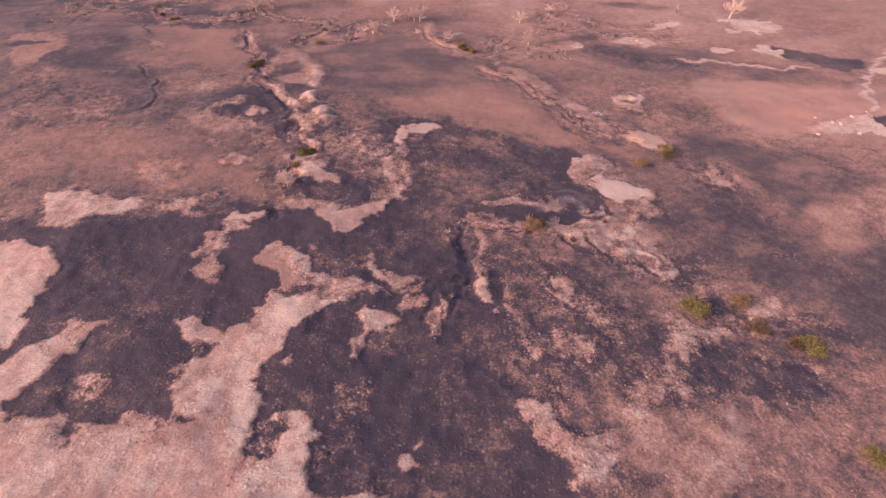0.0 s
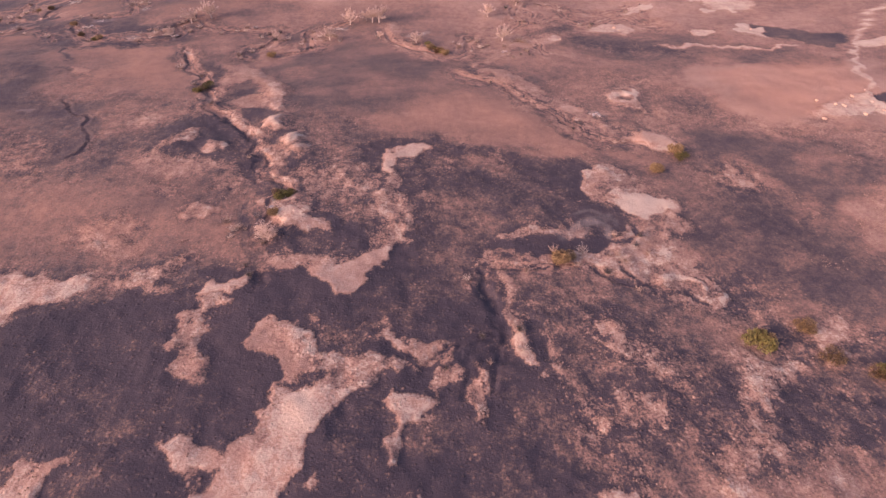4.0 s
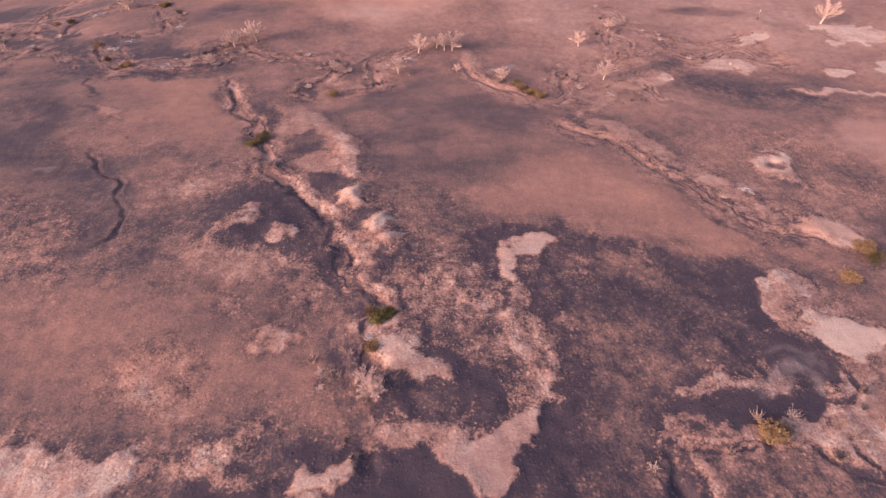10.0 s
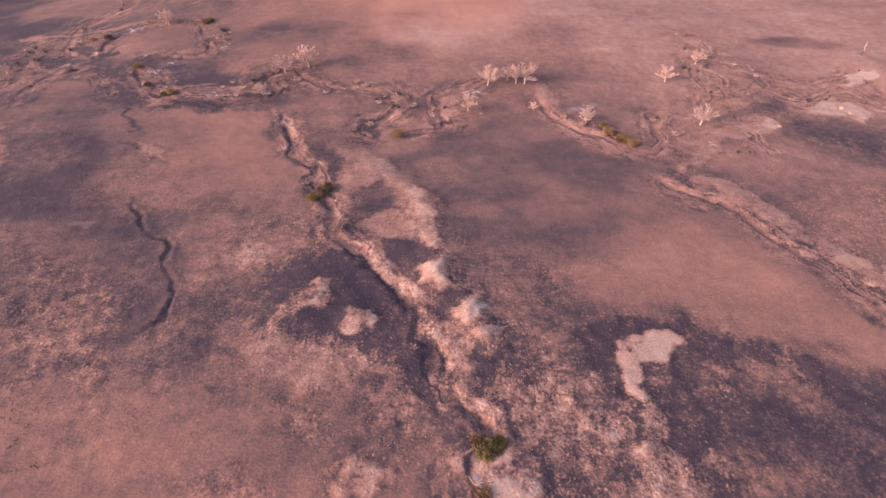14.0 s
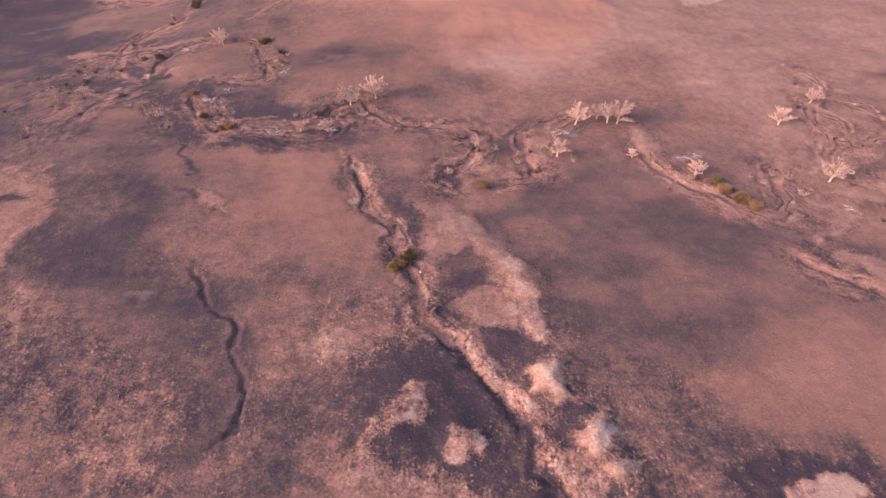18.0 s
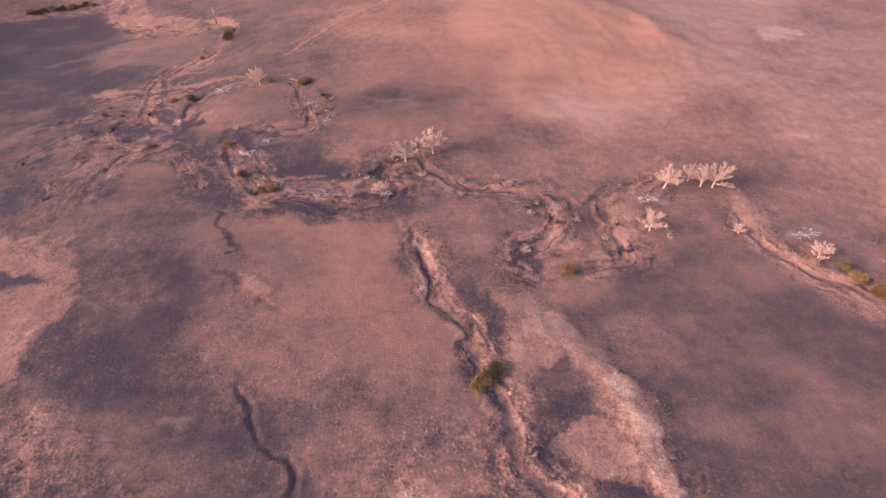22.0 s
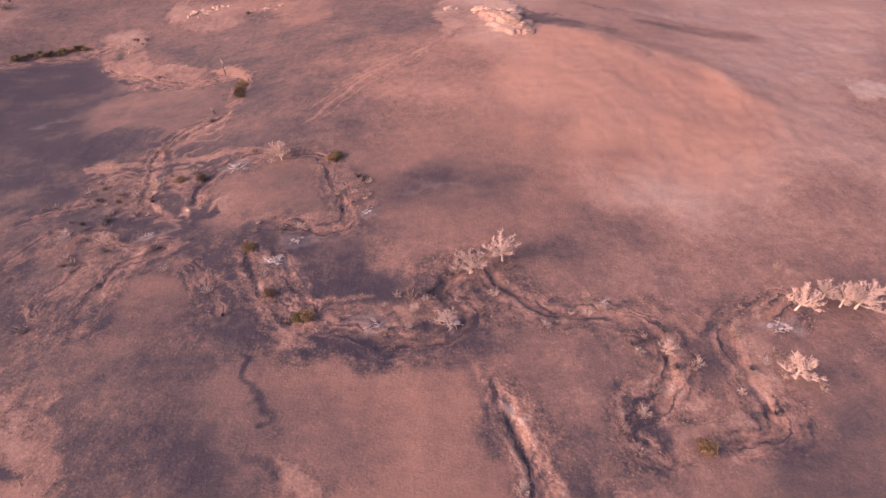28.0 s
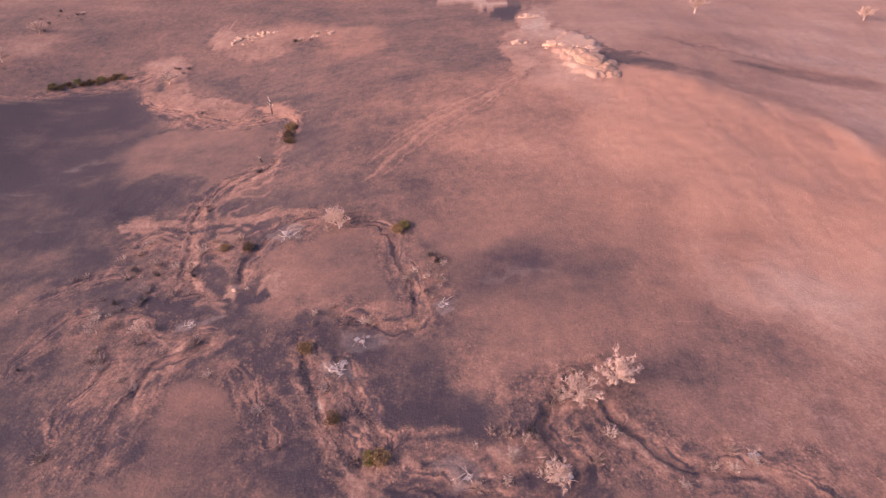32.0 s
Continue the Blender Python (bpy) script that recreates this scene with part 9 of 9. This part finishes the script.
def leafless_tree(seed, height, spread, limbs, lean=(0.0, 0.0)):
    """Parts of a bare tree at the origin: a short trunk, limbs that fan out from it, sprays of twigs at their ends."""
    rng = random.Random(seed)
    root = new("bare_tree")
    bm = bmesh.new()
    trunk = branch(rng, Vector((0, 0, -0.3)), Vector((lean[0], lean[1], 1)), height * 0.39, 0.14, 5, 0.12)
    tube(bm, trunk, [height * 0.034 * (1 - 0.11 * k) for k in range(6)], 7)
    part("trunk", bm, BARK, root)
    for k in range(limbs):
        a = 2.4 * k + rng.uniform(-0.4, 0.4)
        rise = (k + rng.random()) / limbs
        start = trunk[3 + k % 3]
        way = Vector((math.cos(a) * spread * (1.25 - rise * 0.9), math.sin(a) * spread * (1.25 - rise * 0.9), 0.36 + 0.9 * rise))
        size = height * rng.uniform(0.36, 0.52)
        main = branch(rng, start, way, size, 0.2, 5, 0.05)
        bm = bmesh.new()
        tube(bm, main, [height * 0.0075 * (1 - 0.14 * i) for i in range(6)], 5)
        limb = part("limb", bm, TWIG, root)
        bm = bmesh.new()
        for i in range(2, 6):
            for _ in range(3 + (i > 4)):
                b = rng.uniform(0, 6.28)
                side = Vector((math.cos(b), math.sin(b), rng.uniform(-0.1, 1.0)))
                t1 = branch(rng, main[i], side + (main[i] - main[i - 1]).normalized() * 1.1, size * rng.uniform(0.16, 0.34), 0.35, 3, 0.08)
                tube(bm, t1, [0.026, 0.022, 0.018, 0.012], 3)
                for q in t1[1:]:
                    for _ in range(2):
                        c = rng.uniform(0, 6.28)
                        t2 = branch(rng, q, Vector((math.cos(c), math.sin(c), rng.uniform(-0.2, 1.1))), size * rng.uniform(0.07, 0.17), 0.5, 2, 0.05)
                        tube(bm, t2, [0.019, 0.016, 0.011], 3)
        part("twig_spray", bm, TWIG, limb)
    return root


def leafy_shrub(seed, radius, height, leaf, name):
    """A dense bush: stems, and crowns of small leaf sprays with gaps between them."""
    rng = random.Random(seed)
    root = new(name)
    for k in range(6):
        a = k * 1.05 + rng.uniform(-0.3, 0.3)
        line = branch(rng, Vector((0.1 * math.cos(a), 0.1 * math.sin(a), -0.15)), Vector((math.cos(a) * radius, math.sin(a) * radius, height)), math.hypot(radius, height) * 0.75, 0.25, 4, 0.08)
        bm = bmesh.new()
        tube(bm, line, [0.07, 0.055, 0.042, 0.03, 0.018], 4)
        stem = part("stem", bm, CHARWOOD, root)
        bm = bmesh.new()
        heart = line[3] + Vector((0, 0, 0.05 * height))
        reach = radius * rng.uniform(0.42, 0.62)
        for _ in range(230):
            d = Vector((rng.gauss(0, 1), rng.gauss(0, 1), rng.gauss(0, 0.75)))
            d = d.normalized() * rng.uniform(0.35, 1.0) ** 0.5
            p = heart + Vector((d.x * reach, d.y * reach, d.z * reach * 0.85))
            if p.z < 0.08:
                continue
            w = Vector((rng.uniform(-1, 1), rng.uniform(-1, 1), rng.uniform(-0.4, 1))).normalized()
            u = w.orthogonal().normalized()
            s = rng.uniform(0.10, 0.24)
            q = [p - u * s * 0.4, p + w * s * 0.6 - u * s * 0.1, p + w * s * 1.3, p + u * s * 0.5 + w * s * 0.5]
            bm.faces.new([bm.verts.new(v) for v in q])
        part("foliage", bm, leaf, stem)
    return root


def dead_brush(seed, radius, height, mat):
    """A low bush of bare switches."""
    rng = random.Random(seed)
    root = new("dry_brush")
    for half in range(2):
        bm = bmesh.new()
        for _ in range(16):
            a = rng.uniform(0, 6.28)
            line = branch(rng, Vector((rng.uniform(-0.15, 0.15), rng.uniform(-0.15, 0.15), -0.1)), Vector((math.cos(a) * radius, math.sin(a) * radius, height * rng.uniform(0.5, 1.2))), rng.uniform(0.6, 1.1) * math.hypot(radius, height), 0.3, 3, 0.05)
            tube(bm, line, [0.040, 0.032, 0.024, 0.012], 3)
            for q in line[1:]:
                c = rng.uniform(0, 6.28)
                tube(bm, branch(rng, q, Vector((math.cos(c), math.sin(c), 0.7)), radius * 0.4, 0.4, 2), [0.024, 0.018, 0.010], 3)
        part("upper_crown" if half else "lower_crown", bm, mat, root)
    return root


def stone(bm, rng, p, size, flat=0.6, finer=2, rough=1.0):
    r = bmesh.ops.create_icosphere(bm, subdivisions=finer, radius=1.0)["verts"]
    s = Vector((size * rng.uniform(0.8, 1.3), size * rng.uniform(0.7, 1.1), size * flat))
    o = Vector((rng.uniform(0, 50), rng.uniform(0, 50), 0))
    turn = Matrix.Rotation(rng.uniform(0, 6.28), 3, "Z")
    for v in r:
        k = 1 + rough * (0.55 * noise.noise(v.co * 1.6 + o) + 0.25 * noise.noise(v.co * 3.5 + o))
        c = v.co * k
        c.z = round(c.z * 2.6) / 2.6 * 0.6 + c.z * 0.4
        v.co = turn @ Vector((c.x * s.x, c.y * s.y, c.z * s.z)) + p


# ---------------------------------------------------------------- trees

TREE_LABEL = "leafless tree with pale bleached bark beside the dry creek"
first = leafless_tree(3, 4.4, 1.2, 19)
second = leafless_tree(8, 4.2, 1.5, 20)
third = leafless_tree(15, 4.9, 1.1, 18, (0.2, 0.0))
fourth = leafless_tree(21, 3.6, 1.4, 18, (0.35, -0.1))
MODELS = [first, second, third, fourth]
for t in MODELS:
    tagged(t, TREE_LABEL, "tree", "bare trees along the creek")


def plant_tree(k, x, y, turn, size, label=""):
    ob = copy_thing(MODELS[k], at_ground(x, y, turn, size * 1.48))
    if label:
        ob["label"] = label
    return ob


plant_tree(0, -64.1, 201.8, 0.4, 1.0)
plant_tree(1, -69.8, 199, 1.4, 0.95, "low leafless tree with a dense round pale crown")
plant_tree(3, -24.5, 178.5, 2.0, 1.0, "leaning leafless tree with a bright pale trunk")
plant_tree(2, -18.4, 191.0, 0.0, 0.8)
plant_tree(1, -12.9, 193.2, 3.0, 0.7)
plant_tree(2, -11.0, 191.4, 1.2, 0.75)
plant_tree(1, -8.8, 191.0, 5.1, 1.1, "broad leafless tree in a clump on the creek bank")
plant_tree(3, -73.6, 188.1, 4.0, 0.75)
plant_tree(0, -110.4, 235.1, 2.5, 0.85)
plant_tree(3, -112, 236.9, 0.9, 0.8)
plant_tree(2, -9.7, 347.2, 1.0, 1.0, "pale leafless tree standing alone beyond the ridge")
plant_tree(1, 44, 342.5, 1.9, 0.9, "pale leafless tree standing alone beyond the ridge")
plant_tree(3, -32.1, 84.1, 0.3, 0.75, "small leafless tree with whitened branches by the gully")
plant_tree(3, 27.7, 169.1, 1.1, 1.1)
plant_tree(3, 27.3, 189.4, 2.2, 1.0)
plant_tree(3, 1.8, 171.2, 3.3, 0.8)
plant_tree(2, 106.3, 197.4, 0.0, 1.15, "tall narrow leafless tree on the far creek")
plant_tree(3, 39, 198.6, 0.6, 0.9)
plant_tree(1, -244, 322.4, 0.2, 1.0)
plant_tree(3, -244.2, 344.2, 0.2, 1.0)
plant_tree(3, -183.2, 313.6, 0.8, 0.9)
plant_tree(3, -138.8, 210.3, 0.5, 0.6)
plant_tree(3, -146.9, 210.5, 1.5, 0.6)
plant_tree(3, -41.4, 182.9, 1.5, 0.6)
plant_tree(3, -9.1, 177.6, 2.5, 0.5)
plant_tree(1, -32.8, 86.1, 2.5, 0.55, "small leafless tree with whitened branches by the gully")


def remove_thing(ob):
    for o in (*ob.children_recursive, ob):
        bpy.data.objects.remove(o)


for t in MODELS:
    remove_thing(t)


def snag(x, y, height, seed):
    """A burnt, broken trunk with a split top."""
    rng = random.Random(seed)
    ob = thing("dead_snag", x, y, "charred broken tree trunk with a pale split top", "tree")
    line = branch(rng, Vector((0, 0, -0.2)), Vector((0.1, 0, 1)), height, 0.1, 4, 0.1)
    bm = bmesh.new()
    tube(bm, line, [0.22, 0.18, 0.15, 0.12, 0.07], 7)
    part("trunk", bm, CHARWOOD, ob)
    for k in range(3):
        bm = bmesh.new()
        tube(bm, branch(rng, line[2 + k % 3], Vector((rng.uniform(-1, 1), rng.uniform(-1, 1), 0.9)), height * 0.4, 0.2, 3), [0.09, 0.07, 0.05, 0.02], 5)
        part("broken_limb", bm, BARK, ob, "pale bare broken limb")


snag(87.9, 201.4, 2.6, 5)
snag(-140.4, 287.3, 4.0, 6)
snag(-135.6, 262.9, 1.6, 7)

# ---------------------------------------------------------------- green and ochre bushes

GREEN_BUSH = leafy_shrub(2, 1.5, 1.5, GREEN, "green_bush")
OCHRE_BUSH = leafy_shrub(5, 1.3, 1.3, OCHRE, "ochre_bush")
tagged(GREEN_BUSH, "dusty olive-green bush that escaped the fire", "bush", "bushes along the creeks")
tagged(OCHRE_BUSH, "ochre half-scorched bush on the creek bank", "bush", "bushes along the creeks")


def plant_bush(model, x, y, turn, size):
    copy_thing(model, at_ground(x, y, turn, size))


plant_bush(GREEN_BUSH, -31.2, 96.4, 0.2, 0.95)
plant_bush(GREEN_BUSH, -29.7, 96.8, 1.2, 0.7)
plant_bush(OCHRE_BUSH, 17, 75, 0.7, 1.25)
plant_bush(OCHRE_BUSH, 18.5, 75.3, 2.7, 0.9)
plant_bush(OCHRE_BUSH, 52.5, 105.2, 1.7, 1.3)
plant_bush(GREEN_BUSH, 52.9, 102.7, 2.4, 1.0)
plant_bush(OCHRE_BUSH, 45.3, 98.8, 0.4, 1.15)
plant_bush(GREEN_BUSH, 41.2, 54.8, 1.0, 1.45)
plant_bush(OCHRE_BUSH, 43, 56, 1.0, 1.0)
plant_bush(OCHRE_BUSH, 49.8, 56.9, 2.0, 1.2)
plant_bush(OCHRE_BUSH, 50, 51.2, 2.6, 1.3)
plant_bush(GREEN_BUSH, 56, 46.7, 0.5, 1.35)
plant_bush(OCHRE_BUSH, 54.2, 47.8, 3.0, 1.0)
plant_bush(GREEN_BUSH, 54.6, 29.3, 0.5, 1.0)
plant_bush(GREEN_BUSH, -29.4, 96.9, 3.1, 0.8)
plant_bush(OCHRE_BUSH, -32.1, 97.6, 4.1, 0.7)
plant_bush(OCHRE_BUSH, -32, 91.4, 2.1, 0.8)
plant_bush(GREEN_BUSH, -54.4, 148.2, 2.9, 1.0)
plant_bush(OCHRE_BUSH, -56.1, 146.9, 0.9, 0.95)
plant_bush(GREEN_BUSH, -57, 145.8, 4.9, 0.7)
plant_bush(OCHRE_BUSH, -41, 168.4, 1.9, 1.0)
plant_bush(OCHRE_BUSH, -110, 206.8, 2.2, 0.9)
plant_bush(OCHRE_BUSH, -103.4, 195.2, 3.6, 0.8)
plant_bush(OCHRE_BUSH, -95.8, 189.9, 1.6, 0.9)
plant_bush(GREEN_BUSH, -97.5, 189.7, 0.6, 0.7)
plant_bush(OCHRE_BUSH, -98.6, 233.6, 0.2, 1.0)
plant_bush(GREEN_BUSH, -97.6, 234.5, 1.2, 0.8)
plant_bush(OCHRE_BUSH, -132.1, 277.6, 2.2, 1.25)
plant_bush(OCHRE_BUSH, -130.5, 270.5, 2.8, 1.0)
plant_bush(OCHRE_BUSH, -131.7, 273.4, 3.8, 1.1)
plant_bush(OCHRE_BUSH, -127.6, 230.9, 3.8, 0.9)
plant_bush(OCHRE_BUSH, -132.4, 231.3, 1.8, 0.7)
for k in range(9):
    x0, y0 = (4.8, 167.9)
    x1, y1 = (9.5, 160.7)
    s = k / 8
    plant_bush(OCHRE_BUSH if k % 3 else GREEN_BUSH, x0 + (x1 - x0) * s + 0.8 * math.sin(k * 3.1), y0 + (y1 - y0) * s + 0.8 * math.cos(k * 2.3), k * 0.9, 0.75 + 0.25 * math.sin(k * 1.7))
for k in range(24):
    x0, y0 = (-222.1, 311)
    x1, y1 = (-201.2, 319)
    s = k / 23
    plant_bush(OCHRE_BUSH if k % 8 else GREEN_BUSH, x0 + (x1 - x0) * s + 0.9 * math.sin(k * 3.1), y0 + (y1 - y0) * s + 1.3 * math.cos(k * 2.3), k * 0.9, 0.68 + 0.25 * math.sin(k * 1.7))
remove_thing(GREEN_BUSH)
remove_thing(OCHRE_BUSH)

# ---------------------------------------------------------------- dry brush along the channels

BRUSH = [dead_brush(4, 0.7, 0.8, SWITCH), dead_brush(9, 0.9, 0.6, PALE_SWITCH), dead_brush(13, 0.6, 0.9, CHARWOOD)]
for b, label in zip(BRUSH, ("dry pinkish brush of bare switches on the creek bank", "low spread of bleached bare brush on the creek bank", "charred skeleton of a low bush on the creek bank")):
    tagged(b, label, "brush", "dry brush along the creeks")
rng = random.Random(77)
for p, wide in CREEKS:
    if wide < 0.7:
        continue
    line = smooth(p, False, 6)
    for q in line:
        if q[1] < 20 or q[1] > 300 or rng.random() > 0.115:
            continue
        a, r = rng.uniform(0, 6.28), rng.uniform(1.0, 3.4)
        copy_thing(BRUSH[rng.choice((0, 0, 0, 1, 0, 1, 2))], at_ground(q[0] + r * math.cos(a), q[1] + r * math.sin(a), a, rng.uniform(0.5, 1.25)))
for x, y, r, count in (
    (-144, 224.1, 9, 16), (-144.1, 209.2, 8, 12), (-132.4, 231.3, 5, 8), (-92, 222.9, 5, 8), (-78.5, 193.1, 6, 12), (-93.4, 223.7, 4, 8), (-70.6, 200.5, 2.5, 5),
    (-184.1, 320.5, 5, 8), (29.7, 77.8, 5, 8), (-41.2, 185.1, 6, 8), (-25.4, 179.3, 5, 8), (30.4, 161.7, 8, 12), (16.7, 167.8, 6, 8), (-36.8, 89.3, 4, 6), (-138.5, 334.8, 9, 8), (-243.3, 353.8, 10, 10),
):
    for _ in range(count):
        a, s = rng.uniform(0, 6.28), r * math.sqrt(rng.random())
        copy_thing(BRUSH[rng.choice((0, 0, 0, 1, 0, 1, 2))], at_ground(x + s * math.cos(a), y + s * math.sin(a), a * 3, rng.uniform(0.5, 1.3)))
for b in BRUSH:
    remove_thing(b)

# ---------------------------------------------------------------- rocks


def rock_outcrop(x, y, reach, count, seed, size):
    """Ledges of weathered sandstone breaking out of the hill."""
    rng = random.Random(seed)
    ob = thing("rock_outcrop", x, y, "rounded pale orange sandstone outcrop on the hill crest", "rock")
    for k in range(count):
        a, r = rng.uniform(0, 6.28), reach * math.sqrt(rng.random())
        px, py = r * math.cos(a) * 1.5, r * math.sin(a)
        bm = bmesh.new()
        stone(bm, rng, Vector((px, py, float(ground_at(x + px, y + py)) - ob.location.z - 0.15 * size)), size * rng.uniform(0.7, 1.7) * (1.4 - r / reach * 0.7), 0.5)
        part("ledge", bm, ROCK, ob)


rock_outcrop(-55.4, 301.8, 3.0, 7, 14, 1.3)
rock_outcrop(-62.6, 309.4, 3.0, 6, 15, 1.0)
rock_outcrop(-71.6, 312.5, 2.6, 5, 16, 0.8)


def eroded_bluff(x, y, lumps, seed):
    """A rounded scarp of soft orange sandstone: broad lumps that run into one another and into the hill."""
    rng = random.Random(seed)
    ob = thing("sandstone_bluff", x, y, "rounded orange sandstone bluff worn out of the hill crest", "rock")
    for dx, dy, size, flat in lumps:
        bm = bmesh.new()
        stone(bm, rng, Vector((dx, dy, float(ground_at(x + dx, y + dy)) - ob.location.z - 0.25 * size * flat)), size, flat, 4, 0.45)
        for f in bm.faces:
            f.smooth = True
        part("ledge", bm, ROCK, ob)


eroded_bluff(-51.5, 289.0, ((0, 0, 3.6, 0.42), (-2.6, 4.5, 4.0, 0.40), (-4.5, 9.5, 3.4, 0.38), (1.6, -2.8, 2.2, 0.36), (-6.5, 13.0, 2.4, 0.32), (1.8, 3.2, 2.6, 0.40)), 4)
rock_outcrop(-66.3, 341.1, 2.6, 9, 5, 1.0)
rock_outcrop(-166.8, 340, 3.5, 12, 6, 0.9)
rock_outcrop(-159.2, 343.1, 3.0, 8, 7, 0.7)
rock_outcrop(-136.9, 338.6, 3.0, 8, 8, 0.7)


def boulder(x, y, size, seed, label="pale weathered sandstone boulder half sunk in the burnt ground"):
    rng = random.Random(seed)
    bm = bmesh.new()
    stone(bm, rng, Vector((0, 0, 0)), size, 0.55)
    for f in bm.faces:
        f.smooth = True
    ob = part("boulder", bm, ROCK)
    ob.location = (x, y, float(ground_at(x, y)) + 0.12 * size)
    tagged(ob, label, "rock", "boulders")


rng = random.Random(5)
for k in range(11):
    x0, y0 = (94.2, 114.6)
    x1, y1 = (111.4, 118.5)
    s = rng.random()
    boulder(x0 + (x1 - x0) * s + rng.uniform(-2, 2), y0 + (y1 - y0) * s + rng.uniform(-5, 5), rng.uniform(0.2, 0.5), 100 + k)
for k, (x, y, s) in enumerate(((45.3, 167.1, 0.4), (65.9, 175.3, 0.5), (66.7, 173, 0.4), (107.1, 166.1, 0.4), (-126.4, 220, 0.6), (-52.5, 145.3, 0.35))):
    boulder(x, y, s, 300 + k)

# ---------------------------------------------------------------- ash heaps and fallen wood


def ash_heap(x, y, seed, size=1.0):
    """What is left of a burnt tree: a low white heap with charred and bleached pieces on it."""
    rng = random.Random(seed)
    ob = thing("ash_heap", x, y, "white ash heap with burnt branches lying on it", "ash heap", "ash heaps")
    bm = bmesh.new()
    for _ in range(4):
        stone(bm, rng, Vector((rng.gauss(0, 0.6) * size, rng.gauss(0, 0.4) * size, 0.0)), 0.45 * size, 0.12)
    part("ash", bm, ASHES, ob)
    for k in range(13):
        a = rng.uniform(0, 6.28)
        line = branch(rng, Vector((rng.gauss(0, 0.5) * size, rng.gauss(0, 0.4) * size, 0.10)), Vector((math.cos(a), math.sin(a), 0.1)), size * rng.uniform(0.6, 1.9), 0.35, 3, -0.02)
        bm = bmesh.new()
        tube(bm, line, [0.045 * size, 0.038 * size, 0.03 * size, 0.015 * size], 4)
        part("fallen_branch", bm, BARK if k % 3 else CHARWOOD, ob, "whitened burnt branch" if k % 3 else "charred branch")


for k, (x, y, s) in enumerate(((-119.6, 233.8, 1.1), (-104, 202.9, 1.0), (-84.9, 188, 0.9), (-73.1, 188.5, 1.0), (-22.9, 187.6, 1.2), (2, 177.2, 1.0), (-131.1, 211.8, 1.0), (-120.9, 234.4, 1.3), (-104.8, 203.4, 1.3), (-89.2, 215.6, 1.0), (40.5, 122.4, 1.0), (4.3, 178.3, 1.0), (-101.6, 208.6, 0.8), (-74.4, 190.4, 1.1), (-48.5, 192.5, 0.8), (-31.9, 92.9, 0.9), (-21.6, 187.7, 1.0), (26.6, 160.7, 0.8))):
    ash_heap(x, y, 40 + k, s)

# ---------------------------------------------------------------- grass, stubble


def tufts(name, count, seed, low, high, blades, size, mat, label):
    """Clumps of blades as one object, where the cover lies between low and high."""
    r = np.random.default_rng(seed)
    x, y = r.uniform(-170, 118, count), r.uniform(20, 300, count)
    keep = (np.abs(x - 10 + 0.42 * y) < 60 + 0.62 * y) & (y > 20)
    plain = cover_at(x, y)
    keep &= (plain > low - 0.2) & (plain < min(high + 0.08, 0.74))
    c = plain + 0.5 * fbm(x, y, 3.5, 61, 3)
    keep &= GRAIN[np.searchsorted(GY, y), np.searchsorted(GX, x)] > 0.6
    keep &= (c > low) & (c < high) & (fbm(x, y, 7.0, 81, 2) > -0.28)
    x, y = x[keep], y[keep]
    n = len(x)
    z = ground_at(x, y) - 0.04
    s = size * r.uniform(0.55, 1.5, n)
    a = r.uniform(0, 6.28, (n, blades)) + np.arange(blades) * (6.28 / blades)
    out = s[:, None] * r.uniform(0.35, 0.75, (n, blades))
    up = s[:, None] * r.uniform(0.6, 1.1, (n, blades))
    wide = s[:, None] * 0.34
    ca, sa = np.cos(a), np.sin(a)
    base = np.stack([np.repeat(x[:, None], blades, 1), np.repeat(y[:, None], blades, 1), np.repeat(z[:, None], blades, 1)], -1)
    side = np.stack([-sa * wide, ca * wide, 0 * a], -1)
    tip = base + np.stack([ca * out, sa * out, up], -1)
    v = np.stack([base - side, base + side, tip], 2).reshape(-1, 3)
    f = np.arange(len(v)).reshape(-1, 3)
    tagged(new(name, mesh_from(name, v, f, [mat])), label, "grass", kind="stuff")


tufts("dry_grass", 170000, 1, 0.46, 1.2, 5, 0.19, STRAW, "tufts of dry pinkish grass left by the fire")
tufts("charred_stubble", 90000, 2, -0.5, 0.44, 4, 0.14, STUBBLE, "charred grass stubble on burnt ground")
